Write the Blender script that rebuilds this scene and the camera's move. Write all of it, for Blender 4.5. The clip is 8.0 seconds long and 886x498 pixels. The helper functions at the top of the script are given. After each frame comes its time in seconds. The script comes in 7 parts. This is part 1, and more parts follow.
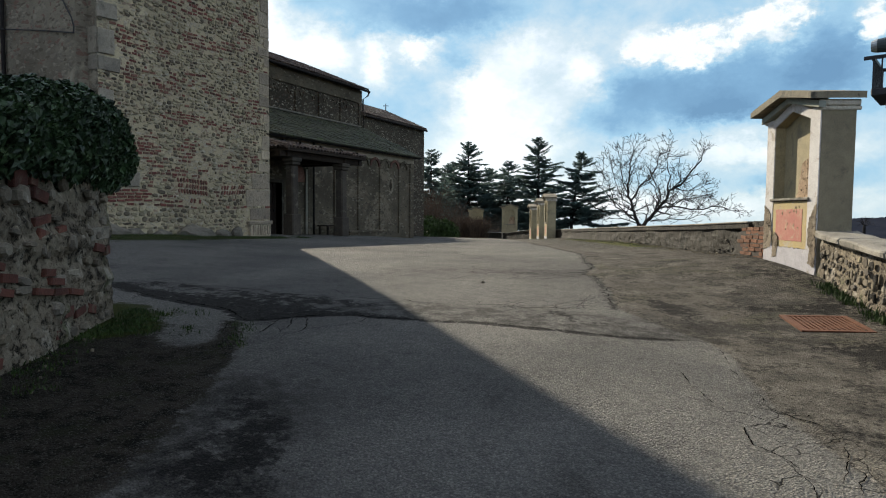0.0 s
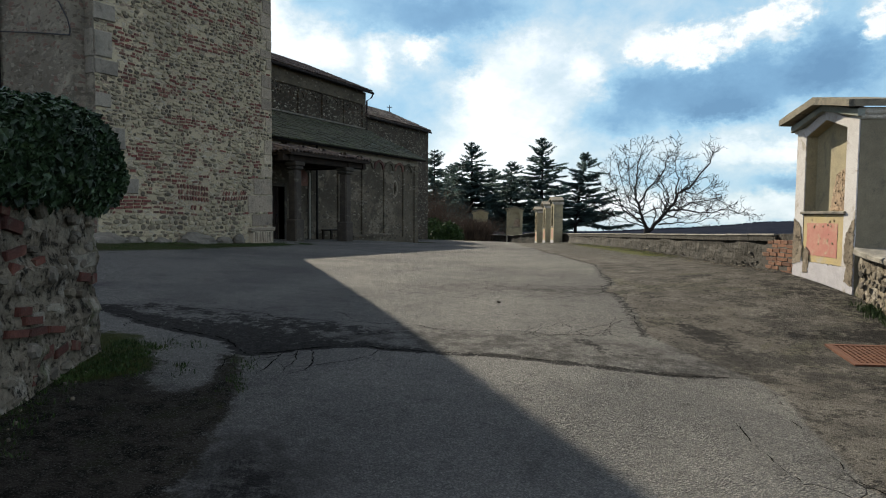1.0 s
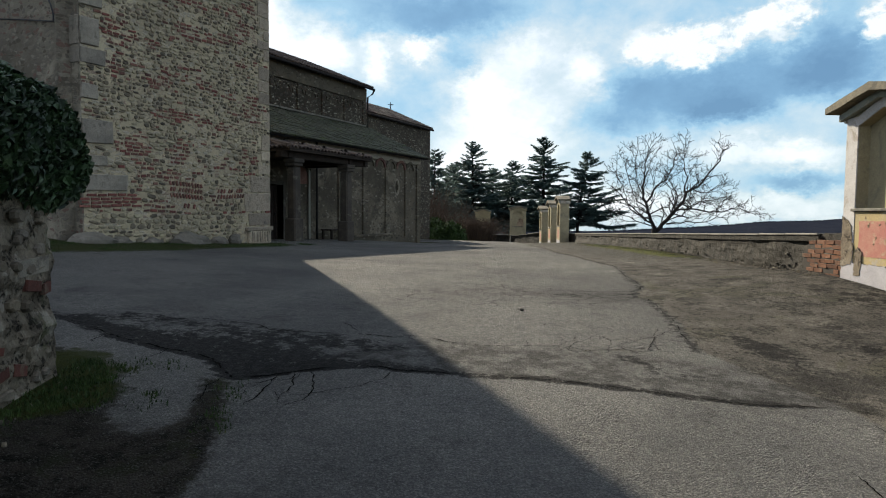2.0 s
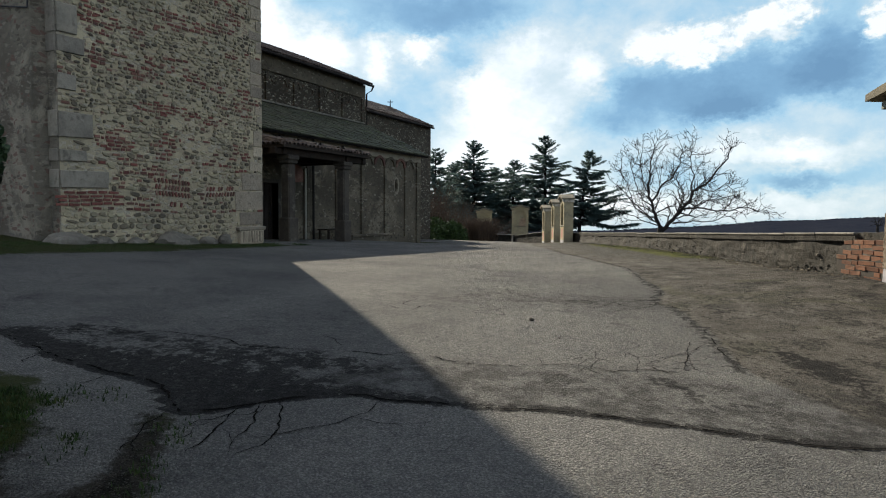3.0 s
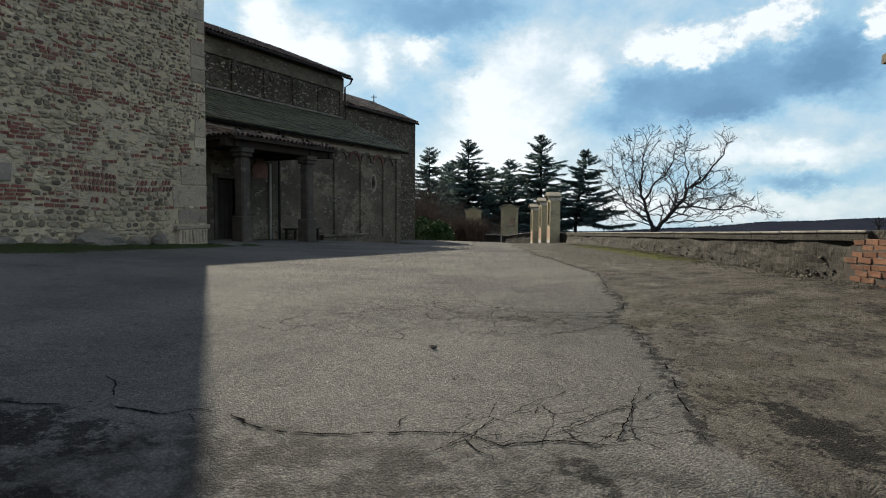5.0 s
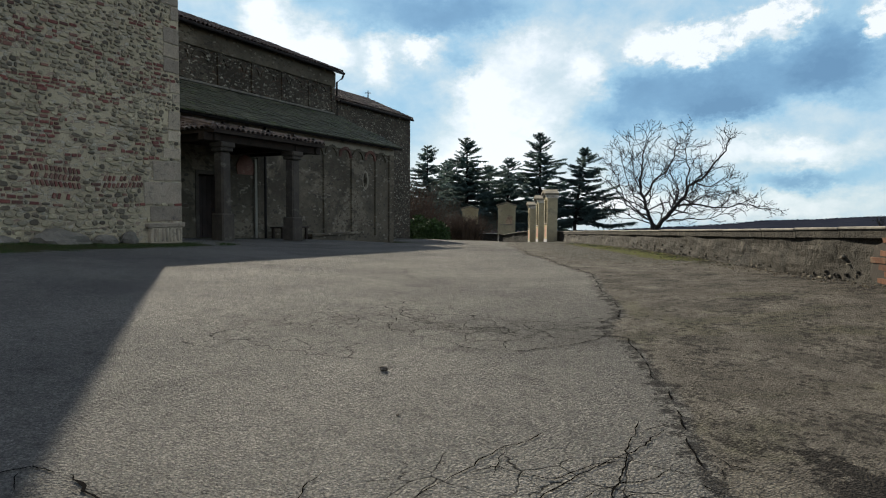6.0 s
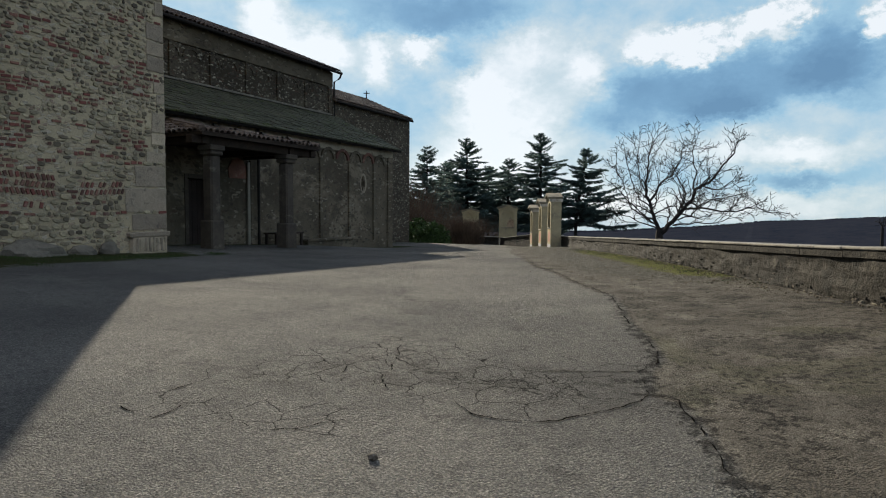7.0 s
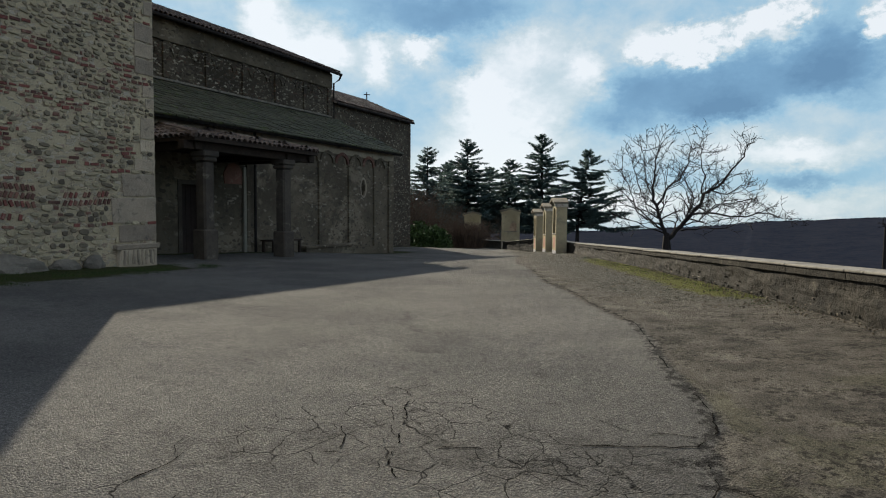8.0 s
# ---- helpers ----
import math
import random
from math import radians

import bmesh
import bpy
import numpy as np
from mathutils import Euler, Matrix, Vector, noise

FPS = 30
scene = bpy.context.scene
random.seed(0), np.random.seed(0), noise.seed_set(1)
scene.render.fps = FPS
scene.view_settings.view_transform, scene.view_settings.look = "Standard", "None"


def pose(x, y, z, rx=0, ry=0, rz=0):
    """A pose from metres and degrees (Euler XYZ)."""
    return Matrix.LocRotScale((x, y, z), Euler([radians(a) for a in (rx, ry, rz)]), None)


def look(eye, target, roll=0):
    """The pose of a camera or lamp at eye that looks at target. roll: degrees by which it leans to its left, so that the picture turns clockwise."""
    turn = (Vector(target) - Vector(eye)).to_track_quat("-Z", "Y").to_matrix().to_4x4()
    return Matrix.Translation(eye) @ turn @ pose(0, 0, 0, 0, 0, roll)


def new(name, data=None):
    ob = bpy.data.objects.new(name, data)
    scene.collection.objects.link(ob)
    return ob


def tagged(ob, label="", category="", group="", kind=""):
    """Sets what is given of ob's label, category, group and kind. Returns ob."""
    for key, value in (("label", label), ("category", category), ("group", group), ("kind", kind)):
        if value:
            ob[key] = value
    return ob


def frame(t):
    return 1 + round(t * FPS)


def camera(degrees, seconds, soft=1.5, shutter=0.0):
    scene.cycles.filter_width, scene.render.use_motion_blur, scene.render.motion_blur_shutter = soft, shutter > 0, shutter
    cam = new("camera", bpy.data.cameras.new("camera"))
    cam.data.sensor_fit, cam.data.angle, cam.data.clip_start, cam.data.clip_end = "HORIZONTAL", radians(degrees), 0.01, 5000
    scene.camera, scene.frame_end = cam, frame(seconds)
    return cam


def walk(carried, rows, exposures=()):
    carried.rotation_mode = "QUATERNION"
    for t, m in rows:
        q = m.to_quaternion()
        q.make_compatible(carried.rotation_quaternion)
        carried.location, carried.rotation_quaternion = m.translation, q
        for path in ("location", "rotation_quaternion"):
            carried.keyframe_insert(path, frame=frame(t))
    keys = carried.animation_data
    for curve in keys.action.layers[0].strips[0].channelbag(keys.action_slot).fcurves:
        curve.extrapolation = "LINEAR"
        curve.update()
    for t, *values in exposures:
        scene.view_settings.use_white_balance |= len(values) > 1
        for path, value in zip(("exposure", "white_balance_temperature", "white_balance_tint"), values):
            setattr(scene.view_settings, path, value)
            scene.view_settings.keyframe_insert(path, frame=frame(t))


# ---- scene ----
cam = camera(70.77, 8.0, soft=1.1)
PATH = [
    (0, (0.000, 0.000, 1.500), (-4.516, 8.904, 0.926), 0.45),
    (0.5, (-0.160, 0.174, 1.608), (-4.702, 9.064, 1.030), 0.47),
    (1, (-0.372, 0.408, 1.702), (-4.921, 9.295, 1.125), 0.48),
    (1.5, (-0.655, 0.756, 1.695), (-5.206, 9.642, 1.116), 0.48),
    (1.7, (-0.778, 0.904, 1.685), (-5.322, 9.794, 1.106), 0.48),
    (2.8, (-1.299, 1.723, 1.622), (-5.849, 10.609, 1.047), 0.40),
    (3, (-1.331, 1.891, 1.634), (-5.888, 10.773, 1.052), 0.41),
    (3.5, (-1.337, 2.355, 1.649), (-5.891, 11.239, 1.069), 0.46),
    (4, (-1.269, 2.906, 1.633), (-5.819, 11.792, 1.056), 0.44),
    (4.5, (-1.225, 3.350, 1.601), (-5.771, 12.238, 1.023), 0.41),
    (4.7, (-1.225, 3.559, 1.583), (-5.780, 12.443, 1.012), 0.43),
    (5.8, (-1.330, 4.636, 1.494), (-5.884, 13.521, 0.913), 0.40),
    (6, (-1.375, 4.803, 1.503), (-5.931, 13.685, 0.917), 0.36),
    (6.5, (-1.563, 5.206, 1.562), (-6.117, 14.089, 0.981), 0.40),
    (7, (-1.834, 5.611, 1.689), (-6.382, 14.497, 1.106), 0.39),
    (7.5, (-2.080, 5.960, 1.810), (-6.628, 14.847, 1.230), 0.41),
    (8, (-2.287, 6.256, 1.932), (-6.834, 15.143, 1.347), 0.44),
]
walk(cam, [(t, look(eye, target, roll)) for t, eye, target, roll in PATH], exposures=((0.0, 1.3), (3.0, 1.28), (4.0, 1.19), (4.7, 1.2), (6.0, 1.2), (6.7, 1.12), (8.0, 1.03)))

# clouds: degrees left of +y, degrees up, widths of both, weight
WHITE_CLOUDS = ((42.9, 16.4, 2, 3.5, 0.97), (38.6, 14, 3.5, 2.2, 1.09), (33.2, 13.5, 1.2, 2.2, 0.81), (31.9, 11.9, 1.6, 1.1, 0.23), (29.5, 14.5, 1.8, 1, 1.17), (23.5, 11, 3, 3.2, 0.92), (21, 7.5, 5, 3.2, 0.71), (18.3, 10.5, 3, 3, 0.17), (19.5, 14, 2.5, 1.8, 0.64), (15, 15.8, 3, 1.2, 0.08), (14.5, 12.5, 2, 2.2, 0.87), (10, 14.6, 2, 1.2, 0.5), (-1, 13.9, 1.3, 0.9, 0.8))
BILLOWS = ((9.5, 13.7, 2, 1, 0.8), (7, 14.3, 1.9, 1.1, 0.9), (4.5, 14.6, 1.8, 1.3, 0.9), (5.5, 12.9, 2.2, 1.1, 0.9), (0.8, 15.2, 2, 1.2, 1.2), (-1.6, 15.8, 1.8, 1, 1.2), (1.6, 13.6, 1.2, 0.9, 0.6), (-7, 14.2, 1.1, 1.5, 1.5))
PALE_BANDS = ((2.3, 5.8, 4, 1.2, 0.08), (10, 6, 4, 1.2, 0.11), (25, 4, 6, 2.5, 0.5), (-5, 8, 3, 1.4, 0.23), (-3, 4.6, 3, 1, 0.42), (5, 0.8, 30, 1.4, 0.54), (0, 5.2, 9, 1.1, 0.46))
DARK_CLOUDS = ((31.6, 17.5, 5.5, 1.9, 0.42), (24.5, 17.7, 4.5, 1.5, 0.67), (27.8, 16.2, 3, 1.2, 0.29), (28.3, 10.8, 2.4, 2, 0.11), (25.2, 13.2, 1.6, 1.2, 0.67), (10.5, 10.2, 3, 1.6, 0.62), (5, 10.4, 4, 1.8, 0.79), (-0.5, 11.5, 4, 2, 0.28), (-5, 12, 3, 2.4, 0.99), (2, 9.6, 3.5, 1.2, 0.34), (-3, 10.6, 3, 1.2, 0.59), (3.5, 8.6, 3, 0.9, 1.24))
DARK_WISPS = ((12, 8, 3, 1.2, 0.41), (-7.6, 9, 1.6, 0.8, 0.11), (-2.5, 2.6, 2.6, 0.7, 0.65))
CLOUD_TONES = ((0.0, (0.066, 0.131, 0.212)), (0.3, (0.097, 0.183, 0.274)), (0.52, (0.163, 0.265, 0.345)), (0.72, (0.288, 0.342, 0.37)), (0.92, (0.43, 0.452, 0.47)))
CLOUD_FILL = (0.752, 0.798, 0.918)


# ---- light ----
SUN_AZ, SUN_EL = 47.85, 26.7          # degrees left of +y, degrees up
to_sun = Vector((-math.sin(radians(SUN_AZ)) * math.cos(radians(SUN_EL)),
                 math.cos(radians(SUN_AZ)) * math.cos(radians(SUN_EL)), math.sin(radians(SUN_EL))))
sun_data = bpy.data.lights.new("sun", "SUN")
sun_data.energy, sun_data.angle, sun_data.color = 4.3, radians(0.5), (1.0, 0.905, 0.74)
sun = new("sun", sun_data)
sun.matrix_world = look(tuple(to_sun * 60), (0, 0, 0))


class Nodes:
    """A short hand for node trees."""

    def __init__(self, tree):
        self.tree = tree
        tree.nodes.clear()

    def put(self, kind, ins=None, **props):
        n = self.tree.nodes.new(kind)
        for k, v in props.items():
            setattr(n, k, v)
        for k, v in (ins or {}).items():
            s = n.inputs[k]
            if isinstance(v, bpy.types.NodeSocket):
                self.tree.links.new(v, s)
            else:
                s.default_value = v
        return n

    def math(self, op, a, b=0.0, c=0.0, clamp=False):
        n = self.put("ShaderNodeMath", operation=op, use_clamp=clamp)
        for s, v in zip(n.inputs, (a, b, c)):
            if isinstance(v, bpy.types.NodeSocket):
                self.tree.links.new(v, s)
            else:
                s.default_value = v
        return n.outputs[0]

    def mix(self, f, a, b, how="MIX"):
        n = self.put("ShaderNodeMix", data_type="RGBA", blend_type=how)
        for s, v in ((n.inputs[0], f), (n.inputs[6], a), (n.inputs[7], b)):
            if isinstance(v, bpy.types.NodeSocket):
                self.tree.links.new(v, s)
            else:
                s.default_value = v if not isinstance(v, tuple) else (*v, 1)[:4]
        return n.outputs[2]

    def step(self, v, lo, hi, smooth=True):
        n = self.put("ShaderNodeMapRange", {0: v, 1: lo, 2: hi}, interpolation_type="SMOOTHSTEP" if smooth else "LINEAR")
        return n.outputs[0]

    def noise(self, vec, scale, detail=4.0, rough=0.55, distort=0.0):
        n = self.put("ShaderNodeTexNoise", {"Scale": scale, "Detail": detail, "Roughness": rough, "Distortion": distort})
        if vec is not None:
            self.tree.links.new(vec, n.inputs["Vector"])
        return n.outputs["Fac"]


# ---- sky ----
world = bpy.data.worlds.new("sky")
scene.world = world
world.use_nodes = True
W = Nodes(world.node_tree)
SKY = 0.05
nishita = W.put("ShaderNodeTexSky", sky_type="NISHITA", sun_disc=False, sun_elevation=radians(SUN_EL),
                sun_rotation=radians(-SUN_AZ), altitude=300.0, air_density=1.0, dust_density=0.4, ozone_density=2.5)
way = W.put("ShaderNodeTexCoord").outputs["Generated"]
sep = W.put("ShaderNodeSeparateXYZ", {0: way})
dx, dy, dz = sep.outputs
az = W.math("MULTIPLY", W.math("ARCTAN2", W.math("MULTIPLY", dx, -1.0), dy), 57.29578)
el = W.math("MULTIPLY", W.math("ARCSINE", dz), 57.29578)
flat = W.put("ShaderNodeCombineXYZ", {0: W.math("MULTIPLY", az, 0.06), 1: W.math("MULTIPLY", el, 0.085), 2: 0.3}).outputs[0]
puff = W.noise(flat, 2.2, 8.0, 0.58, 0.25)
fine = W.noise(flat, 7.0, 9.0, 0.62, 0.35)


drift = W.put("ShaderNodeSeparateColor", {0: W.put("ShaderNodeTexNoise", {"Vector": flat, "Scale": 4.5, "Detail": 7.0, "Roughness": 0.6}).outputs["Color"]}).outputs
curl = W.put("ShaderNodeSeparateColor", {0: W.put("ShaderNodeTexNoise", {"Vector": flat, "Scale": 17.0, "Detail": 6.0, "Roughness": 0.65}).outputs["Color"]}).outputs
az_bent = W.math("ADD", az, W.math("ADD", W.math("MULTIPLY", W.math("SUBTRACT", drift[0], 0.5), 4.4), W.math("MULTIPLY", W.math("SUBTRACT", curl[0], 0.5), 2.2)))
el_bent = W.math("ADD", el, W.math("ADD", W.math("MULTIPLY", W.math("SUBTRACT", drift[1], 0.5), 3.0), W.math("MULTIPLY", W.math("SUBTRACT", curl[1], 0.5), 1.8)))


def blobs(rows):
    total = None
    for a, e, sa, se, w in rows:
        u = W.math("DIVIDE", W.math("SUBTRACT", az_bent, a), sa)
        v = W.math("DIVIDE", W.math("SUBTRACT", el_bent, e), se)
        r = W.math("ADD", W.math("MULTIPLY", u, u), W.math("MULTIPLY", v, v))
        g = W.math("MULTIPLY", W.math("EXPONENT", W.math("MULTIPLY", r, -1.0)), w)
        total = g if total is None else W.math("ADD", total, g)
    return total


# the field of cloud light: lit heads against thick shaded bellies
field = W.math("SUBTRACT", W.math("ADD", blobs(WHITE_CLOUDS), W.math("ADD", W.math("MULTIPLY", W.step(blobs(BILLOWS), 0.1, 1.0), W.math("MULTIPLY_ADD", W.step(W.math("ADD", W.math("MULTIPLY", fine, 0.6), W.math("MULTIPLY", curl[2], 0.4)), 0.4, 0.56), 0.65, 0.5)), blobs(PALE_BANDS))), W.math("ADD", blobs(DARK_CLOUDS), blobs(DARK_WISPS)))
uneven = W.math("ADD", W.math("MULTIPLY", W.math("SUBTRACT", puff, 0.5), 1.6), W.math("MULTIPLY", W.math("SUBTRACT", fine, 0.5), 1.1))
field = W.math("ADD", W.math("ADD", field, W.math("MULTIPLY_ADD", W.math("MULTIPLY", W.step(el, 8.5, 3.0), W.step(az, 4.0, 18.0)), 0.28, 0.17)), W.math("MULTIPLY", uneven, 0.5))
tones = W.put("ShaderNodeValToRGB", {0: W.put("ShaderNodeMapRange", {0: field, 1: -1.0, 2: 1.1}).outputs[0]})
tone_stops = tones.color_ramp.elements
while len(tone_stops) < len(CLOUD_TONES):
    tone_stops.new(0.5)
for stop, (at_, tone) in zip(tone_stops, CLOUD_TONES):
    stop.position, stop.color = at_, (*tone, 1)
# overhead and behind, out of view, brighter cloud added to fill the shade
round_by = W.math("ABSOLUTE", W.math("SUBTRACT", az, 15.0))
out_of_view = W.math("MAXIMUM", W.step(el, 24.0, 48.0), W.step(round_by, 55.0, 105.0))
blue = W.mix(1.0, nishita.outputs[0], (SKY * 0.85, SKY * 1.03, SKY * 1.1), "MULTIPLY")
broken = W.mix(W.step(W.math("ADD", uneven, 0.4), 0.24, 0.68), blue, CLOUD_FILL)
sky_colour = W.mix(out_of_view, W.mix(0.92, blue, tones.outputs[0]), broken)
W.put("ShaderNodeOutputWorld", {0: W.put("ShaderNodeBackground", {0: sky_colour, 1: 1.0}).outputs[0]})


# ---- materials ----
def material(name, build):
    m = bpy.data.materials.new(name)
    m.use_nodes = True
    n = Nodes(m.node_tree)
    bsdf = n.put("ShaderNodeBsdfPrincipled")
    build(n, bsdf)
    n.put("ShaderNodeOutputMaterial", {0: bsdf.outputs[0]})
    return m


def world_place(n):
    return n.put("ShaderNodeNewGeometry").outputs["Position"]


def link(n, a, b):
    n.tree.links.new(a, b)


def relief(n, bsdf, height, strength, distance):
    b = n.put("ShaderNodeBump", {"Height": height, "Strength": strength, "Distance": distance})
    link(n, b.outputs[0], bsdf.inputs["Normal"])


def mottled(name, a, b, c=None, rough=0.9, big=0.6, small=9.0, grain=90.0, bump=0.35, deep=0.01, by_piece=0.0, metal=0.0, spec=0.15):
    """A weathered surface: two colours at a large and a small scale, a third in stains, grain and relief. by_piece: how far each piece differs."""
    def build(n, s):
        at = world_place(n)
        l, m, g = n.noise(at, big, 5.0), n.noise(at, small, 6.0, 0.65), n.noise(at, grain, 3.0)
        col = n.mix(n.step(n.math("ADD", n.math("MULTIPLY", l, 0.6), n.math("MULTIPLY", m, 0.4)), 0.36, 0.64), a, b)
        if c:
            col = n.mix(n.step(n.noise(at, big * 2.3, 7.0, 0.7, 0.5), 0.54, 0.68), col, c)
        col = n.mix(0.45, col, n.mix(n.step(g, 0.3, 0.7), (0.35, 0.35, 0.35), (1.0, 1.0, 1.0)), "MULTIPLY")
        if by_piece:
            r = n.put("ShaderNodeObjectInfo").outputs["Random"]
            i = n.put("ShaderNodeNewGeometry").outputs["Random Per Island"]
            v = n.math("FRACT", n.math("ADD", r, i))
            col = n.mix(1.0, col, n.put("ShaderNodeCombineColor", {0: n.math("MULTIPLY_ADD", v, by_piece, 1.0 - by_piece * 0.55),
                        1: n.math("MULTIPLY_ADD", v, by_piece, 1.0 - by_piece * 0.55), 2: n.math("MULTIPLY_ADD", v, by_piece * 0.9, 1.0 - by_piece * 0.5)}).outputs[0], "MULTIPLY")
        link(n, col, s.inputs["Base Color"])
        s.inputs["Roughness"].default_value, s.inputs["Metallic"].default_value = rough, metal
        s.inputs["Specular IOR Level"].default_value = spec
        relief(n, s, n.math("ADD", n.math("MULTIPLY", m, 0.7), n.math("MULTIPLY", g, 0.3)), bump, deep)
    return material(name, build)


def rubble(name, mortar, stones, size=5.5, contrast=1.0, vary=1.0, deep=0.03, hidden=0.0):
    """Rubble masonry seen from afar: stones of several colours in a mortar bed."""
    def build(n, s):
        at = world_place(n)
        flat_at = n.put("ShaderNodeVectorMath", {0: at, 1: (1.0, 1.0, 1.9)}, operation="MULTIPLY").outputs[0]
        bent = n.put("ShaderNodeVectorMath", {0: flat_at, 1: n.put("ShaderNodeVectorMath", {0: n.put("ShaderNodeTexNoise", {"Vector": at, "Scale": 3.0}).outputs["Color"], "Scale": 0.35}, operation="SCALE").outputs[0]}).outputs[0]
        cell = n.put("ShaderNodeTexVoronoi", {"Vector": bent, "Scale": size})
        edge = n.put("ShaderNodeTexVoronoi", {"Vector": bent, "Scale": size}, feature="DISTANCE_TO_EDGE")
        pick = n.put("ShaderNodeSeparateColor", {0: cell.outputs["Color"]}).outputs
        ramp = n.put("ShaderNodeValToRGB", {0: pick[0]})
        e = ramp.color_ramp.elements
        while len(e) < len(stones):
            e.new(0.5)
        for k, (el_, col) in enumerate(zip(e, stones)):
            el_.position, el_.color = k / len(stones), (*col, 1)
        ramp.color_ramp.interpolation = "CONSTANT"
        shows = n.math("MULTIPLY", n.step(edge.outputs[0], 0.03, 0.12), n.step(n.math("ADD", pick[1], n.math("MULTIPLY", n.noise(at, 0.9, 5.0), 0.8)), 0.75 + hidden, 0.95 + hidden))
        bed = n.mix(n.step(n.noise(at, 0.5, 6.0, 0.65), 0.35, 0.65), mortar, tuple(v * (1 - 0.45 * vary) for v in mortar))
        bed = n.mix(n.step(n.noise(at, 0.33, 7.0, 0.7, 0.6), 0.53, 0.62), bed, tuple(v * (1 + 0.35 * vary) for v in mortar))
        col = n.mix(n.math("MULTIPLY", shows, contrast), bed, ramp.outputs[0])
        grain = n.noise(at, 40.0, 4.0, 0.7)
        col = n.mix(0.4, col, n.mix(n.step(grain, 0.3, 0.7), (0.4, 0.4, 0.4), (1.0, 1.0, 1.0)), "MULTIPLY")
        link(n, col, s.inputs["Base Color"])
        s.inputs["Roughness"].default_value = 0.95
        s.inputs["Specular IOR Level"].default_value = 0.1
        relief(n, s, n.math("ADD", n.math("MULTIPLY", shows, 0.7), n.math("MULTIPLY", grain, 0.3)), 0.6, deep)
    return material(name, build)


def crumbled(name, a, b, pale, pit, moss=None):
    """Old plaster that has partly fallen: blotches, pits and a rough skin."""
    def build(n, s):
        at = world_place(n)
        l, m, g = n.noise(at, 1.7, 7.0, 0.65, 0.4), n.noise(at, 9.0, 7.0, 0.7, 0.3), n.noise(at, 30.0, 5.0, 0.7)
        col = n.mix(n.step(n.math("ADD", n.math("MULTIPLY", l, 0.5), n.math("MULTIPLY", m, 0.5)), 0.4, 0.6), b, a)
        col = n.mix(n.math("MULTIPLY", n.step(n.noise(at, 3.6, 8.0, 0.7), 0.54, 0.62), 0.8), col, pale)
        if moss:
            col = n.mix(n.math("MULTIPLY", n.step(n.noise(at, 2.6, 6.0, 0.7, 0.6), 0.57, 0.68), 0.7), col, moss)
        hole = n.step(n.math("ADD", n.math("MULTIPLY", m, 0.5), n.math("MULTIPLY", g, 0.5)), 0.47, 0.4)
        col = n.mix(n.math("MULTIPLY", hole, 0.9), col, pit)
        col = n.mix(0.5, col, n.mix(n.step(g, 0.3, 0.7), (0.45, 0.45, 0.45), (1.0, 1.0, 1.0)), "MULTIPLY")
        link(n, col, s.inputs["Base Color"])
        s.inputs["Roughness"].default_value = 0.95
        s.inputs["Specular IOR Level"].default_value = 0.1
        relief(n, s, n.math("SUBTRACT", n.math("ADD", n.math("MULTIPLY", m, 0.8), n.math("MULTIPLY", g, 0.4)), n.math("MULTIPLY", hole, 0.5)), 0.9, 0.035)
    return material(name, build)


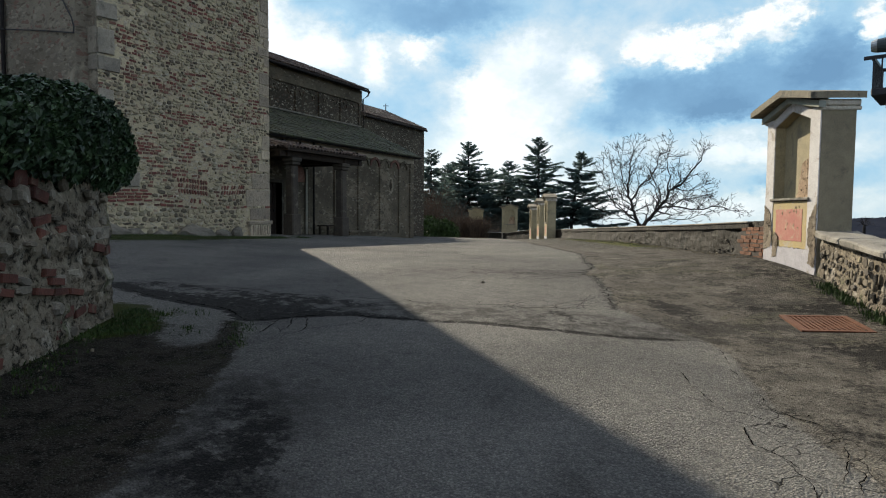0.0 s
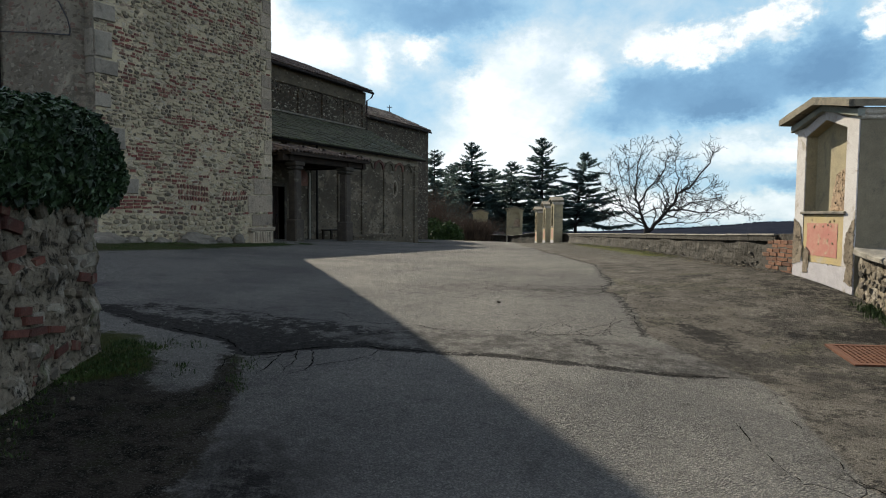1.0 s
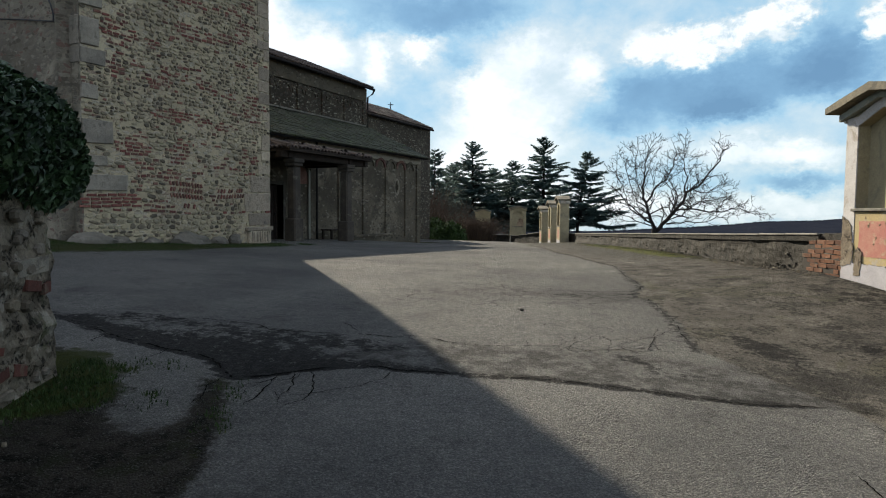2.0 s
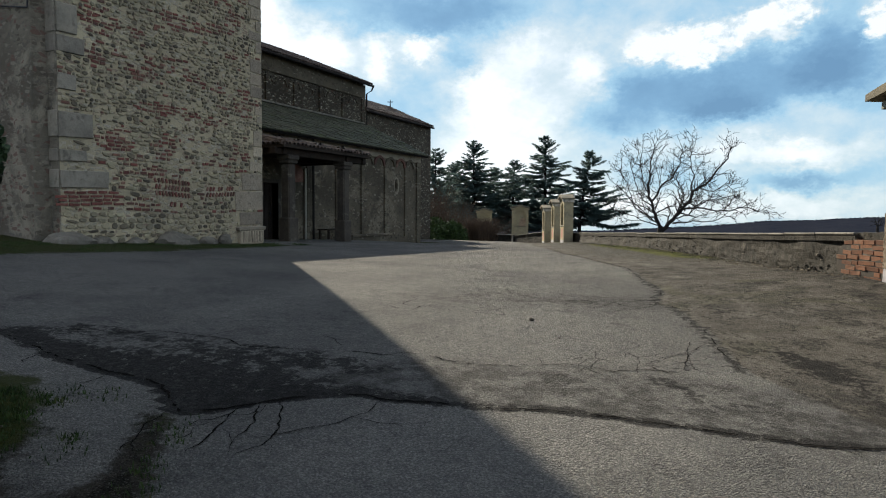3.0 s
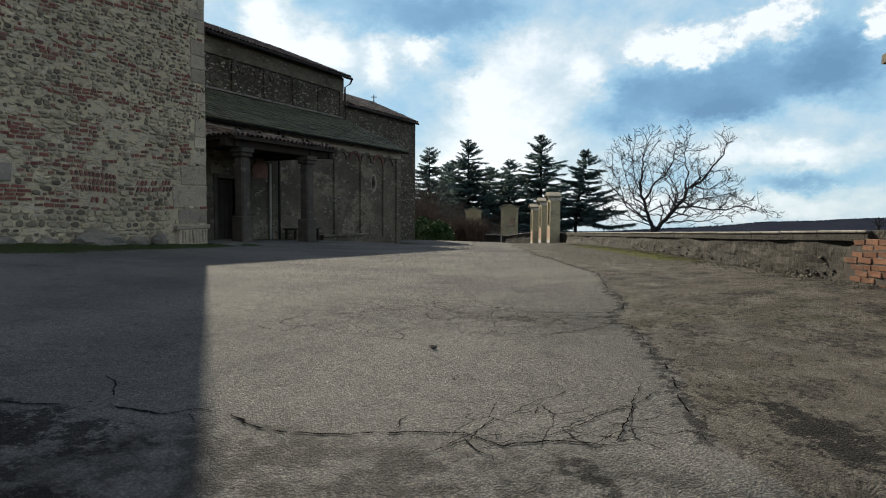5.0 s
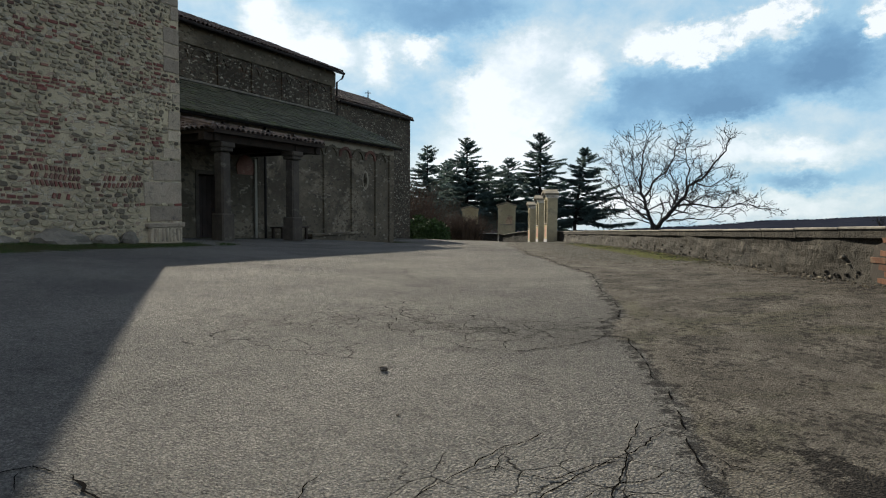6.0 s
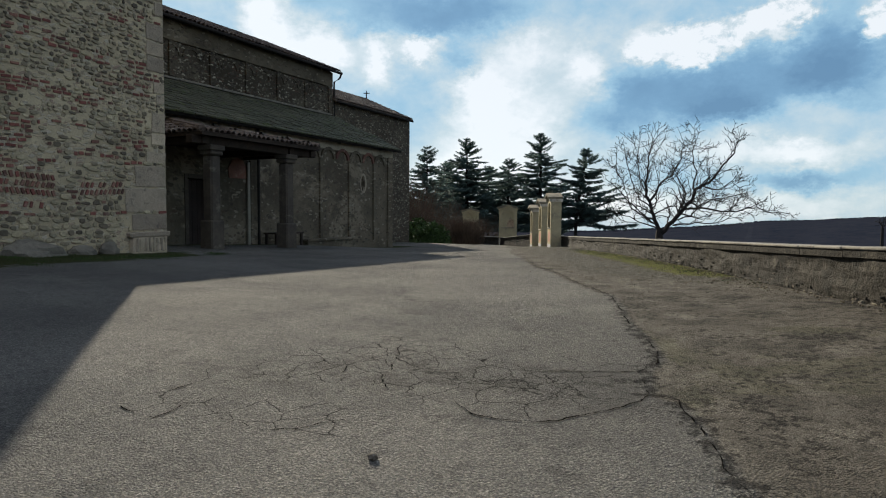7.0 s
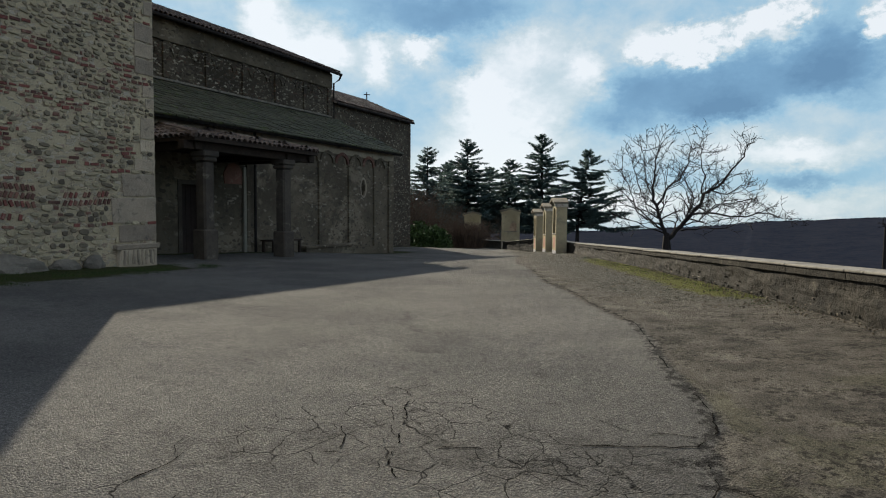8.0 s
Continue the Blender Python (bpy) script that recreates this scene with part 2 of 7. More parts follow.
def ground_build(n, s):
    at = world_place(n)

    def mask(name):
        return n.put("ShaderNodeAttribute", attribute_name=name).outputs["Fac"]
    big, mid, small = n.noise(at, 0.45, 6.0, 0.6), n.noise(at, 3.0, 6.0, 0.65), n.noise(at, 26.0, 4.0, 0.7)
    chips = n.put("ShaderNodeTexVoronoi", {"Vector": at, "Scale": 130.0})
    chip = n.put("ShaderNodeSeparateColor", {0: chips.outputs["Color"]}).outputs[0]
    tar = n.mix(n.step(big, 0.35, 0.65), (0.103, 0.101, 0.0945), (0.152, 0.147, 0.134))
    old = n.mix(n.step(mid, 0.35, 0.65), (0.083, 0.0765, 0.0655), (0.163, 0.15, 0.126))
    old = n.mix(n.math("MULTIPLY", n.step(n.math("ADD", n.noise(at, 6.0, 8.0, 0.78), n.math("MULTIPLY", n.math("SUBTRACT", chip, 0.5), 0.16)), 0.54, 0.61), 0.6), old, (0.018, 0.0165, 0.0145))
    old = n.mix(n.math("MULTIPLY", n.step(n.noise(at, 0.8, 5.0, 0.6), 0.5, 0.66), 0.5), old, (0.116, 0.105, 0.086))
    old = n.mix(n.math("MULTIPLY", n.step(n.noise(at, 0.62, 6.0, 0.7, 1.0), 0.54, 0.64), 0.4), old, (0.1, 0.1, 0.06))
    pits = n.noise(at, 19.0, 5.0, 0.75)
    old = n.mix(n.math("MULTIPLY", n.step(n.math("ADD", pits, n.math("MULTIPLY", n.math("SUBTRACT", n.noise(at, 2.2, 6.0, 0.7), 0.5), 0.6)), 0.52, 0.61), 0.72), old, (0.015, 0.0138, 0.0122))
    tar = n.mix(n.math("MULTIPLY", n.step(n.noise(at, 9.0, 7.0, 0.8), 0.5, 0.66), 0.35), tar, (0.024, 0.0235, 0.0225))
    patch = n.step(n.math("ADD", mask("old"), n.math("MULTIPLY", n.math("SUBTRACT", mid, 0.5), 0.5)), 0.35, 0.65)
    col = n.mix(patch, tar, old)
    pepper = n.math("MULTIPLY", n.step(n.noise(at, 30.0, 3.0, 0.8), 0.3, 0.7), n.step(n.noise(at, 62.0, 2.0, 0.8), 0.25, 0.75))
    col = n.mix(1.0, col, n.mix(pepper, (0.9, 0.895, 0.885), (1.5, 1.49, 1.47)), "MULTIPLY")
    rough_top = n.math("MULTIPLY", mask("coarse"), n.math("ADD", n.step(n.noise(at, 4.0, 7.0, 0.75), 0.38, 0.6), n.math("MULTIPLY", n.math("SUBTRACT", chip, 0.5), 0.8)), clamp=True)
    col = n.mix(n.math("MULTIPLY", rough_top, 0.75), col, (0.027, 0.025, 0.0225))
    uneven_stain = n.math("ADD", n.math("ADD", 1.0, n.math("MULTIPLY", n.math("SUBTRACT", n.noise(at, 5.5, 8.0, 0.75), 0.5), 4.0)), n.math("MULTIPLY", n.math("SUBTRACT", pits, 0.5), 3.0))
    col = n.mix(n.math("MULTIPLY", n.step(n.math("MULTIPLY", mask("stain_shade"), uneven_stain), 0.34, 0.62), n.math("MULTIPLY_ADD", n.step(pits, 0.45, 0.65), -0.2, 0.9)), col, (0.0155, 0.0145, 0.0135))
    col = n.mix(n.math("MULTIPLY", n.step(n.noise(at, 1.1, 7.0, 0.7, 0.8), 0.56, 0.72), 0.4), col, (0.028, 0.027, 0.025))
    col = n.mix(1.0, col, n.mix(n.math("POWER", chip, 1.8), (0.82, 0.82, 0.82), (1.6, 1.59, 1.56)), "MULTIPLY")
    stones = n.put("ShaderNodeTexVoronoi", {"Vector": at, "Scale": 66.0})
    gaps_dark = n.step(n.math("ADD", stones.outputs["Distance"], n.math("MULTIPLY", n.math("SUBTRACT", small, 0.5), 0.5)), 0.32, 0.66)
    col = n.mix(1.0, col, n.mix(gaps_dark, (1.25, 1.24, 1.23), (0.9, 0.9, 0.9)), "MULTIPLY")
    col = n.mix(n.math("MULTIPLY", n.step(n.math("ADD", mask("seam"), n.math("MULTIPLY", n.math("SUBTRACT", n.noise(at, 11.0, 6.0, 0.8), 0.5), n.math("MULTIPLY_ADD", pits, 3.0, 1.4))), 0.7, 1.0), 0.75), col, (0.014, 0.013, 0.012))
    # fine crazing, its lines near-black for the shade down in them
    bent = n.put("ShaderNodeVectorMath", {0: at, 1: n.put("ShaderNodeVectorMath", {0: n.put("ShaderNodeTexNoise", {"Vector": at, "Scale": 2.5, "Detail": 5.0}).outputs["Color"], "Scale": 0.24}, operation="SCALE").outputs[0]}).outputs[0]
    craze = n.put("ShaderNodeTexVoronoi", {"Vector": bent, "Scale": 3.4}, feature="DISTANCE_TO_EDGE").outputs[0]
    crack = n.math("MULTIPLY", n.math("SUBTRACT", 1.0, n.step(craze, 0.002, 0.02)), n.step(n.math("ADD", mask("craze"), n.math("MULTIPLY", n.math("SUBTRACT", big, 0.5), 0.9)), 0.42, 0.75))
    small_craze = n.put("ShaderNodeTexVoronoi", {"Vector": bent, "Scale": 7.0}, feature="DISTANCE_TO_EDGE").outputs[0]
    net = n.math("MULTIPLY", n.math("SUBTRACT", 1.0, n.step(small_craze, 0.004, 0.03)), n.step(n.math("ADD", mask("craze"), n.math("MULTIPLY", n.math("SUBTRACT", n.noise(at, 1.3, 4.0), 0.5), 1.6)), 1.05, 1.3))
    broken_line = n.step(n.noise(at, 6.0, 6.0, 0.75), 0.36, 0.52)
    crack = n.math("MULTIPLY", n.math("MAXIMUM", crack, net), broken_line)
    col = n.mix(n.math("MULTIPLY", crack, 0.88), col, (0.006, 0.0055, 0.005))
    clods = n.noise(at, 8.0, 8.0, 0.78)
    dirt = n.mix(n.step(clods, 0.38, 0.6), (0.012, 0.0104, 0.008), (0.056, 0.048, 0.037))
    dirt = n.mix(n.math("MULTIPLY", n.step(n.noise(at, 4.0, 7.0, 0.75), 0.52, 0.62), 0.6), dirt, (0.016, 0.022, 0.007))
    dirt = n.mix(n.step(chip, 0.85, 0.93), dirt, (0.09, 0.084, 0.072))
    col = n.mix(n.step(n.math("ADD", mask("dirt"), n.math("MULTIPLY", n.math("SUBTRACT", clods, 0.5), 1.9)), 0.3, 0.66), col, dirt)
    gravel = n.mix(n.math("POWER", n.put("ShaderNodeSeparateColor", {0: n.put("ShaderNodeTexVoronoi", {"Vector": at, "Scale": 38.0}).outputs["Color"]}).outputs[0], 1.6), (0.04, 0.038, 0.032), (0.19, 0.178, 0.145))
    col = n.mix(n.step(n.math("ADD", mask("gravel"), n.math("MULTIPLY", n.math("SUBTRACT", mid, 0.5), 0.9)), 0.4, 0.7), col, gravel)
    green = n.mix(n.math("MULTIPLY", small, mask("moss")), (0.016, 0.023, 0.006), (0.16, 0.165, 0.036))
    col = n.mix(n.math("MULTIPLY", n.step(n.math("ADD", mask("grass"), n.math("MULTIPLY", n.math("SUBTRACT", n.noise(at, 5.0, 6.0, 0.75), 0.5), 1.3)), 0.42, 0.7), 0.9), col, green)
    link(n, col, s.inputs["Base Color"])
    s.inputs["Roughness"].default_value = 0.95
    s.inputs["Specular IOR Level"].default_value = 0.04
    dome = n.math("MULTIPLY", n.math("MULTIPLY", chips.outputs["Distance"], -1.0), n.math("ADD", chip, 0.4))
    h = n.math("ADD", n.math("ADD", dome, n.math("MULTIPLY_ADD", gaps_dark, -0.7, n.math("MULTIPLY", small, 0.6))), n.math("MULTIPLY", crack, -1.5))
    relief(n, s, h, 1.0, 0.028)


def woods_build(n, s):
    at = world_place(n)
    # The blue haze of distance is mixed into these colours.
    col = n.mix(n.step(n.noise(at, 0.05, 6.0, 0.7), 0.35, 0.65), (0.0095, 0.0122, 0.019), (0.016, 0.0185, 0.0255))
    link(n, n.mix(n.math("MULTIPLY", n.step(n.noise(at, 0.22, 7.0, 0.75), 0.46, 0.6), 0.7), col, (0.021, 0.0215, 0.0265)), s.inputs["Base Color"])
    s.inputs["Roughness"].default_value = 1.0
    s.inputs["Specular IOR Level"].default_value = 0.0


M_GROUND = material("ground", ground_build)
M_WOODS = material("far_woods_hazed", woods_build)
# Near-black: the shade deep in cracks is put into the colour.
M_CRACK = mottled("crack_depth_black", (0.006, 0.0055, 0.005), (0.011, 0.01, 0.009), bump=0.3, rough=1.0, spec=0.0)
M_FLANK = rubble("rough_pitted_plaster", (0.195, 0.17, 0.126), ((0.085, 0.07, 0.052), (0.24, 0.21, 0.162), (0.15, 0.085, 0.066), (0.13, 0.115, 0.09), (0.19, 0.16, 0.12)), 7.0, 0.75)
M_RUIN_BED = crumbled("crumbling_plaster_over_rubble", (0.185, 0.155, 0.112), (0.085, 0.07, 0.051), (0.28, 0.25, 0.2), (0.022, 0.019, 0.015), (0.06, 0.07, 0.026))
M_FLAKED = crumbled("bare_mortar_under_fallen_plaster", (0.21, 0.17, 0.12), (0.14, 0.112, 0.08), (0.28, 0.24, 0.18), (0.05, 0.04, 0.03))
M_SIDE = mottled("grey_cement_render", (0.235, 0.2, 0.13), (0.175, 0.15, 0.1), (0.11, 0.098, 0.072), big=1.1, small=7.0, bump=0.4)
M_PINK = crumbled("bare_pinkish_plaster", (0.36, 0.26, 0.17), (0.3, 0.215, 0.14), (0.4, 0.31, 0.21), (0.1, 0.07, 0.045))
M_LILAC = mottled("pale_lilac_limewash", (0.42, 0.4, 0.4), (0.34, 0.325, 0.33), (0.27, 0.235, 0.19), big=2.2, small=9.0, bump=0.4)
M_ROOF_SLAB = mottled("lichened_tan_slab", (0.21, 0.182, 0.125), (0.13, 0.114, 0.083), (0.07, 0.064, 0.05), big=1.8, small=9.0, bump=0.6)
M_BOULDER = mottled("grey_boulder", (0.165, 0.148, 0.116), (0.105, 0.094, 0.074), (0.2, 0.182, 0.146), big=1.6, small=9.0, bump=0.5)
M_BRICK_ORANGE = mottled("weathered_orange_brick", (0.19, 0.085, 0.045), (0.122, 0.06, 0.036), (0.17, 0.12, 0.08), big=3.0, small=16.0, bump=0.5, by_piece=0.5)
M_MORTAR = rubble("lime_mortar", (0.398, 0.334, 0.216), ((0.25, 0.22, 0.17), (0.38, 0.34, 0.27), (0.17, 0.14, 0.105), (0.3, 0.272, 0.22), (0.2, 0.135, 0.11)), 9.0, 0.7, 0.4, 0.02)
M_STONE = mottled("field_stone", (0.315, 0.27, 0.174), (0.225, 0.19, 0.124), (0.385, 0.336, 0.227), big=2.0, small=16.0, bump=0.5, by_piece=0.75)
M_RUIN = mottled("muted_wall_stone", (0.165, 0.14, 0.102), (0.1, 0.084, 0.062), (0.23, 0.205, 0.16), big=2.5, small=16.0, bump=0.6, by_piece=0.65)
M_STONE_DARK = mottled("dark_cobble", (0.158, 0.133, 0.092), (0.102, 0.085, 0.06), big=2.0, small=16.0, bump=0.4, by_piece=0.75)
M_BRICK_RED = mottled("deep_red_brick", (0.195, 0.07, 0.054), (0.135, 0.052, 0.042), (0.25, 0.15, 0.118), big=2.5, small=14.0, bump=0.5, by_piece=0.4)
M_BRICK_DULL = mottled("sooty_brown_red_brick", (0.12, 0.045, 0.031), (0.075, 0.032, 0.024), (0.12, 0.085, 0.062), big=3.0, small=14.0, bump=0.6, by_piece=0.5)
M_STONE_DULL = mottled("grimy_wall_cobble", (0.2, 0.175, 0.135), (0.13, 0.112, 0.084), (0.26, 0.235, 0.19), big=2.5, small=14.0, bump=0.6, by_piece=0.5)
M_BRICK = mottled("old_brick", (0.18, 0.088, 0.064), (0.125, 0.066, 0.05), (0.25, 0.18, 0.135), big=2.5, small=14.0, bump=0.5, by_piece=0.7)
M_QUOIN = mottled("grey_quoin_stone", (0.29, 0.256, 0.198), (0.195, 0.172, 0.134), (0.13, 0.114, 0.088), big=1.4, small=10.0, bump=0.9, deep=0.02, by_piece=0.3)
M_PLASTER = mottled("grey_plaster", (0.21, 0.195, 0.155), (0.15, 0.138, 0.11), (0.1, 0.092, 0.075), big=0.45, small=4.0, bump=0.4, deep=0.02)
M_CREAM = mottled("cream_render", (0.34, 0.29, 0.175), (0.26, 0.22, 0.135), (0.2, 0.175, 0.12), big=0.9, small=6.0, bump=0.3)
M_WHITE = mottled("worn_white_plaster", (0.53, 0.485, 0.395), (0.41, 0.37, 0.3), (0.28, 0.24, 0.17), big=1.6, small=9.0, bump=0.3)
M_LIMEWASH = mottled("lavender_white_limewash", (0.5, 0.475, 0.445), (0.4, 0.375, 0.345), (0.3, 0.265, 0.215), big=1.6, small=9.0, bump=0.3)
M_MOULD = mottled("faded_grey_green_paint", (0.26, 0.275, 0.225), (0.2, 0.21, 0.175), (0.33, 0.3, 0.23), big=1.8, small=9.0, bump=0.3)
M_RED = mottled("faded_red_paint", (0.36, 0.14, 0.11), (0.4, 0.21, 0.15), (0.38, 0.29, 0.19), big=2.2, small=12.0, bump=0.2)
M_OCHRE = mottled("ochre_paint", (0.4, 0.31, 0.14), (0.34, 0.27, 0.15), (0.36, 0.32, 0.25), big=2.0, small=12.0, bump=0.2)
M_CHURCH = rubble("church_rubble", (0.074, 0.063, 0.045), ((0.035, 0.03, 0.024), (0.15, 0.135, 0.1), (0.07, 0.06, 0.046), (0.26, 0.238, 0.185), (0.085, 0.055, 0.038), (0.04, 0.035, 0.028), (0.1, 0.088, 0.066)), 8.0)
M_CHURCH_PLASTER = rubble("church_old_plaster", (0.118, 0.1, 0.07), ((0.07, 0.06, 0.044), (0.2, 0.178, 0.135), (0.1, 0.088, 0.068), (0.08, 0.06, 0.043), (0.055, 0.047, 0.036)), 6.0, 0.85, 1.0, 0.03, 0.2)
M_TILE = mottled("old_roof_tile", (0.115, 0.088, 0.072), (0.068, 0.054, 0.045), (0.18, 0.165, 0.14), big=1.2, small=9.0, bump=0.5, by_piece=0.7)
M_SLATE = mottled("mossy_stone_slab", (0.062, 0.06, 0.04), (0.038, 0.042, 0.025), (0.05, 0.064, 0.02), big=0.9, small=7.0, bump=0.5, by_piece=0.5)
# This plaster and wood are darkened to carry the porch's deep shade.
M_PILLAR = mottled("weathered_plaster_in_shade", (0.08, 0.067, 0.051), (0.046, 0.039, 0.031), (0.13, 0.115, 0.09), big=0.9, small=6.0, bump=0.4)
M_WOOD = mottled("weathered_wood_in_shade", (0.042, 0.031, 0.023), (0.024, 0.018, 0.014), big=1.5, small=12.0, bump=0.4)
M_DOOR = mottled("dark_stained_door_wood", (0.035, 0.025, 0.02), (0.022, 0.016, 0.013), big=2.0, small=20.0, bump=0.3, rough=0.7)
M_COPING = mottled("lichen_coping", (0.22, 0.2, 0.16), (0.12, 0.11, 0.088), (0.05, 0.046, 0.037), big=2.2, small=9.0, bump=0.5, rough=0.85, spec=0.2)
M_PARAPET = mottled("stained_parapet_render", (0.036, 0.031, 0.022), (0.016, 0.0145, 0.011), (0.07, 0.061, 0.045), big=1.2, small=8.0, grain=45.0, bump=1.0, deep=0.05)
M_RUST = mottled("rusty_iron", (0.13, 0.055, 0.028), (0.085, 0.038, 0.022), big=4.0, small=25.0, bump=0.3, rough=0.75, metal=0.3)
M_IRON = mottled("dark_painted_iron", (0.035, 0.035, 0.037), (0.02, 0.02, 0.022), big=3.0, small=25.0, bump=0.1, rough=0.5)
M_STEEL = mottled("dull_galvanised_steel", (0.36, 0.38, 0.39), (0.26, 0.28, 0.29), big=3.0, small=25.0, bump=0.1, rough=0.5, metal=0.5)
M_IVY = mottled("ivy_leaf", (0.03, 0.058, 0.02), (0.014, 0.03, 0.012), (0.06, 0.095, 0.035), big=3.0, small=12.0, bump=0.1, rough=0.5, by_piece=0.9, spec=0.32)
M_GRASS = mottled("grass_blade", (0.04, 0.066, 0.015), (0.024, 0.044, 0.011), (0.085, 0.085, 0.03), big=2.0, small=8.0, bump=0.0, rough=0.7, by_piece=0.7)
M_BARK = mottled("grey_bark", (0.022, 0.019, 0.017), (0.013, 0.0115, 0.0105), big=2.0, small=14.0, bump=0.5)
M_NEEDLE = mottled("cedar_needles", (0.075, 0.115, 0.105), (0.05, 0.08, 0.075), big=0.3, small=2.0, bump=0.0, rough=0.8, by_piece=0.6)
# needles let some light through
needle_tree = M_NEEDLE.node_tree
needle_face = next(q for q in needle_tree.nodes if q.type == "BSDF_PRINCIPLED")
needle_out = next(q for q in needle_tree.nodes if q.type == "OUTPUT_MATERIAL")
through_light = needle_tree.nodes.new("ShaderNodeBsdfTranslucent")
through_light.inputs[0].default_value = (0.11, 0.16, 0.14, 1)
both_sides = needle_tree.nodes.new("ShaderNodeMixShader")
both_sides.inputs[0].default_value = 0.45
needle_tree.links.new(needle_face.outputs[0], both_sides.inputs[1])
needle_tree.links.new(through_light.outputs[0], both_sides.inputs[2])
needle_tree.links.new(both_sides.outputs[0], needle_out.inputs[0])
M_PALE = mottled("mortared_pale_stone", (0.37, 0.305, 0.218), (0.285, 0.235, 0.168), (0.15, 0.13, 0.098), big=2.4, small=9.0, bump=1.0, deep=0.03, by_piece=0.6)
M_BUSH = mottled("dark_shrub_leaf", (0.05, 0.085, 0.022), (0.028, 0.05, 0.015), big=1.5, small=6.0, bump=0.0, rough=0.7, by_piece=0.7)
M_TWIG = mottled("bare_brown_twig", (0.1, 0.068, 0.045), (0.06, 0.042, 0.029), big=1.5, small=6.0, bump=0.0, by_piece=0.6)
M_BAND = mottled("pale_plaster_band", (0.3, 0.26, 0.185), (0.22, 0.19, 0.14), (0.14, 0.12, 0.09), big=0.8, small=5.0, bump=0.4)
M_ZINC = mottled("dark_zinc_gutter", (0.03, 0.027, 0.025), (0.018, 0.016, 0.015), big=2.0, small=12.0, bump=0.1, rough=0.95, spec=0.05)


# ---- mesh helpers ----
def mesh_of(name, verts, faces, mat):
    me = bpy.data.meshes.new(name)
    me.from_pydata([tuple(v) for v in verts], [], faces)
    me.materials.append(mat)
    me.update()
    return me


def part(name, bm, mat, parent=None, label="", kind=""):
    """Links a bmesh as one mesh object, under its thing where one is given."""
    me = bpy.data.meshes.new(name)
    bm.normal_update()
    bm.to_mesh(me)
    bm.free()
    me.materials.append(mat)
    ob = new(name, me)
    if parent is not None:
        ob.parent = parent
    return tagged(ob, label, kind=kind)


def thing(name, at, label, category, group="", turn=0.0, kind=""):
    ob = new(name)
    ob.matrix_world = pose(*at, 0, 0, turn)
    return tagged(ob, label, category, group, kind)


def box(bm, lo, hi, bevel=0.0, m=None):
    c, s = [(a + b) / 2 for a, b in zip(lo, hi)], [b - a for a, b in zip(lo, hi)]
    g = bmesh.ops.create_cube(bm, size=1.0, matrix=(m or Matrix()) @ Matrix.Translation(c) @ Matrix.Diagonal((*s, 1)))
    if bevel:
        e = {e for v in g["verts"] for e in v.link_edges}
        bmesh.ops.bevel(bm, geom=list(e), offset=bevel, segments=1, affect="EDGES")
    return g


def boxes(*rows, bevel=0.0):
    bm = bmesh.new()
    for lo, hi in rows:
        box(bm, lo, hi, bevel)
    return bm


def prism(points, depth, axis="y", start=0.0, bm=None):
    """A polygon in the plane across axis, drawn out along it."""
    bm = bm or bmesh.new()
    k = "xyz".index(axis)

    def at(p, d):
        q = list(p)
        q.insert(k, d)
        return q
    a = [bm.verts.new(at(p, start)) for p in points]
    b = [bm.verts.new(at(p, start + depth)) for p in points]
    bm.faces.new(a)
    bm.faces.new(b[::-1])
    for i in range(len(a)):
        j = (i + 1) % len(a)
        bm.faces.new((a[j], a[i], b[i], b[j]))
    bmesh.ops.recalc_face_normals(bm, faces=bm.faces)
    return bm


def tube(bm, pts, radii, sides=6):
    rings = []
    for i, p in enumerate(pts):
        d = (Vector(pts[min(i + 1, len(pts) - 1)]) - Vector(pts[max(i - 1, 0)])).normalized()
        u = d.cross(Vector((0.31, 0.17, 0.93)))
        u = (u if u.length > 1e-3 else d.cross(Vector((1, 0, 0)))).normalized()
        v = d.cross(u)
        rings.append([bm.verts.new(Vector(p) + (u * math.cos(2 * math.pi * k / sides) + v * math.sin(2 * math.pi * k / sides)) * radii[i]) for k in range(sides)])
    for a, b in zip(rings, rings[1:]):
        for k in range(sides):
            bm.faces.new((a[k], a[(k + 1) % sides], b[(k + 1) % sides], b[k]))
    for r, flip in ((rings[0], True), (rings[-1], False)):
        bm.faces.new(r[::-1] if flip else r)


def roughen(bm, amount, scale, cuts=0):
    if cuts:
        bmesh.ops.subdivide_edges(bm, edges=bm.edges[:], cuts=cuts, use_grid_fill=True)
    for v in bm.verts:
        v.co += noise.noise_vector(v.co * scale) * amount


class Soup:
    """Many small pieces gathered into one mesh."""

    def __init__(self):
        self.v, self.f = [], []

    def add(self, verts, faces):
        k = len(self.v)
        self.v += [tuple(p) for p in verts]
        self.f += [tuple(i + k for i in f) for f in faces]

    def make(self, name, mat, parent=None, label="", kind="stuff"):
        ob = new(name, mesh_of(name, self.v, self.f, mat))
        if parent is not None:
            ob.parent = parent
        return tagged(ob, label, kind=kind)


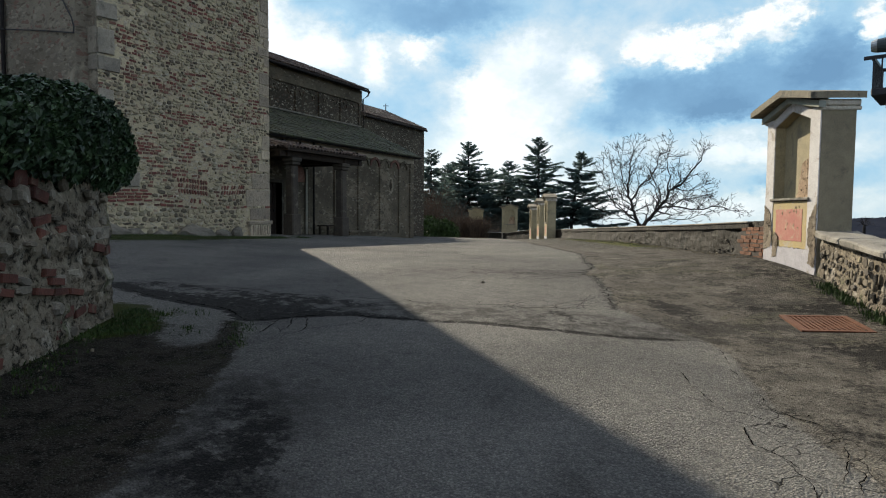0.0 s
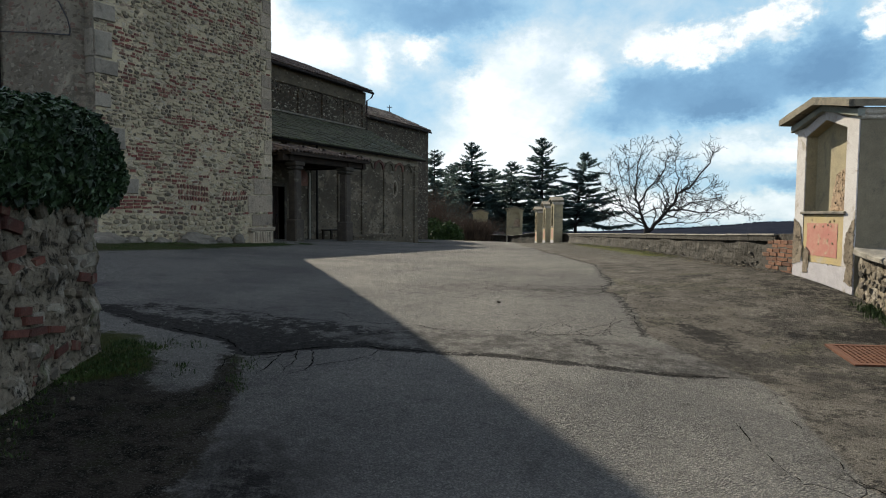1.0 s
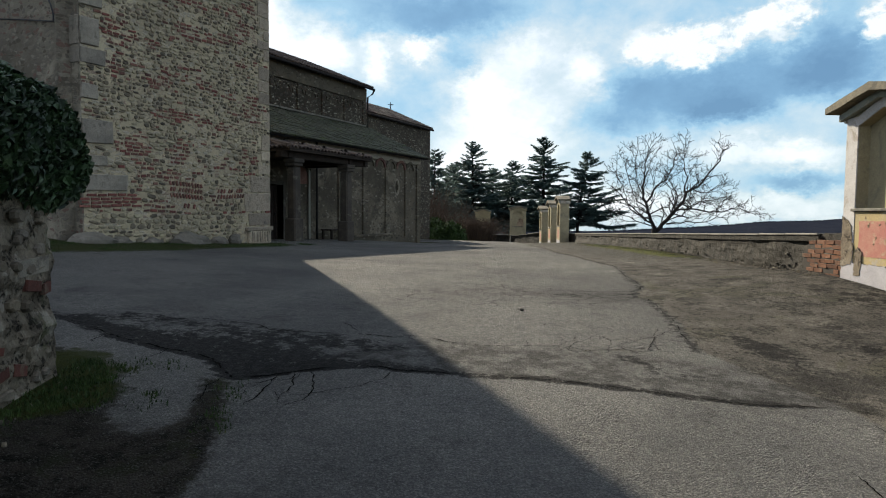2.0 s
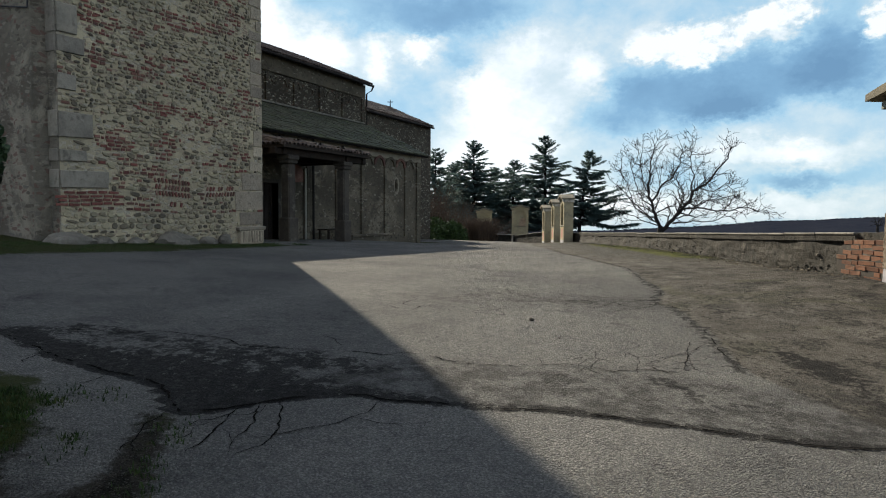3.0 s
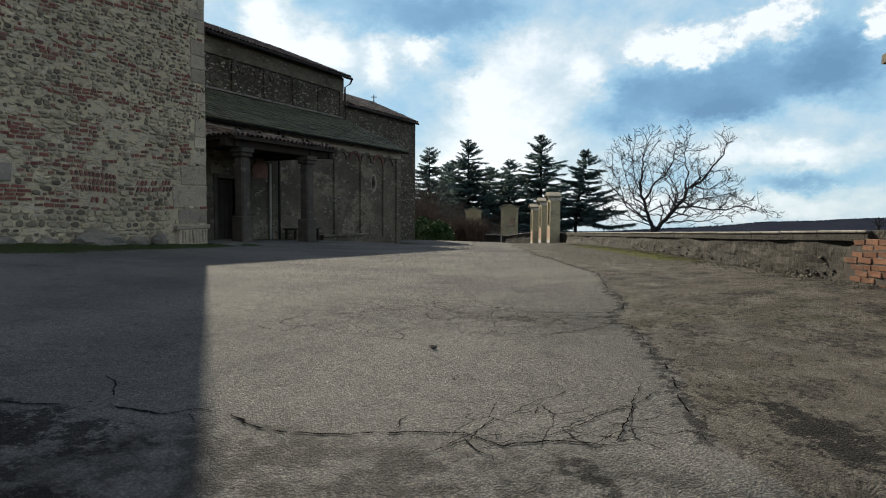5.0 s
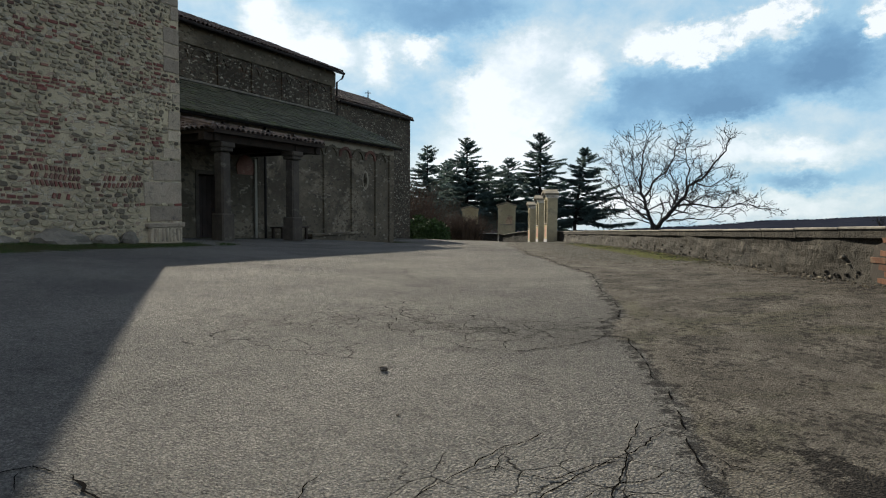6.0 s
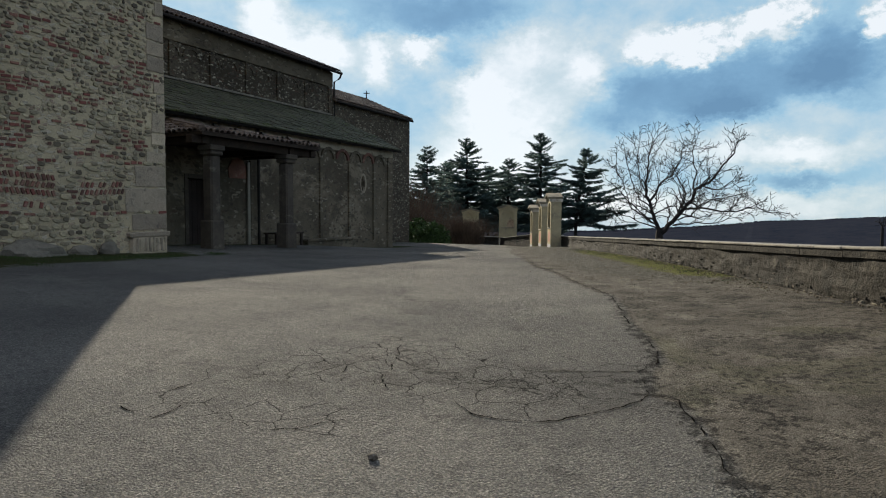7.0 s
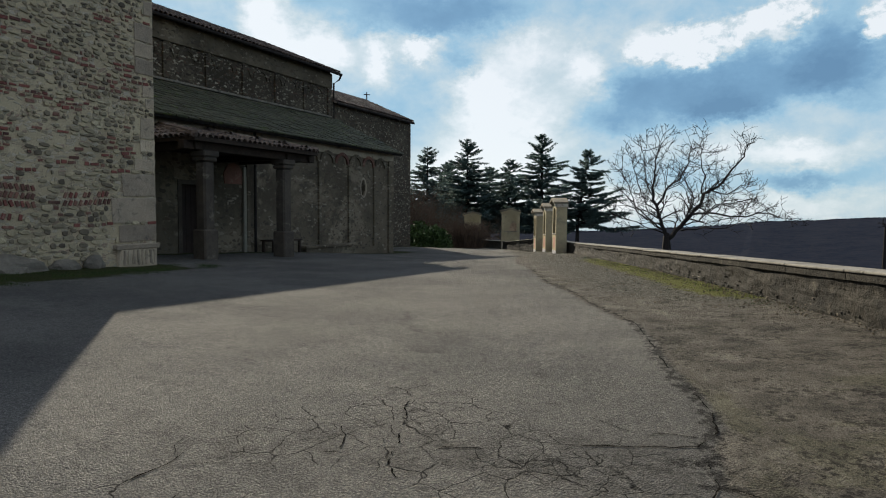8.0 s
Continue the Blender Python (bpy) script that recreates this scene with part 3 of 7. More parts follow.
# ---- ground ----
def base_height(x, y):
    cx, cy = np.clip(x, -16, 2.5) / 10, np.clip(y, -4, 46) / 10
    z = (0.129 - 0.527 * cx + 0.549 * cy + 0.316 * cx * cx + 0.895 * cx * cy - 0.039 * cy * cy - 0.04 * cy ** 3
         - 0.15 * cx * cy * cy + 0.005 * cy ** 4)
    z = z + 0.12 * np.exp(-((x - 0.2) ** 2 + (y - 11.8) ** 2) / 4) - 0.12 * np.exp(-((x - 0.3) ** 2 + (y - 7) ** 2) / 6)
    # beyond the nave the forecourt falls away to the back wall
    def ease(v, a, b):
        t = np.clip((v - a) / (b - a), 0, 1)
        return t * t * (3 - 2 * t)
    z = z - ease(-x, 9.0, 15.0) * (0.3 * ease(y, 23.0, 33.0) + 0.62 * ease(y, 37.0, 48.0))
    return z + 0.1 * np.exp(-(x ** 2 + y ** 2) / 12)


def wall_x(y):
    """The parapet's inner face: north of the shrine, and south of it."""
    y = np.asarray(y, float)
    return np.where(y > 11.0, -1.72 - 0.46 * (y - 15.76), 0.55 + (11.0 - y) * 0.22)


def height(x, y):
    x, y = np.asarray(x, float), np.asarray(y, float)
    z = base_height(x, y)
    out = np.maximum(x - wall_x(y) - 0.45, (y - 49.5 - 0.15 * (x + 20)) * 0.9)
    out = np.maximum(out, 0)
    r = np.hypot(x, y)
    drop = 1.6 * (1 - np.exp(-out / 2.5)) + 24 * (1 - np.exp(-out / 90))
    hill = np.clip((r - 330) / 480, 0, 1)
    hill = hill * hill * (3 - 2 * hill)
    bearing = np.clip((-np.degrees(np.arctan2(x, y)) - 1.0) / 12.0, 0, 1)
    rise = (17.8 + 1.6 * np.sin(np.arctan2(x, y) * 9 + 0.6) + 1.2 * np.sin(np.arctan2(x, y) * 23)) * (1 - 0.77 * bearing) + 1.25 * np.clip(np.degrees(np.arctan2(x, y)) - 3.5, 0, 10)
    z = z - drop + hill * rise * (out > 0)
    return np.where(r > 900, z - (r - 900) * 0.032, z)


def ground_z(x, y):
    return float(height(x, y))


def spaced(stops):
    """Grid lines from (from, to, step) rows."""
    out = []
    for a, b, s in stops:
        out += list(np.arange(a, b - 1e-6, s))
    return np.array(out + [stops[-1][1]])


gx = np.concatenate([-np.geomspace(4000, 60, 26), spaced(((-50, -22, 4), (-22, -12, 0.5), (-12, -7, 0.16), (-7, 1.0, 0.08), (1.0, 3.0, 0.2), (3.0, 12, 0.6), (12, 60, 4))), np.geomspace(70, 4000, 26)])
gy = np.concatenate([-np.geomspace(4000, 60, 14), spaced(((-50, -6, 4), (-6, 0, 0.5), (0, 2.5, 0.15), (2.5, 9.0, 0.08), (9.0, 18, 0.16), (18, 52, 0.4), (52, 100, 4))), np.geomspace(110, 4000, 34)])
GX, GY = np.meshgrid(gx, gy)
GZ = height(GX, GY)
nx, ny = len(gx), len(gy)
gverts = np.stack([GX, GY, GZ], -1).reshape(-1, 3)
idx = np.arange(nx * ny).reshape(ny, nx)
gfaces = np.stack([idx[:-1, :-1], idx[:-1, 1:], idx[1:, 1:], idx[1:, :-1]], -1).reshape(-1, 4)
gme = bpy.data.meshes.new("ground")
gme.from_pydata(gverts.tolist(), [], gfaces.tolist())
gme.materials.append(M_GROUND)
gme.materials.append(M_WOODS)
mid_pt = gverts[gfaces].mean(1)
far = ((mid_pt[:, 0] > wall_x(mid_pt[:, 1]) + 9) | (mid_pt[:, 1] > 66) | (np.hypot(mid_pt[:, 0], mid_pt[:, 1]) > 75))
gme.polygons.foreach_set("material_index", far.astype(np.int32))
gme.polygons.foreach_set("use_smooth", np.ones(len(gfaces), bool))
fx, fy = gverts[:, 0], gverts[:, 1]


def soft(v, a, b):
    t = np.clip((v - a) / (b - a), 0, 1)
    return t * t * (3 - 2 * t)


def to_line(pts):
    """Distance of every ground point from a broken line."""
    best = np.full(len(fx), 1e9)
    for (ax, ay), (bx, by) in zip(pts, pts[1:]):
        t = np.clip(((fx - ax) * (bx - ax) + (fy - ay) * (by - ay)) / ((bx - ax) ** 2 + (by - ay) ** 2), 0, 1)
        best = np.minimum(best, np.hypot(fx - ax - t * (bx - ax), fy - ay - t * (by - ay)))
    return best


JOINT = ((-6.8, 4.75), (-6.0, 4.62), (-5.63, 4.6), (-5.3, 4.58), (-4.93, 4.62), (-4.72, 4.56), (-4.42, 4.4), (-4.25, 4.32), (-4.08, 4.48), (-3.95, 4.75), (-3.84, 4.9), (-3.7, 5.05),
         (-3.55, 5.14), (-3.4, 5.14), (-3.05, 5.26), (-2.75, 5.35), (-2.5, 5.49), (-2.2, 5.58), (-1.62, 5.7), (-1.12, 5.78), (-0.65, 5.97), (-0.44, 6.08))
EDGE = ((-0.44, 6.08), (-0.24, 5.7), (-0.13, 5.02), (-0.01, 4.59), (0.08, 4.2), (0.25, 3.7), (0.45, 3.3), (0.6, 2.4))
OLD_EDGE = ((-11.4, 31.0), (-9.0, 24.5), (-7.75, 22.1), (-6.06, 18.2), (-5.2, 16.8), (-4.5, 15.4), (-3.95, 14.5), (-3.58, 13.85), (-3.3, 13.0), (-3.05, 12.1), (-2.85, 11.5), (-2.65, 11.05), (-2.54, 10.7), (-2.49, 10.4),
            (-2.53, 10.2), (-2.45, 9.63), (-2.26, 9.59), (-2.2, 9.4), (-2.08, 9.13), (-1.95, 8.72), (-1.83, 8.49), (-1.75, 8.24), (-1.65, 7.83), (-1.45, 7.2), (-0.9, 6.6), (-0.44, 6.08))
VERGE = ((-6.4, 4.4), (-5.2, 4.35), (-4.35, 4.25), (-3.85, 3.75), (-3.4, 3.2), (-2.95, 2.6), (-2.6, 2.0), (-2.2, 1.2), (-1.8, 0.0))
old_x = np.interp(fy, [p[1] for p in EDGE[::-1]] + [p[1] for p in OLD_EDGE[::-1]][1:], [p[0] for p in EDGE[::-1]] + [p[0] for p in OLD_EDGE[::-1]][1:])
verge_x = np.interp(fy, [p[1] for p in VERGE[::-1]][:8], [p[0] for p in VERGE[::-1]][:8])
on_verge = soft(verge_x - fx, -0.08, 0.2) * soft(4.5 - fy, -0.1, 0.35) * (fx > -9)
wall_d = wall_x(fy) - fx
over_joint = fy - np.interp(fx, [p[0] for p in JOINT], [p[1] for p in JOINT])
church_d = np.where(fy < 16.2, fx + 14.45, np.where(fy < 34, fx + 18.5, fx + 22))


def spot(weight, reach, *pts):
    return weight * np.exp(-(to_line(pts) / reach) ** 2)


masks = {
    "old": soft(fx - old_x, -0.15, 0.25) + 0.35 * (fy > 14),
    "stain_shade": soft(over_joint, -0.08, -0.01) * np.exp(-(np.maximum(over_joint, 0) / np.interp(fx, [-7, -6, -5.5, -5, -4.6, -4.3, -4.0, -3.8, -3.0, -2.0, -0.5], [0.25, 0.3, 0.42, 0.52, 0.62, 0.85, 0.52, 0.22, 0.12, 0.09, 0.11])) ** 2) * soft(fx, -8, -6.5) * soft(-fx, 0.4, 0.9) * np.interp(fx, [-6.5, -5.5, -4.0, -3.6], [1.1, 1.7, 1.7, 1.0])
             + spot(0.5, 0.34, (-6.7, 5.3), (-5.3, 5.5), (-4.6, 5.6), (-3.9, 5.7)) + spot(0.3, 0.3, (-6.6, 6.0), (-5.4, 6.6)) + spot(0.42, 0.3, (-1.94, 10.05), (-1.62, 9.39)) + spot(0.62, 0.2, (-1.1, 7.9), (-0.77, 7.51))
             + spot(0.5, 0.16, (-1.97, 6.62), (-1.62, 6.26), (-1.39, 6.32)) + spot(0.36, 0.32, (-2.55, 9.9), (-3.4, 9.5)) + spot(0.36, 0.3, (-3.9, 9.3), (-4.4, 9.9)) + spot(0.5, 0.2, (0.1, 4.2), (0.3, 4.05), (0.55, 3.9))
             # The strip beyond the drain is a shadow drawn into the mask.
             + spot(0.6, 0.22, (0.0, 8.0), (0.6, 8.15)) + spot(0.4, 0.3, (-0.4, 6.6), (-0.9, 7.6)) + spot(0.34, 0.35, (-1.2, 11.5), (0.0, 10.2)) + spot(0.34, 0.4, (-2.6, 12.8), (-1.6, 11.6)) + 0.5 * soft(-wall_d, -1.2, -0.1) * (fy < 14)
             + spot(0.4, 0.16, (-2.69, 2.75), (-2.34, 2.52), (-2.08, 2.23)) + spot(0.34, 0.34, (-2.55, 2.4), (-2.2, 2.0)) + spot(0.42, 0.3, (-2.1, 1.9), (-1.3, 1.72), (-0.7, 1.5)) + spot(0.5, 0.25, (0.5, 6.4), (0.85, 5.9)) + spot(0.7, 0.22, (0.95, 6.4), (1.1, 5.9)),
    "seam": 1.0 * np.exp(-(to_line(OLD_EDGE[:24]) / 0.14) ** 2) + 0.6 * np.exp(-(to_line(EDGE) / 0.07) ** 2),
    "craze": spot(0.35, 0.5, (-4.2, 4.2), (-3.3, 4.4)) + spot(1.12, 0.55, (-4.7, 9.3), (-4.2, 9.9), (-3.6, 9.4), (-3.0, 9.6)) + spot(0.8, 0.4, (-2.4, 6.9), (-1.8, 7.3)) + spot(0.7, 0.35, (-5.0, 8.1), (-4.0, 8.3)) + spot(0.85, 0.35, (0.1, 4.0), (0.3, 3.5), (0.35, 2.9)) + 0.12,
    "coarse": spot(1.2, 0.42, (-2.75, 2.75), (-2.4, 2.4), (-2.25, 1.6)) + spot(1.2, 0.42, (-2.1, 1.65), (-1.0, 1.4), (0.0, 1.0)) + soft(over_joint, -0.03, 0.06) * soft(1.3 - over_joint, 0.0, 0.5) * soft(fx, -4.4, -3.6) * soft(-fx, -1.2, 0.0) + 0.5 * soft(fx - old_x, 0.0, 0.3) * (fy < 14.5) + 0.7 * np.exp(-(to_line(((0.2, 8.2), (0.8, 8.4))) / 0.5) ** 2) + 0.6 * np.exp(-(to_line(((-4.9, 8.9), (-3.7, 9.4), (-2.7, 9.6))) / 0.45) ** 2),
    "dirt": soft(verge_x + 0.16 - fx, -0.1, 0.3) * soft(4.4 - fy, -0.1, 0.4) * soft(fx, -8.5, -5.8) * np.clip(1.05 - 1.12 * np.exp(-(to_line(((-6.2, 4.4), (-5.2, 4.3), (-4.5, 3.98), (-4.08, 3.55))) / 0.31) ** 2), 0, 1) + spot(0.4, 0.12, (-4.3, 4.25), (-3.85, 3.7), (-3.4, 3.15)),
    "grass": on_verge * (spot(0.9, 0.42, (-5.6, 4.0), (-4.9, 3.5)) + spot(0.42, 0.4, (-4.9, 3.3), (-4.2, 2.2), (-3.2, 0.6))) + soft(np.interp(fy, [8, 11, 15, 17, 34], [2.2, 2.2, 1.4, 0.9, 0.7]) - church_d, -0.15, 0.4) * (fx < -11.5) * 0.85
             + 1.0 * soft(-wall_d, -1.6, -0.3) * soft(fy, 15.8, 17.5) * soft(-fy, -31, -25) + spot(0.48, 0.11, (-4.25, 4.25), (-3.85, 3.7), (-3.4, 3.15)),
    "moss": 0.35 + 0.9 * soft(fx, -13, -11) * soft(fy, 13, 16),
    "gravel": 1.0 * soft(-wall_d, -4.2, -1.0) * soft(fy, 14.5, 17.5) + 0.5 * soft(-church_d, -3.2, -1.4) * (fx < -10.5),
}
for key, value in masks.items():
    gme.attributes.new(key, "FLOAT", "POINT").data.foreach_set("value", np.clip(value, 0, 1.8).astype(np.float32))
ground = tagged(new("ground", gme), "cracked grey asphalt forecourt with grassy verges, falling to dark wooded hills blued for haze", "ground", kind="structure")


# ---- masonry ----
def piece_shape(n, seed, square=0.0):
    """A unit stone or brick: back ring, shoulder ring and front ring, 1 wide, 1 high, 1 deep (y is outward)."""
    rnd = random.Random(seed)
    ring = []
    for k in range(n):
        a = 2 * math.pi * (k + 0.5) / n
        c, s = math.cos(a), math.sin(a)
        p = 1.0 / max(abs(c), abs(s)) if square else 1.0
        r = 0.5 * (p * square + (1 - square) * min(1.12, (abs(c) ** 3 + abs(s) ** 3) ** (-1 / 3))) * rnd.uniform(0.9 if not square else 0.95, 1.04)
        ring.append((c * r, s * r))
    verts = []
    for sc, y in ((1.0, -0.4), (0.98, 0.7), (0.92, 1.0)) if square else ((1.0, -0.4), (0.95, 0.55), (0.7, 1.0)):
        for x, z in ring:
            verts.append((x * sc, y + (rnd.uniform(-0.1, 0.1) if y == 1.0 else 0), z * sc))
    faces = [tuple(range(2 * n, 3 * n))[::-1]]
    for lo in (0, n):
        for k in range(n):
            j = (k + 1) % n
            faces.append((lo + k, lo + n + k, lo + n + j, lo + j))
    return verts, faces


COBBLES = [piece_shape(7, 10 + k) for k in range(10)]
BRICKS = [piece_shape(4, 40 + k, 1.0) for k in range(4)]
SHAPES = {"stone": (COBBLES, M_STONE), "cobble": (COBBLES, M_STONE_DARK), "brick": (BRICKS, M_BRICK), "block": (BRICKS, M_QUOIN), "orange": (BRICKS, M_BRICK_ORANGE), "pale": (BRICKS, M_PALE), "foot": (COBBLES, M_PARAPET), "ruin": (COBBLES, M_RUIN), "red": (BRICKS, M_BRICK_RED), "dull": (BRICKS, M_BRICK_DULL), "dim": (COBBLES, M_STONE_DULL)}
PIECE_MESHES = {}


def piece_mesh(kind, k):
    key = (kind, k)
    if key not in PIECE_MESHES:
        v, f = SHAPES[kind][0][k]
        PIECE_MESHES[key] = mesh_of(kind, v, f, SHAPES[kind][1])
    return PIECE_MESHES[key]


PIECE_NAME = {"stone": "stone", "cobble": "stone", "brick": "brick", "block": "stone_block", "pale": "stone_block", "orange": "brick", "foot": "stone", "ruin": "stone", "red": "brick", "dull": "brick", "dim": "stone"}


def lay(wall, pieces, singles=300):
    """pieces: (kind, x, z, width, height, depth, tilt) on the wall's own face, y outward. The first ones are objects, the rest joined."""
    rnd = random.Random(len(pieces))
    soups = {}
    for n, (kind, x, z, w, h, d, tilt) in enumerate(pieces):
        k = rnd.randrange(len(SHAPES[kind][0]))
        m = pose(x, 0, z, 0, tilt, 0) @ Matrix.Diagonal((w, d, h, 1))
        if n < singles:
            ob = new(PIECE_NAME[kind], piece_mesh(kind, k))
            ob.parent = wall
            ob.matrix_local = m
        else:
            v, f = SHAPES[kind][0][k]
            soups.setdefault(kind, Soup()).add([m @ Vector(p) for p in v], f)
    for kind, s in soups.items():
        s.make({"brick": "brickwork", "red": "brickwork", "orange": "brickwork", "dull": "brickwork", "block": "blockwork", "pale": "blockwork"}.get(kind, "rubble"), SHAPES[kind][1], wall)


def courses(rnd, length, z0, z1, choose, course=(0.07, 0.12), gap=0.016, keep_out=(), low_until=-9.0):
    """Rows of pieces from z0 up to z1. choose(x, z, rnd) gives kind, width range, share left to mortar."""
    out, z = [], z0
    while z < z1:
        h = rnd.uniform(*course) * (1.35 if z < low_until else 1.0)
        x = rnd.uniform(0, 0.1)
        while x < length - 0.04:
            kind, (wa, wb), bare = choose(x, z, rnd)
            w = rnd.uniform(wa, wb)
            if x + w > length:
                break
            cx, cz = x + w / 2, z + h / 2
            if rnd.random() > bare and not any(a < cx + w * 0.4 and cx - w * 0.4 < b and c < cz < d for a, b, c, d in keep_out):
                wav = 0.035 * math.sin(cx * 1.3 + z) + rnd.uniform(-0.018, 0.018)
                if kind in ("brick", "red"):
                    h_ = min(h, 0.085)
                    out.append((kind, cx, cz + wav, w - 0.012, h_ * rnd.uniform(0.55, 0.85), rnd.uniform(0.008, 0.026), rnd.uniform(-5, 5)))
                else:
                    out.append((kind, cx, cz + wav + rnd.uniform(-0.01, 0.01), w * rnd.uniform(0.8, 1.02), h * rnd.uniform(0.55, 1.15), rnd.uniform(0.012, 0.036), rnd.uniform(-14, 10)))
            x += w + gap * rnd.uniform(0.6, 1.8)
        z += h + gap * 0.5
    return out


# ---- bell tower ----
TX, TY0, TY1 = -14.45, 9.87, 15.84
tower = tagged(new("bell_tower"), "tall old bell tower of rubble stone, brick and lime mortar", "tower")
tower.matrix_world = pose(TX, TY1, 0.0, 0, 0, -90)
TWIDE = TY1 - TY0
bm = bmesh.new()
box(bm, (0, -7.5, -0.5), (TWIDE - 0.03, -0.02, 17.0))
part("mortar_bed", bm, M_MORTAR, tower, "pale lime mortar wall")
bm = bmesh.new()
box(bm, (TWIDE - 0.03, -7.5, -0.5), (TWIDE, -0.012, 17.0))
part("plastered_side", bm, M_FLANK, tower, "grey plastered flank")
bm = bmesh.new()
g = prism(((-0.35, 17.0), (TWIDE + 0.35, 17.0), (TWIDE / 2, 19.0)), -8.0, "y", 0.3, bm)
part("tower_roof", bm, M_TILE, tower, "low tiled roof")


BRICK_ZONES = ((10.23, 11.05, 5.46, 6.17), (10.63, 11.1, 4.75, 5.32), (11.47, 12.36, 4.58, 5.03), (15.0, 15.6, 4.25, 5.0), (12.24, 12.89, 2.77, 3.45), (11.3, 11.9, 2.95, 3.11), (11.28, 13.0, 2.42, 2.58),
               (14.6, 15.5, 3.05, 3.24), (12.0, 13.6, 7.0, 7.4), (10.6, 11.6, 7.6, 8.2), (13.0, 14.4, 3.85, 4.05), (11.6, 12.9, 3.95, 4.15))
# rows of bricks set on edge and leaning
HEADER_ZONES = ((12.14, 13.22, 1.97, 2.4), (13.69, 14.7, 2.02, 2.36), (12.4, 12.95, 1.72, 1.92))


def tower_kind(x, z, rnd):
    y = TY1 - x
    r = rnd.random()
    if any(a < y + 0.15 * math.sin(z * 9) < b and c < z < d for a, b, c, d in BRICK_ZONES):
        return (("red" if r < 0.4 else "brick") if r < 0.8 else "cobble" if r < 0.9 else "stone"), (0.06, 0.2), 0.14
    if z < 1.5:
        return ("stone" if r < 0.6 else "cobble"), (0.09, 0.26), 0.12
    k = noise.noise(Vector((x * 0.9, z * 1.5, 3.1)))
    smooth_bed = 0.34 if noise.noise(Vector((x * 0.6, z * 0.8, 11.0))) > 0.12 else 0.0
    band = noise.noise(Vector((x * 0.55, z * 2.6, 21.0))) + 0.4 * noise.noise(Vector((x * 2.2, z * 4.0, 5.0)))
    if band > 0.27:
        return ("red" if r < 0.42 else "brick" if r < 0.78 else "cobble" if r < 0.88 else "stone"), (0.07, 0.22), 0.16
    if z > 3.6:
        return ("cobble" if r < 0.36 else "stone" if r < 0.95 else "brick"), (0.05, 0.19), 0.22 + smooth_bed
    if k < -0.15:
        return ("stone" if r < 0.7 else "cobble"), (0.12, 0.34), 0.2 + smooth_bed
    return ("stone" if r < 0.56 else "cobble" if r < 0.8 else "brick" if r < 0.96 else "red"), (0.06, 0.24), 0.2 + smooth_bed


def span(ya, yb, za, zb):
    return (TY1 - yb, TY1 - ya, za, zb)


QUOINS = [span(9.88, 10.5, 4.92, 5.28), span(9.88, 10.35, 5.32, 5.95), span(9.88, 10.66, 3.17, 3.72), span(9.88, 10.5, 2.66, 2.92), span(9.88, 11.0, 2.1, 2.49),
          span(9.88, 10.45, 6.2, 6.6), span(9.88, 10.3, 4.15, 4.5), span(9.88, 10.55, 7.1, 7.6),
          span(14.9, 15.84, 1.24, 1.62), span(14.74, 15.84, 1.64, 2.2), span(15.0, 15.84, 2.22, 2.72), span(15.3, 15.84, 2.78, 3.05)]
corner_rnd = random.Random(3)
corner_z = 3.2
while corner_z < 9.0:
    tall = corner_rnd.uniform(0.2, 0.5)
    QUOINS.append(span(15.84 - corner_rnd.uniform(0.24, 0.52), 15.84, corner_z, corner_z + tall))
    corner_z += tall + corner_rnd.choice((0.02, 0.02, 0.2))
RED_COURSES = span(9.9, 11.35, 1.72, 2.04)
rnd = random.Random(5)
rows = []
for a, b, c, d in QUOINS:
    rows.append(("block" if a > 3 else "pale", (a + b) / 2, (c + d) / 2, b - a - 0.02, d - c - 0.015, 0.03 if a > 3 else 0.006, rnd.uniform(-2, 2)))
for k in range(4):
    x = RED_COURSES[0] + (0.12 if k % 2 else 0.0)
    while x < RED_COURSES[1] - 0.1:
        w = rnd.uniform(0.17, 0.27)
        rows.append(("red", x + w / 2, RED_COURSES[2] + 0.045 + k * 0.085 + 0.016 * math.sin(x * 3) + rnd.uniform(-0.006, 0.006), w, rnd.uniform(0.048, 0.06), 0.014, rnd.uniform(-2, 2)))
        x += w + rnd.uniform(0.02, 0.045)
for a, b, c, d in HEADER_ZONES:
    z = c
    while z < d - 0.06:
        x = TY1 - b + rnd.uniform(0, 0.05)
        lean_by = rnd.choice((-16, -22, 18))
        while x < TY1 - a:
            if rnd.random() > 0.12:
                rows.append((rnd.choice(("red", "brick", "brick")), x, z + 0.065 + 0.03 * math.sin(x * 2.1), rnd.uniform(0.05, 0.066), rnd.uniform(0.1, 0.13), rnd.uniform(0.008, 0.016), lean_by + rnd.uniform(-5, 5)))
            x += rnd.uniform(0.085, 0.11)
        z += 0.155
filled = [span(*q) for q in HEADER_ZONES]
laid = courses(rnd, TWIDE, 0.75, 9.2, tower_kind, (0.06, 0.11), keep_out=QUOINS + [RED_COURSES, span(14.6, 15.84, 0.6, 1.24)] + filled, low_until=2.1)
rows += sorted([(k, x, z, w, h, d * (0.55 if k == "stone" else 0.42), t) for k, x, z, w, h, d, t in laid], key=lambda q: round(q[2], 1))
lay(tower, rows)
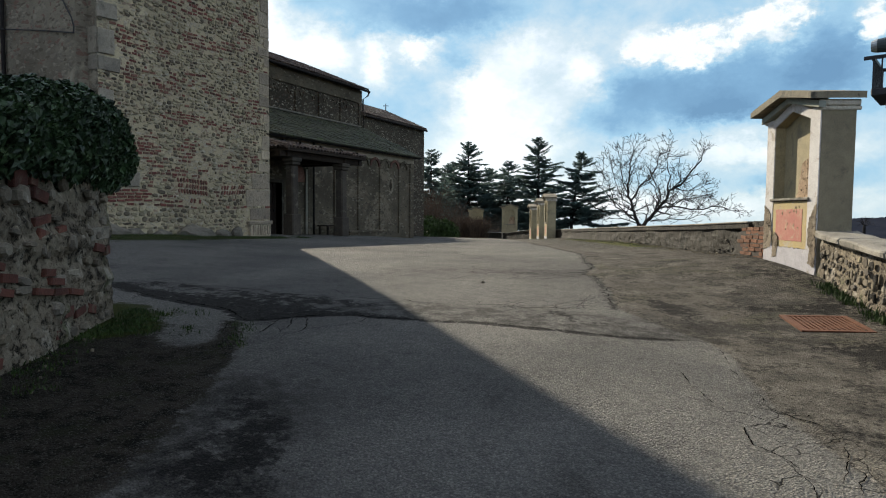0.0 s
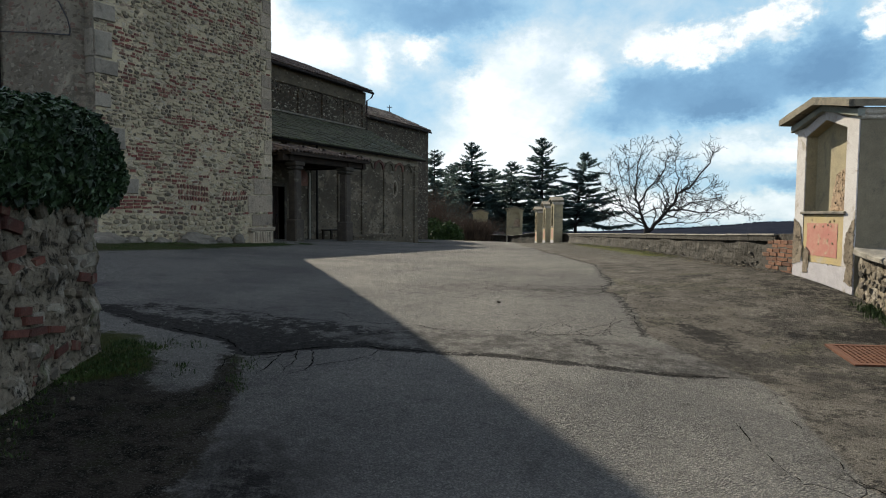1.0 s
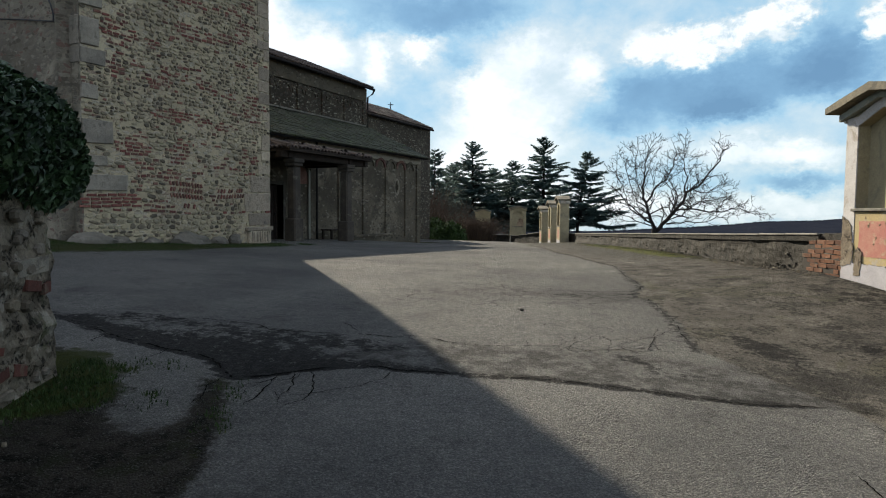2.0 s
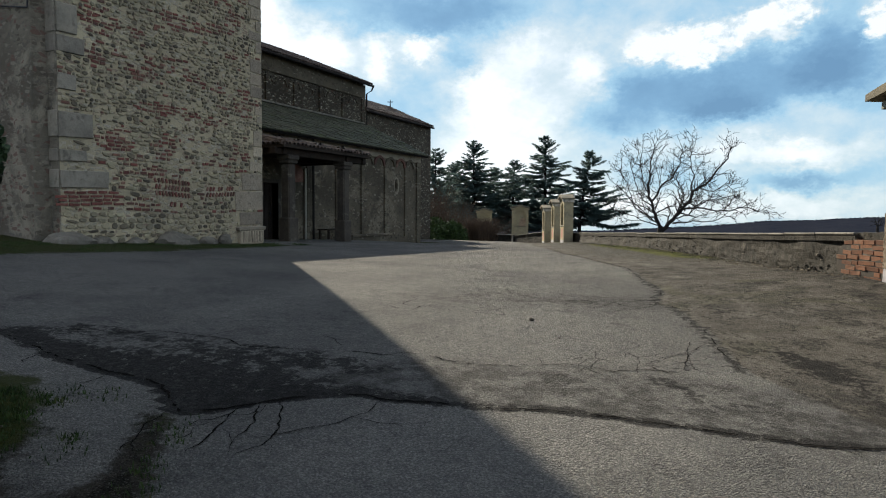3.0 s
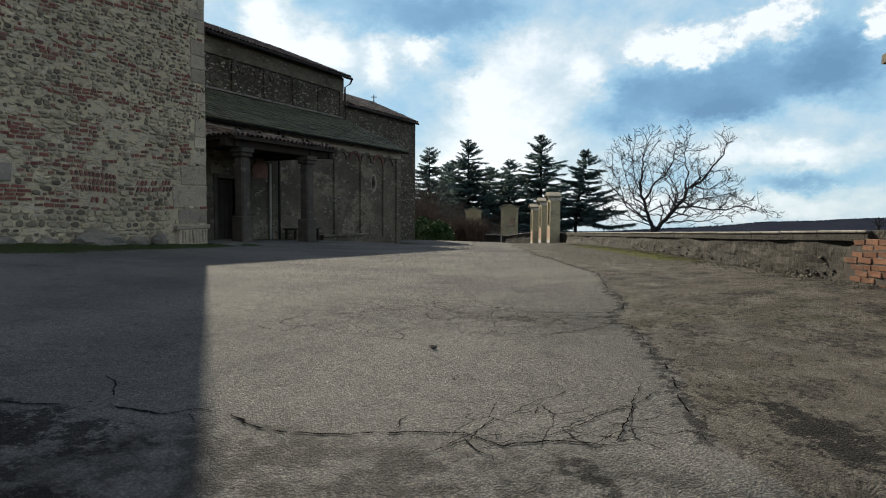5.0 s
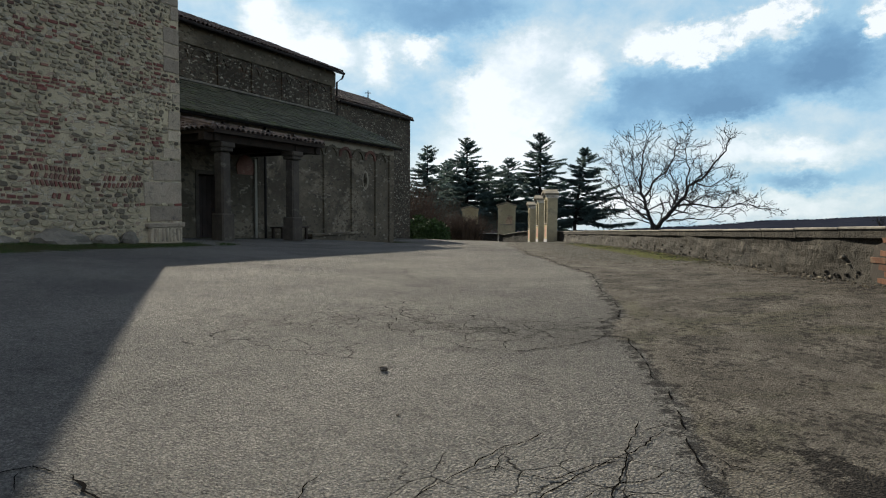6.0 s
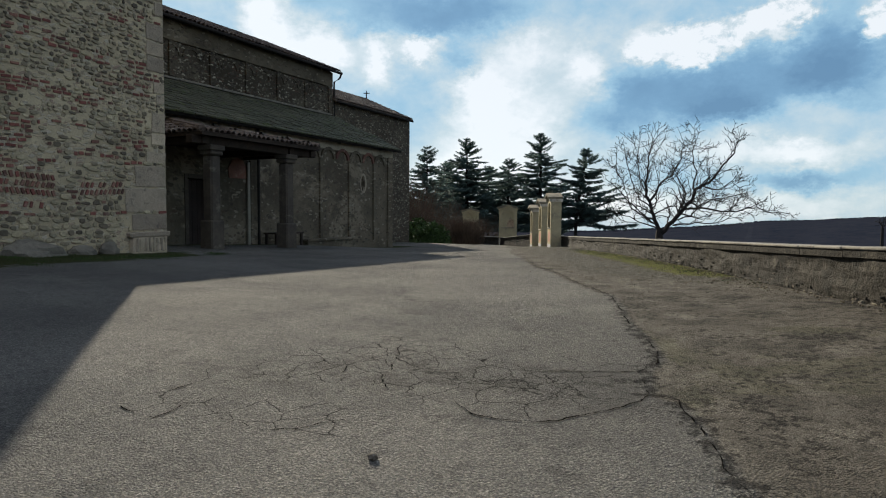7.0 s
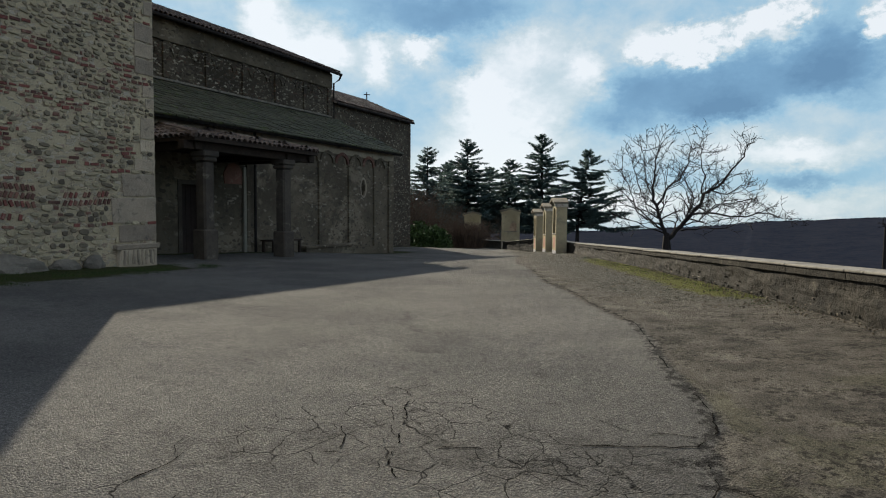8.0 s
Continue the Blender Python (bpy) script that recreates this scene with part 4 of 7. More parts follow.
# a carved old block under the corner
bm = boxes(((0.06, -0.1, 0.7), (0.98, 0.1, 1.1)), ((0.02, -0.1, 1.08), (1.06, 0.13, 1.2)), bevel=0.02)
for k in range(8):
    box(bm, (0.1 + k * 0.108, 0.08, 0.76), (0.155 + k * 0.108, 0.125, 1.07), 0.012)
roughen(bm, 0.03, 5.0, 1)
part("carved_block", bm, M_PALE, tower, "pale carved stone block, worn and fluted")
# boulders of the footing, half sunk in the grass
for k, (y, z, size) in enumerate(((9.98, 0.93, (0.62, 0.42, 0.26)), (10.75, 0.9, (0.28, 0.25, 0.16)), (11.6, 0.86, (0.3, 0.24, 0.14)), (12.75, 0.84, (0.74, 0.5, 0.27)), (13.7, 0.8, (0.3, 0.26, 0.18)), (14.3, 0.82, (0.26, 0.2, 0.2)))):
    bm = bmesh.new()
    bmesh.ops.create_icosphere(bm, subdivisions=3, radius=1.0)
    for v in bm.verts:
        d = v.co.normalized()
        v.co = d * (0.92 + 0.28 * noise.noise(d * 1.3 + Vector((k * 3.7, 0, 0))) + 0.07 * noise.noise(d * 5 + Vector((k, 0, 0))))
        v.co = Vector((v.co.x * size[0], v.co.y * size[1], v.co.z * size[2]))
    part("boulder", bm, M_BOULDER, tower, "rounded grey footing boulder").matrix_local = pose(TY1 - y, 0.05, z, 0, 4 * (k % 3 - 1), 7 * (k % 4))
for i, (za, zb) in enumerate(((2.1, 2.49), (2.66, 2.92), (3.17, 3.72), (4.92, 5.28), (5.32, 5.95))):
    part("stone_block", boxes(((TWIDE - 0.01, -0.75 + 0.1 * (i % 3), za), (TWIDE + 0.022, 0.0, zb)), bevel=0.012), M_QUOIN, tower)

# ---- house front beside the tower, in plaster ----
house = thing("house", (-14.5, 9.8, 0.0), "grey plastered old house wall joined to the tower", "house")
part("wall", boxes(((-12.0, -0.25, -0.5), (-0.25, 4.0, 9.5))), M_FLANK, house)
part("roof", prism(((-0.6, 9.5), (4.5, 9.5), (2.0, 11.0)), -12.2, "x", -0.1), M_TILE, house)
bm = bmesh.new()
tube(bm, [(-3.12, -0.33, 0.6), (-3.12, -0.33, 9.3)], [0.05, 0.05], 10)
for z in (2.0, 4.5, 7.0):
    box(bm, (-3.2, -0.34, z), (-3.04, -0.25, z + 0.04))
part("downpipe", bm, M_ZINC, house, "dark metal downpipe")
bm = bmesh.new()
tube(bm, [(-0.24, -0.3, 5.73), (-0.8, -0.3, 5.82), (-1.47, -0.3, 5.93), (-3.0, -0.39, 6.13), (-7.0, -0.3, 6.6)], [0.016] * 5, 5)
tube(bm, [(-0.24, -0.3, 5.73), (-0.21, -0.31, 5.86), (-0.3, -0.31, 6.1), (-0.6, -0.31, 6.52), (-1.1, -0.3, 6.9)], [0.016] * 5, 5)
part("cable", bm, M_IRON, house, "black cable run along the wall")


# ---- church ----
def holed(x, y0, y1, z0, z1, thick, holes, bm=None):
    """A wall in the plane x (outward +x), thick metres back, with square openings (y0, y1, z0, z1)."""
    bm = bm or bmesh.new()
    ys = sorted({y0, y1, *[h[0] for h in holes], *[h[1] for h in holes]})
    zs = sorted({z0, z1, *[h[2] for h in holes], *[h[3] for h in holes]})
    for a, b in zip(ys, ys[1:]):
        for c, d in zip(zs, zs[1:]):
            if not any(h[0] <= a and b <= h[1] and h[2] <= c and d <= h[3] for h in holes):
                box(bm, (x - thick, a, c), (x, b, d))
    bmesh.ops.remove_doubles(bm, verts=bm.verts, dist=0.001)
    return bm


church = thing("church", (0, 0, 0), "old rubble stone church with tiled roofs, aisle and choir", "church")
AX, NX = -18.5, -22.4
DOOR = (19.95, 20.98, -0.5, 2.75)
SLIT = (29.77, 30.07, 2.67, 3.37)
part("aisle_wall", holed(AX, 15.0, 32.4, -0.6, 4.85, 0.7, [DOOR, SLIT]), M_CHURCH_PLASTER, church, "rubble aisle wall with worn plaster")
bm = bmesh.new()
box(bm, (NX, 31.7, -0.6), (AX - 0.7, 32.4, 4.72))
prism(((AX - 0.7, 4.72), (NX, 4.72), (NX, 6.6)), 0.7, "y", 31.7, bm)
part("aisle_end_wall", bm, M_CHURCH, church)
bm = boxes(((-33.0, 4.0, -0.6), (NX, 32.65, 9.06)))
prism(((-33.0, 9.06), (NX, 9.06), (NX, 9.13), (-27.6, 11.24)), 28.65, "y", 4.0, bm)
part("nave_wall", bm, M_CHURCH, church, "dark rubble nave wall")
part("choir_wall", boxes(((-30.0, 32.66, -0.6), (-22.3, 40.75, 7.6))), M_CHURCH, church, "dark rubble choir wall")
# cornice bands under the eaves
part("nave_cornice", boxes(((NX, 15.0, 8.25), (NX + 0.1, 32.7, 9.03)), bevel=0.02), M_CHURCH_PLASTER, church)
part("aisle_cornice", boxes(((AX, 16.0, 4.36), (AX + 0.07, 32.45, 4.8)), bevel=0.02), M_BAND, church, "paler plaster band under the aisle eaves")


def roof_slab(a, b, c, d, thick):
    """A sloping slab between four corners (eave a to b, ridge c to d)."""
    bm = bmesh.new()
    top = [bm.verts.new(p) for p in (a, b, d, c)]
    low = [bm.verts.new((p[0], p[1], p[2] - thick)) for p in (a, b, d, c)]
    bm.faces.new(top)
    bm.faces.new(low[::-1])
    for i in range(4):
        j = (i + 1) % 4
        bm.faces.new((top[j], top[i], low[i], low[j]))
    bmesh.ops.recalc_face_normals(bm, faces=bm.faces)
    return bm


roof_nave = part("nave_roof", roof_slab((-22.0, 3.5, 9.08), (-22.0, 32.9, 9.08), (-27.6, 3.5, 11.38), (-27.6, 32.9, 11.38), 0.12), M_TILE, church, "brown tiled nave roof")
part("nave_roof_back", roof_slab((-27.6, 3.5, 11.38), (-27.6, 32.9, 11.38), (-33.2, 3.5, 9.0), (-33.2, 32.9, 9.0), 0.12), M_TILE, church)
roof_aisle = part("aisle_roof", roof_slab((-18.15, 16.0, 4.8), (-18.15, 32.6, 4.8), (-22.41, 16.0, 6.78), (-22.41, 32.6, 6.78), 0.1), M_SLATE, church, "mossy stone-slab aisle roof")
part("aisle_flashing", boxes(((-22.4, 16.0, 6.78), (-22.28, 32.6, 6.86))), M_COPING, church, "pale mortar flashing")
roof_choir = part("choir_roof", roof_slab((-22.1, 32.7, 7.62), (-22.1, 40.85, 7.62), (-25.8, 32.7, 9.24), (-25.8, 40.85, 9.24), 0.1), M_TILE, church, "brown tiled choir roof")
part("choir_roof_back", roof_slab((-25.8, 32.7, 9.24), (-25.8, 41.0, 9.24), (-30.2, 32.7, 7.5), (-30.2, 41.0, 7.5), 0.1), M_TILE, church)
part("choir_gable", prism(((-30.0, 7.5), (-22.3, 7.5), (-25.8, 9.14)), 0.5, "y", 40.25), M_CHURCH, church)
bm = bmesh.new()
tube(bm, [(-25.8, 41.0, 9.15), (-25.8, 41.0, 9.82)], [0.05, 0.03], 6)
tube(bm, [(-25.98, 40.9, 9.65), (-25.62, 41.1, 9.65)], [0.03, 0.03], 6)
part("roof_cross", bm, M_IRON, church, "small iron cross")


def half_round(length, r, thick, steps=5):
    """A half-round roof tile lying along x, its hollow downward."""
    v, f = [], []
    for x, s in ((0, 1.0), (length, 0.86)):
        for rr in (r * s, (r - thick) * s):
            for k in range(steps + 1):
                a = math.pi * k / steps
                v.append((x, rr * math.cos(a), rr * math.sin(a)))
    n = steps + 1
    for k in range(steps):
        f += [(k, k + 1, 2 * n + k + 1, 2 * n + k), (n + k + 1, n + k, 3 * n + k, 3 * n + k + 1), (k, n + k, n + k + 1, k + 1)]
    return v, f


TILE_V, TILE_F = half_round(0.45, 0.1, 0.018)
TILE_MESH = mesh_of("roof_tile", TILE_V, TILE_F, M_TILE)


def tile_rows(roof, eave_x, eave_z, dx, dz, y0, y1, rows, singles=300, pitch=0.21):
    """Half-round tiles in rows up the slope (dx, dz is the way up). The eave rows are single tiles."""
    rnd = random.Random(int(y0 * 7 + rows))
    up = math.degrees(math.atan2(dz, -dx))
    soup, made = Soup(), 0
    length = math.hypot(dx, dz)
    for r in range(rows):
        s = r * 0.36 - 0.06
        y = y0
        while y < y1:
            # local x runs up the slope, which goes to -x in the world
            m = Matrix.Translation((eave_x + dx / length * s, y + rnd.uniform(-0.015, 0.015), eave_z + dz / length * s + 0.02 + rnd.uniform(-0.008, 0.008))) @ pose(0, 0, 0, 0, 0, 180 + rnd.uniform(-2.5, 2.5)) @ pose(0, 0, 0, 0, -up + 3 + rnd.uniform(-1.5, 1.5), 0)
            if made < singles:
                ob = new("roof_tile", TILE_MESH)
                ob.parent = roof
                ob.matrix_local = m
                made += 1
            else:
                soup.add([m @ Vector(p) for p in TILE_V], TILE_F)
            y += pitch
    if soup.v:
        soup.make("tile_covering", M_TILE, roof)


def slab_rows(roof, eave_x, eave_z, dx, dz, y0, y1, rows, singles=300, up_step=0.3):
    """Flat overlapping stone slabs of uneven width."""
    rnd = random.Random(77)
    length = math.hypot(dx, dz)
    up = math.degrees(math.atan2(dz, -dx))
    soup, made = Soup(), 0
    bmv, bmf = piece_shape(4, 91, 1.0)
    mesh = mesh_of("roof_slab", bmv, bmf, M_SLATE)
    for r in range(rows):
        s = r * up_step
        y = y0 + rnd.uniform(-0.2, 0)
        while y < y1:
            w = rnd.uniform(0.22, 0.55)
            m = Matrix.Translation((eave_x + dx / length * s, y + w / 2, eave_z + dz / length * s + 0.025)) @ pose(0, 0, 0, 0, up - 4 + rnd.uniform(-1.5, 1.5), rnd.uniform(-3, 3)) @ pose(0, 0, 0, 90, 0, 0) @ pose(0, 0, 0, 0, 90, 0) @ Matrix.Diagonal((w * 0.97, rnd.uniform(0.025, 0.05), up_step * 1.45, 1))
            if made < singles:
                ob = new("roof_slab", mesh)
                ob.parent = roof
                ob.matrix_local = m
                made += 1
            else:
                soup.add([m @ Vector(p) for p in bmv], bmf)
            y += w
    soup.make("slab_covering", M_SLATE, roof)


# blind arcade of the aisle: thin pilasters and small arches
for y in (22.75, 24.75, 26.75, 28.8, 30.8):
    part("pilaster", boxes(((AX, y - 0.08, 0.35), (AX + 0.09, y + 0.08, 4.0)), bevel=0.012), M_CHURCH_PLASTER, church)
    # A dark strip draws the shade line along each pilaster.
    part("pilaster_joint", boxes(((AX, y + 0.085, 0.4), (AX + 0.012, y + 0.12, 3.98))), M_WOOD, church, "dark strip for the shade line beside the pilaster")
part("corner_pilaster", boxes(((AX, 32.0, -0.3), (AX + 0.09, 32.43, 4.4)), bevel=0.02), M_CHURCH_PLASTER, church)


def arch(y, z, r, wide, deep, mat, name, owner):
    bm = bmesh.new()
    n = 10
    ring = []
    for k in range(n + 1):
        a = math.pi * k / n
        ring.append([bm.verts.new((x, y + rr * math.cos(a), z + rr * math.sin(a))) for rr in (r, r + wide) for x in (AX, AX + deep)])
    for p, q in zip(ring, ring[1:]):
        for i, j in ((0, 1), (1, 3), (3, 2), (2, 0)):
            bm.faces.new((p[i], p[j], q[j], q[i]))
    bm.faces.new([ring[0][i] for i in (0, 1, 3, 2)])
    bm.faces.new([ring[-1][i] for i in (2, 3, 1, 0)])
    bmesh.ops.recalc_face_normals(bm, faces=bm.faces)
    return part(name, bm, mat, owner)


for y in (25.25, 26.25, 27.27, 28.28, 29.3, 30.3, 31.3):
    arch(y, 3.98, 0.36, 0.13, 0.08, M_BRICK if y in (28.28, 30.3) else M_CHURCH_PLASTER, "blind_arch", church)
for y in (29.3 - 0.5, 27.27 - 0.5):
    part("corbel", boxes(((AX, y - 0.09, 3.82), (AX + 0.1, y + 0.09, 3.99)), bevel=0.015), M_CHURCH_PLASTER, church)
# the same under the nave eaves
for k in range(16):
    y = 16.6 + k * 1.0
    bm = bmesh.new()
    ring = []
    for j in range(9):
        a = math.pi * j / 8
        ring.append([bm.verts.new((x, y + rr * math.cos(a), 7.75 + rr * math.sin(a))) for rr in (0.36, 0.48) for x in (NX, NX + 0.045)])
    for p, q in zip(ring, ring[1:]):
        for i, j in ((0, 1), (1, 3), (3, 2), (2, 0)):
            bm.faces.new((p[i], p[j], q[j], q[i]))
    bmesh.ops.recalc_face_normals(bm, faces=bm.faces)
    part("blind_arch", bm, M_CHURCH, church)
for y in (18.6, 20.6, 22.6, 24.6, 26.6, 28.6, 30.6, 32.5):
    part("pilaster", boxes(((NX, y - 0.14, 6.9), (NX + 0.09, y + 0.14, 8.25)), bevel=0.015), M_CHURCH, church)
# A near-black plate stands for the unlit depth of the slit.
part("slit_recess", boxes(((AX - 0.3, 29.65, 2.55), (AX - 0.22, 30.2, 3.45))), M_DOOR, church, "dark plate for the shade in the slit window")
bm = bmesh.new()
ring = []
for k in range(16):
    a = 2 * math.pi * k / 16
    ring.append([bm.verts.new((AX + 0.03 if i < 2 else AX - 0.06, 29.92 + (0.18, 0.26, 0.16, 0.1)[i] * math.cos(a), 3.02 + (0.38, 0.46, 0.35, 0.27)[i] * math.sin(a))) for i in (1, 0, 2)])
for k in range(16):
    p, q = ring[k], ring[(k + 1) % 16]
    bm.faces.new((p[0], p[1], q[1], q[0]))
    bm.faces.new((p[1], p[2], q[2], q[1]))
part("slit_surround", bm, M_BAND, church, "pale splayed window surround")
# side door in the porch
bm = boxes(((AX - 0.42, 19.95, -0.2), (AX - 0.34, 20.98, 2.75)))
for k in range(5):
    box(bm, (AX - 0.34, 19.97 + k * 0.205, 0.5), (AX - 0.32, 20.155 + k * 0.205, 2.73), 0.006)
door = part("side_door", bm, M_DOOR, church, "dark wooden side door, closed")
bm = bmesh.new()
box(bm, (AX - 0.32, 20.82, 1.5), (AX - 0.27, 20.87, 1.62), 0.005)
part("door_handle", bm, M_IRON, door)
bm = boxes(((AX - 0.3, 19.8, 0.3), (AX + 0.03, 19.95, 2.9)), ((AX - 0.3, 20.98, 0.3), (AX + 0.03, 21.13, 2.9)), ((AX - 0.3, 19.95, 2.75), (AX + 0.03, 20.98, 2.9)), bevel=0.01)
part("door_surround", bm, M_PILLAR, church, "worn stone door surround, darkened for the porch shade")
part("doorstep", boxes(((AX - 0.3, 19.7, 0.2), (AX + 0.4, 21.2, 0.52)), bevel=0.02), M_QUOIN, church)
# old niche and pipe in the porch wall
bm = bmesh.new()
prism(((21.7, 2.85), (22.5, 2.85), (22.55, 3.2), (22.35, 3.5), (22.1, 3.58), (21.85, 3.5), (21.65, 3.2)), 0.03, "x", AX, bm)
part("painted_lunette", bm, M_BRICK, church, "dark reddish painted lunette")
part("white_pilaster", boxes(((AX, 22.5, 0.4), (AX + 0.1, 22.64, 3.45)), bevel=0.015), M_PLASTER, church)
bm = bmesh.new()
tube(bm, [(AX + 0.16, 22.98, 0.35), (AX + 0.16, 22.98, 4.75)], [0.05, 0.05], 8)
part("downpipe", bm, M_ZINC, church, "dark rain pipe")
# gutters; the nave and choir ones are added, near-black for the dark eaves
bm = bmesh.new()
tube(bm, [(-18.1, 16.0, 4.72), (-18.1, 32.6, 4.72)], [0.07, 0.07], 8)
part("aisle_gutter", bm, M_ZINC, church, "dark gutter along the aisle eaves")
bm = bmesh.new()
tube(bm, [(-21.95, 4.0, 9.0), (-21.95, 33.0, 9.0)], [0.07, 0.07], 8)
tube(bm, [(-21.95, 32.95, 8.95), (-22.05, 32.95, 8.75), (-22.3, 32.8, 8.55), (-22.32, 32.8, 6.3), (-22.0, 33.2, 5.6)], [0.05] * 5, 8)
part("nave_gutter", bm, M_ZINC, church, "added near-black eave line, with bent downpipe")
bm = bmesh.new()
tube(bm, [(-22.08, 32.8, 7.52), (-22.08, 40.8, 7.52)], [0.06, 0.06], 8)
part("choir_gutter", bm, M_ZINC, church)
part("wall_bench", boxes(((AX, 25.4, 0.47), (AX + 0.45, 28.9, 0.58)), ((AX, 25.5, 0.1), (AX + 0.38, 28.8, 0.47)), bevel=0.02), M_CHURCH_PLASTER, church, "low stone bench along the wall")

# ---- porch ----
porch = thing("porch", (0, 0, 0), "timber and tile porch on two plastered pillars, shade in its colours", "porch")
for y in (18.27, 21.34):
    z = ground_z(-15.6, y)
    pillar = part("pillar", boxes(((-15.78, y - 0.18, z - 0.2), (-15.42, y + 0.18, 3.24)), bevel=0.05), M_PILLAR, porch, "weathered brown plastered square pillar, darkened for the porch shade")
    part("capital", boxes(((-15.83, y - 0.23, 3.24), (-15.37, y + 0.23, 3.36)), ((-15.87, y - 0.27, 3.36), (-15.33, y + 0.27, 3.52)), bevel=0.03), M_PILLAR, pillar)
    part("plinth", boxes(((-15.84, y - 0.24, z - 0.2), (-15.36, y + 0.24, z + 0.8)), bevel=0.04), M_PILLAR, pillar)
bm = boxes(((-15.72, 17.5, 3.52), (-15.48, 22.7, 3.74)), bevel=0.01)
part("front_beam", bm, M_WOOD, porch)
for y in (17.9, 21.4, 22.45):
    part("cross_beam", boxes(((-18.5, y - 0.09, 3.53), (-15.4, y + 0.09, 3.73)), bevel=0.01), M_WOOD, porch)
EAVE_X, EAVE_Z, PY0, PY1, TOP_Z = -15.2, 3.83, 17.6, 22.55, 4.46
bm = bmesh.new()
ring_low = [(-18.5, PY0, EAVE_Z), (EAVE_X, PY0, EAVE_Z), (EAVE_X, PY1, EAVE_Z), (-18.5, PY1, EAVE_Z)]
vl = [bm.verts.new((x, y, z - 0.1)) for x, y, z in ring_low]
vt = [bm.verts.new(p) for p in ring_low]
r0, r1 = bm.verts.new((-18.5, PY0 + 1.6, TOP_Z)), bm.verts.new((-18.5, PY1 - 1.6, TOP_Z))
bm.faces.new(vl[::-1])
for i in range(3):
    bm.faces.new((vl[i], vl[i + 1], vt[i + 1], vt[i]))
bm.faces.new((vt[0], vt[1], r0))
bm.faces.new((vt[1], vt[2], r1, r0))
bm.faces.new((vt[2], vt[3], r1))
bmesh.ops.recalc_face_normals(bm, faces=bm.faces)
roof_porch = part("porch_roof", bm, M_WOOD, porch, "hipped tiled porch roof, boards beneath darkened for shade")
PORCH_UP = (TOP_Z - EAVE_Z) / 3.3
rnd = random.Random(4)
for r in range(9):
    up_by = r * 0.36 - 0.05
    y = PY0 + 0.06 + max(0.0, up_by) * 1.6 / 3.3
    while y < PY1 - 0.04 - max(0.0, up_by) * 1.6 / 3.3:
        ob = new("roof_tile", TILE_MESH)
        ob.parent = roof_porch
        ob.matrix_local = Matrix.Translation((EAVE_X - up_by, y + rnd.uniform(-0.02, 0.02), EAVE_Z + PORCH_UP * up_by + 0.012 + rnd.uniform(-0.01, 0.012))) @ pose(0, 0, 0, 0, 0, 180 + rnd.uniform(-4, 4)) @ pose(0, 0, 0, 0, -math.degrees(math.atan(PORCH_UP)) + 2.5 + rnd.uniform(-2, 2), 0)
        y += 0.2
soup = Soup()
SIDE_UP = (TOP_Z - EAVE_Z) / 1.6
for side, yy in ((-1, PY0), (1, PY1)):
    for k in range(16):
        for r in range(5):
            x, in_by = -18.4 + k * 0.2, r * 0.36 - 0.05
            if x < EAVE_X - 0.1 - max(0.0, in_by) * 3.3 / 1.6:
                m = Matrix.Translation((x, yy - side * in_by, EAVE_Z + 0.012 + SIDE_UP * in_by + rnd.uniform(-0.008, 0.008))) @ pose(0, 0, 0, 0, 0, -90 * side + rnd.uniform(-3, 3)) @ pose(0, 0, 0, 0, -math.degrees(math.atan(SIDE_UP)) + 2.5, 0)
                soup.add([m @ Vector(p) for p in TILE_V], TILE_F)
soup.make("hip_covering", M_TILE, roof_porch)
for y0, y1 in ((PY0, PY0 + 1.6), (PY1, PY1 - 1.6)):
    bm = bmesh.new()
    tube(bm, [(EAVE_X, y0, EAVE_Z + 0.06), (-18.5, y1, TOP_Z + 0.06)], [0.1, 0.1], 7)
    part("hip_ridge", bm, M_TILE, roof_porch)
table = thing("bench", (-17.9, 23.9, ground_z(-17.9, 23.9)), "low dark wooden bench standing against the porch wall", "bench")
part("seat", boxes(((-0.35, -0.8, 0.42), (0.25, 0.8, 0.48)), bevel=0.008), M_WOOD, table)
for x in (-0.28, 0.18):
    for y in (-0.7, 0.7):
        part("leg", boxes(((x - 0.04, y - 0.04, -0.05), (x + 0.04, y + 0.04, 0.42))), M_WOOD, table)


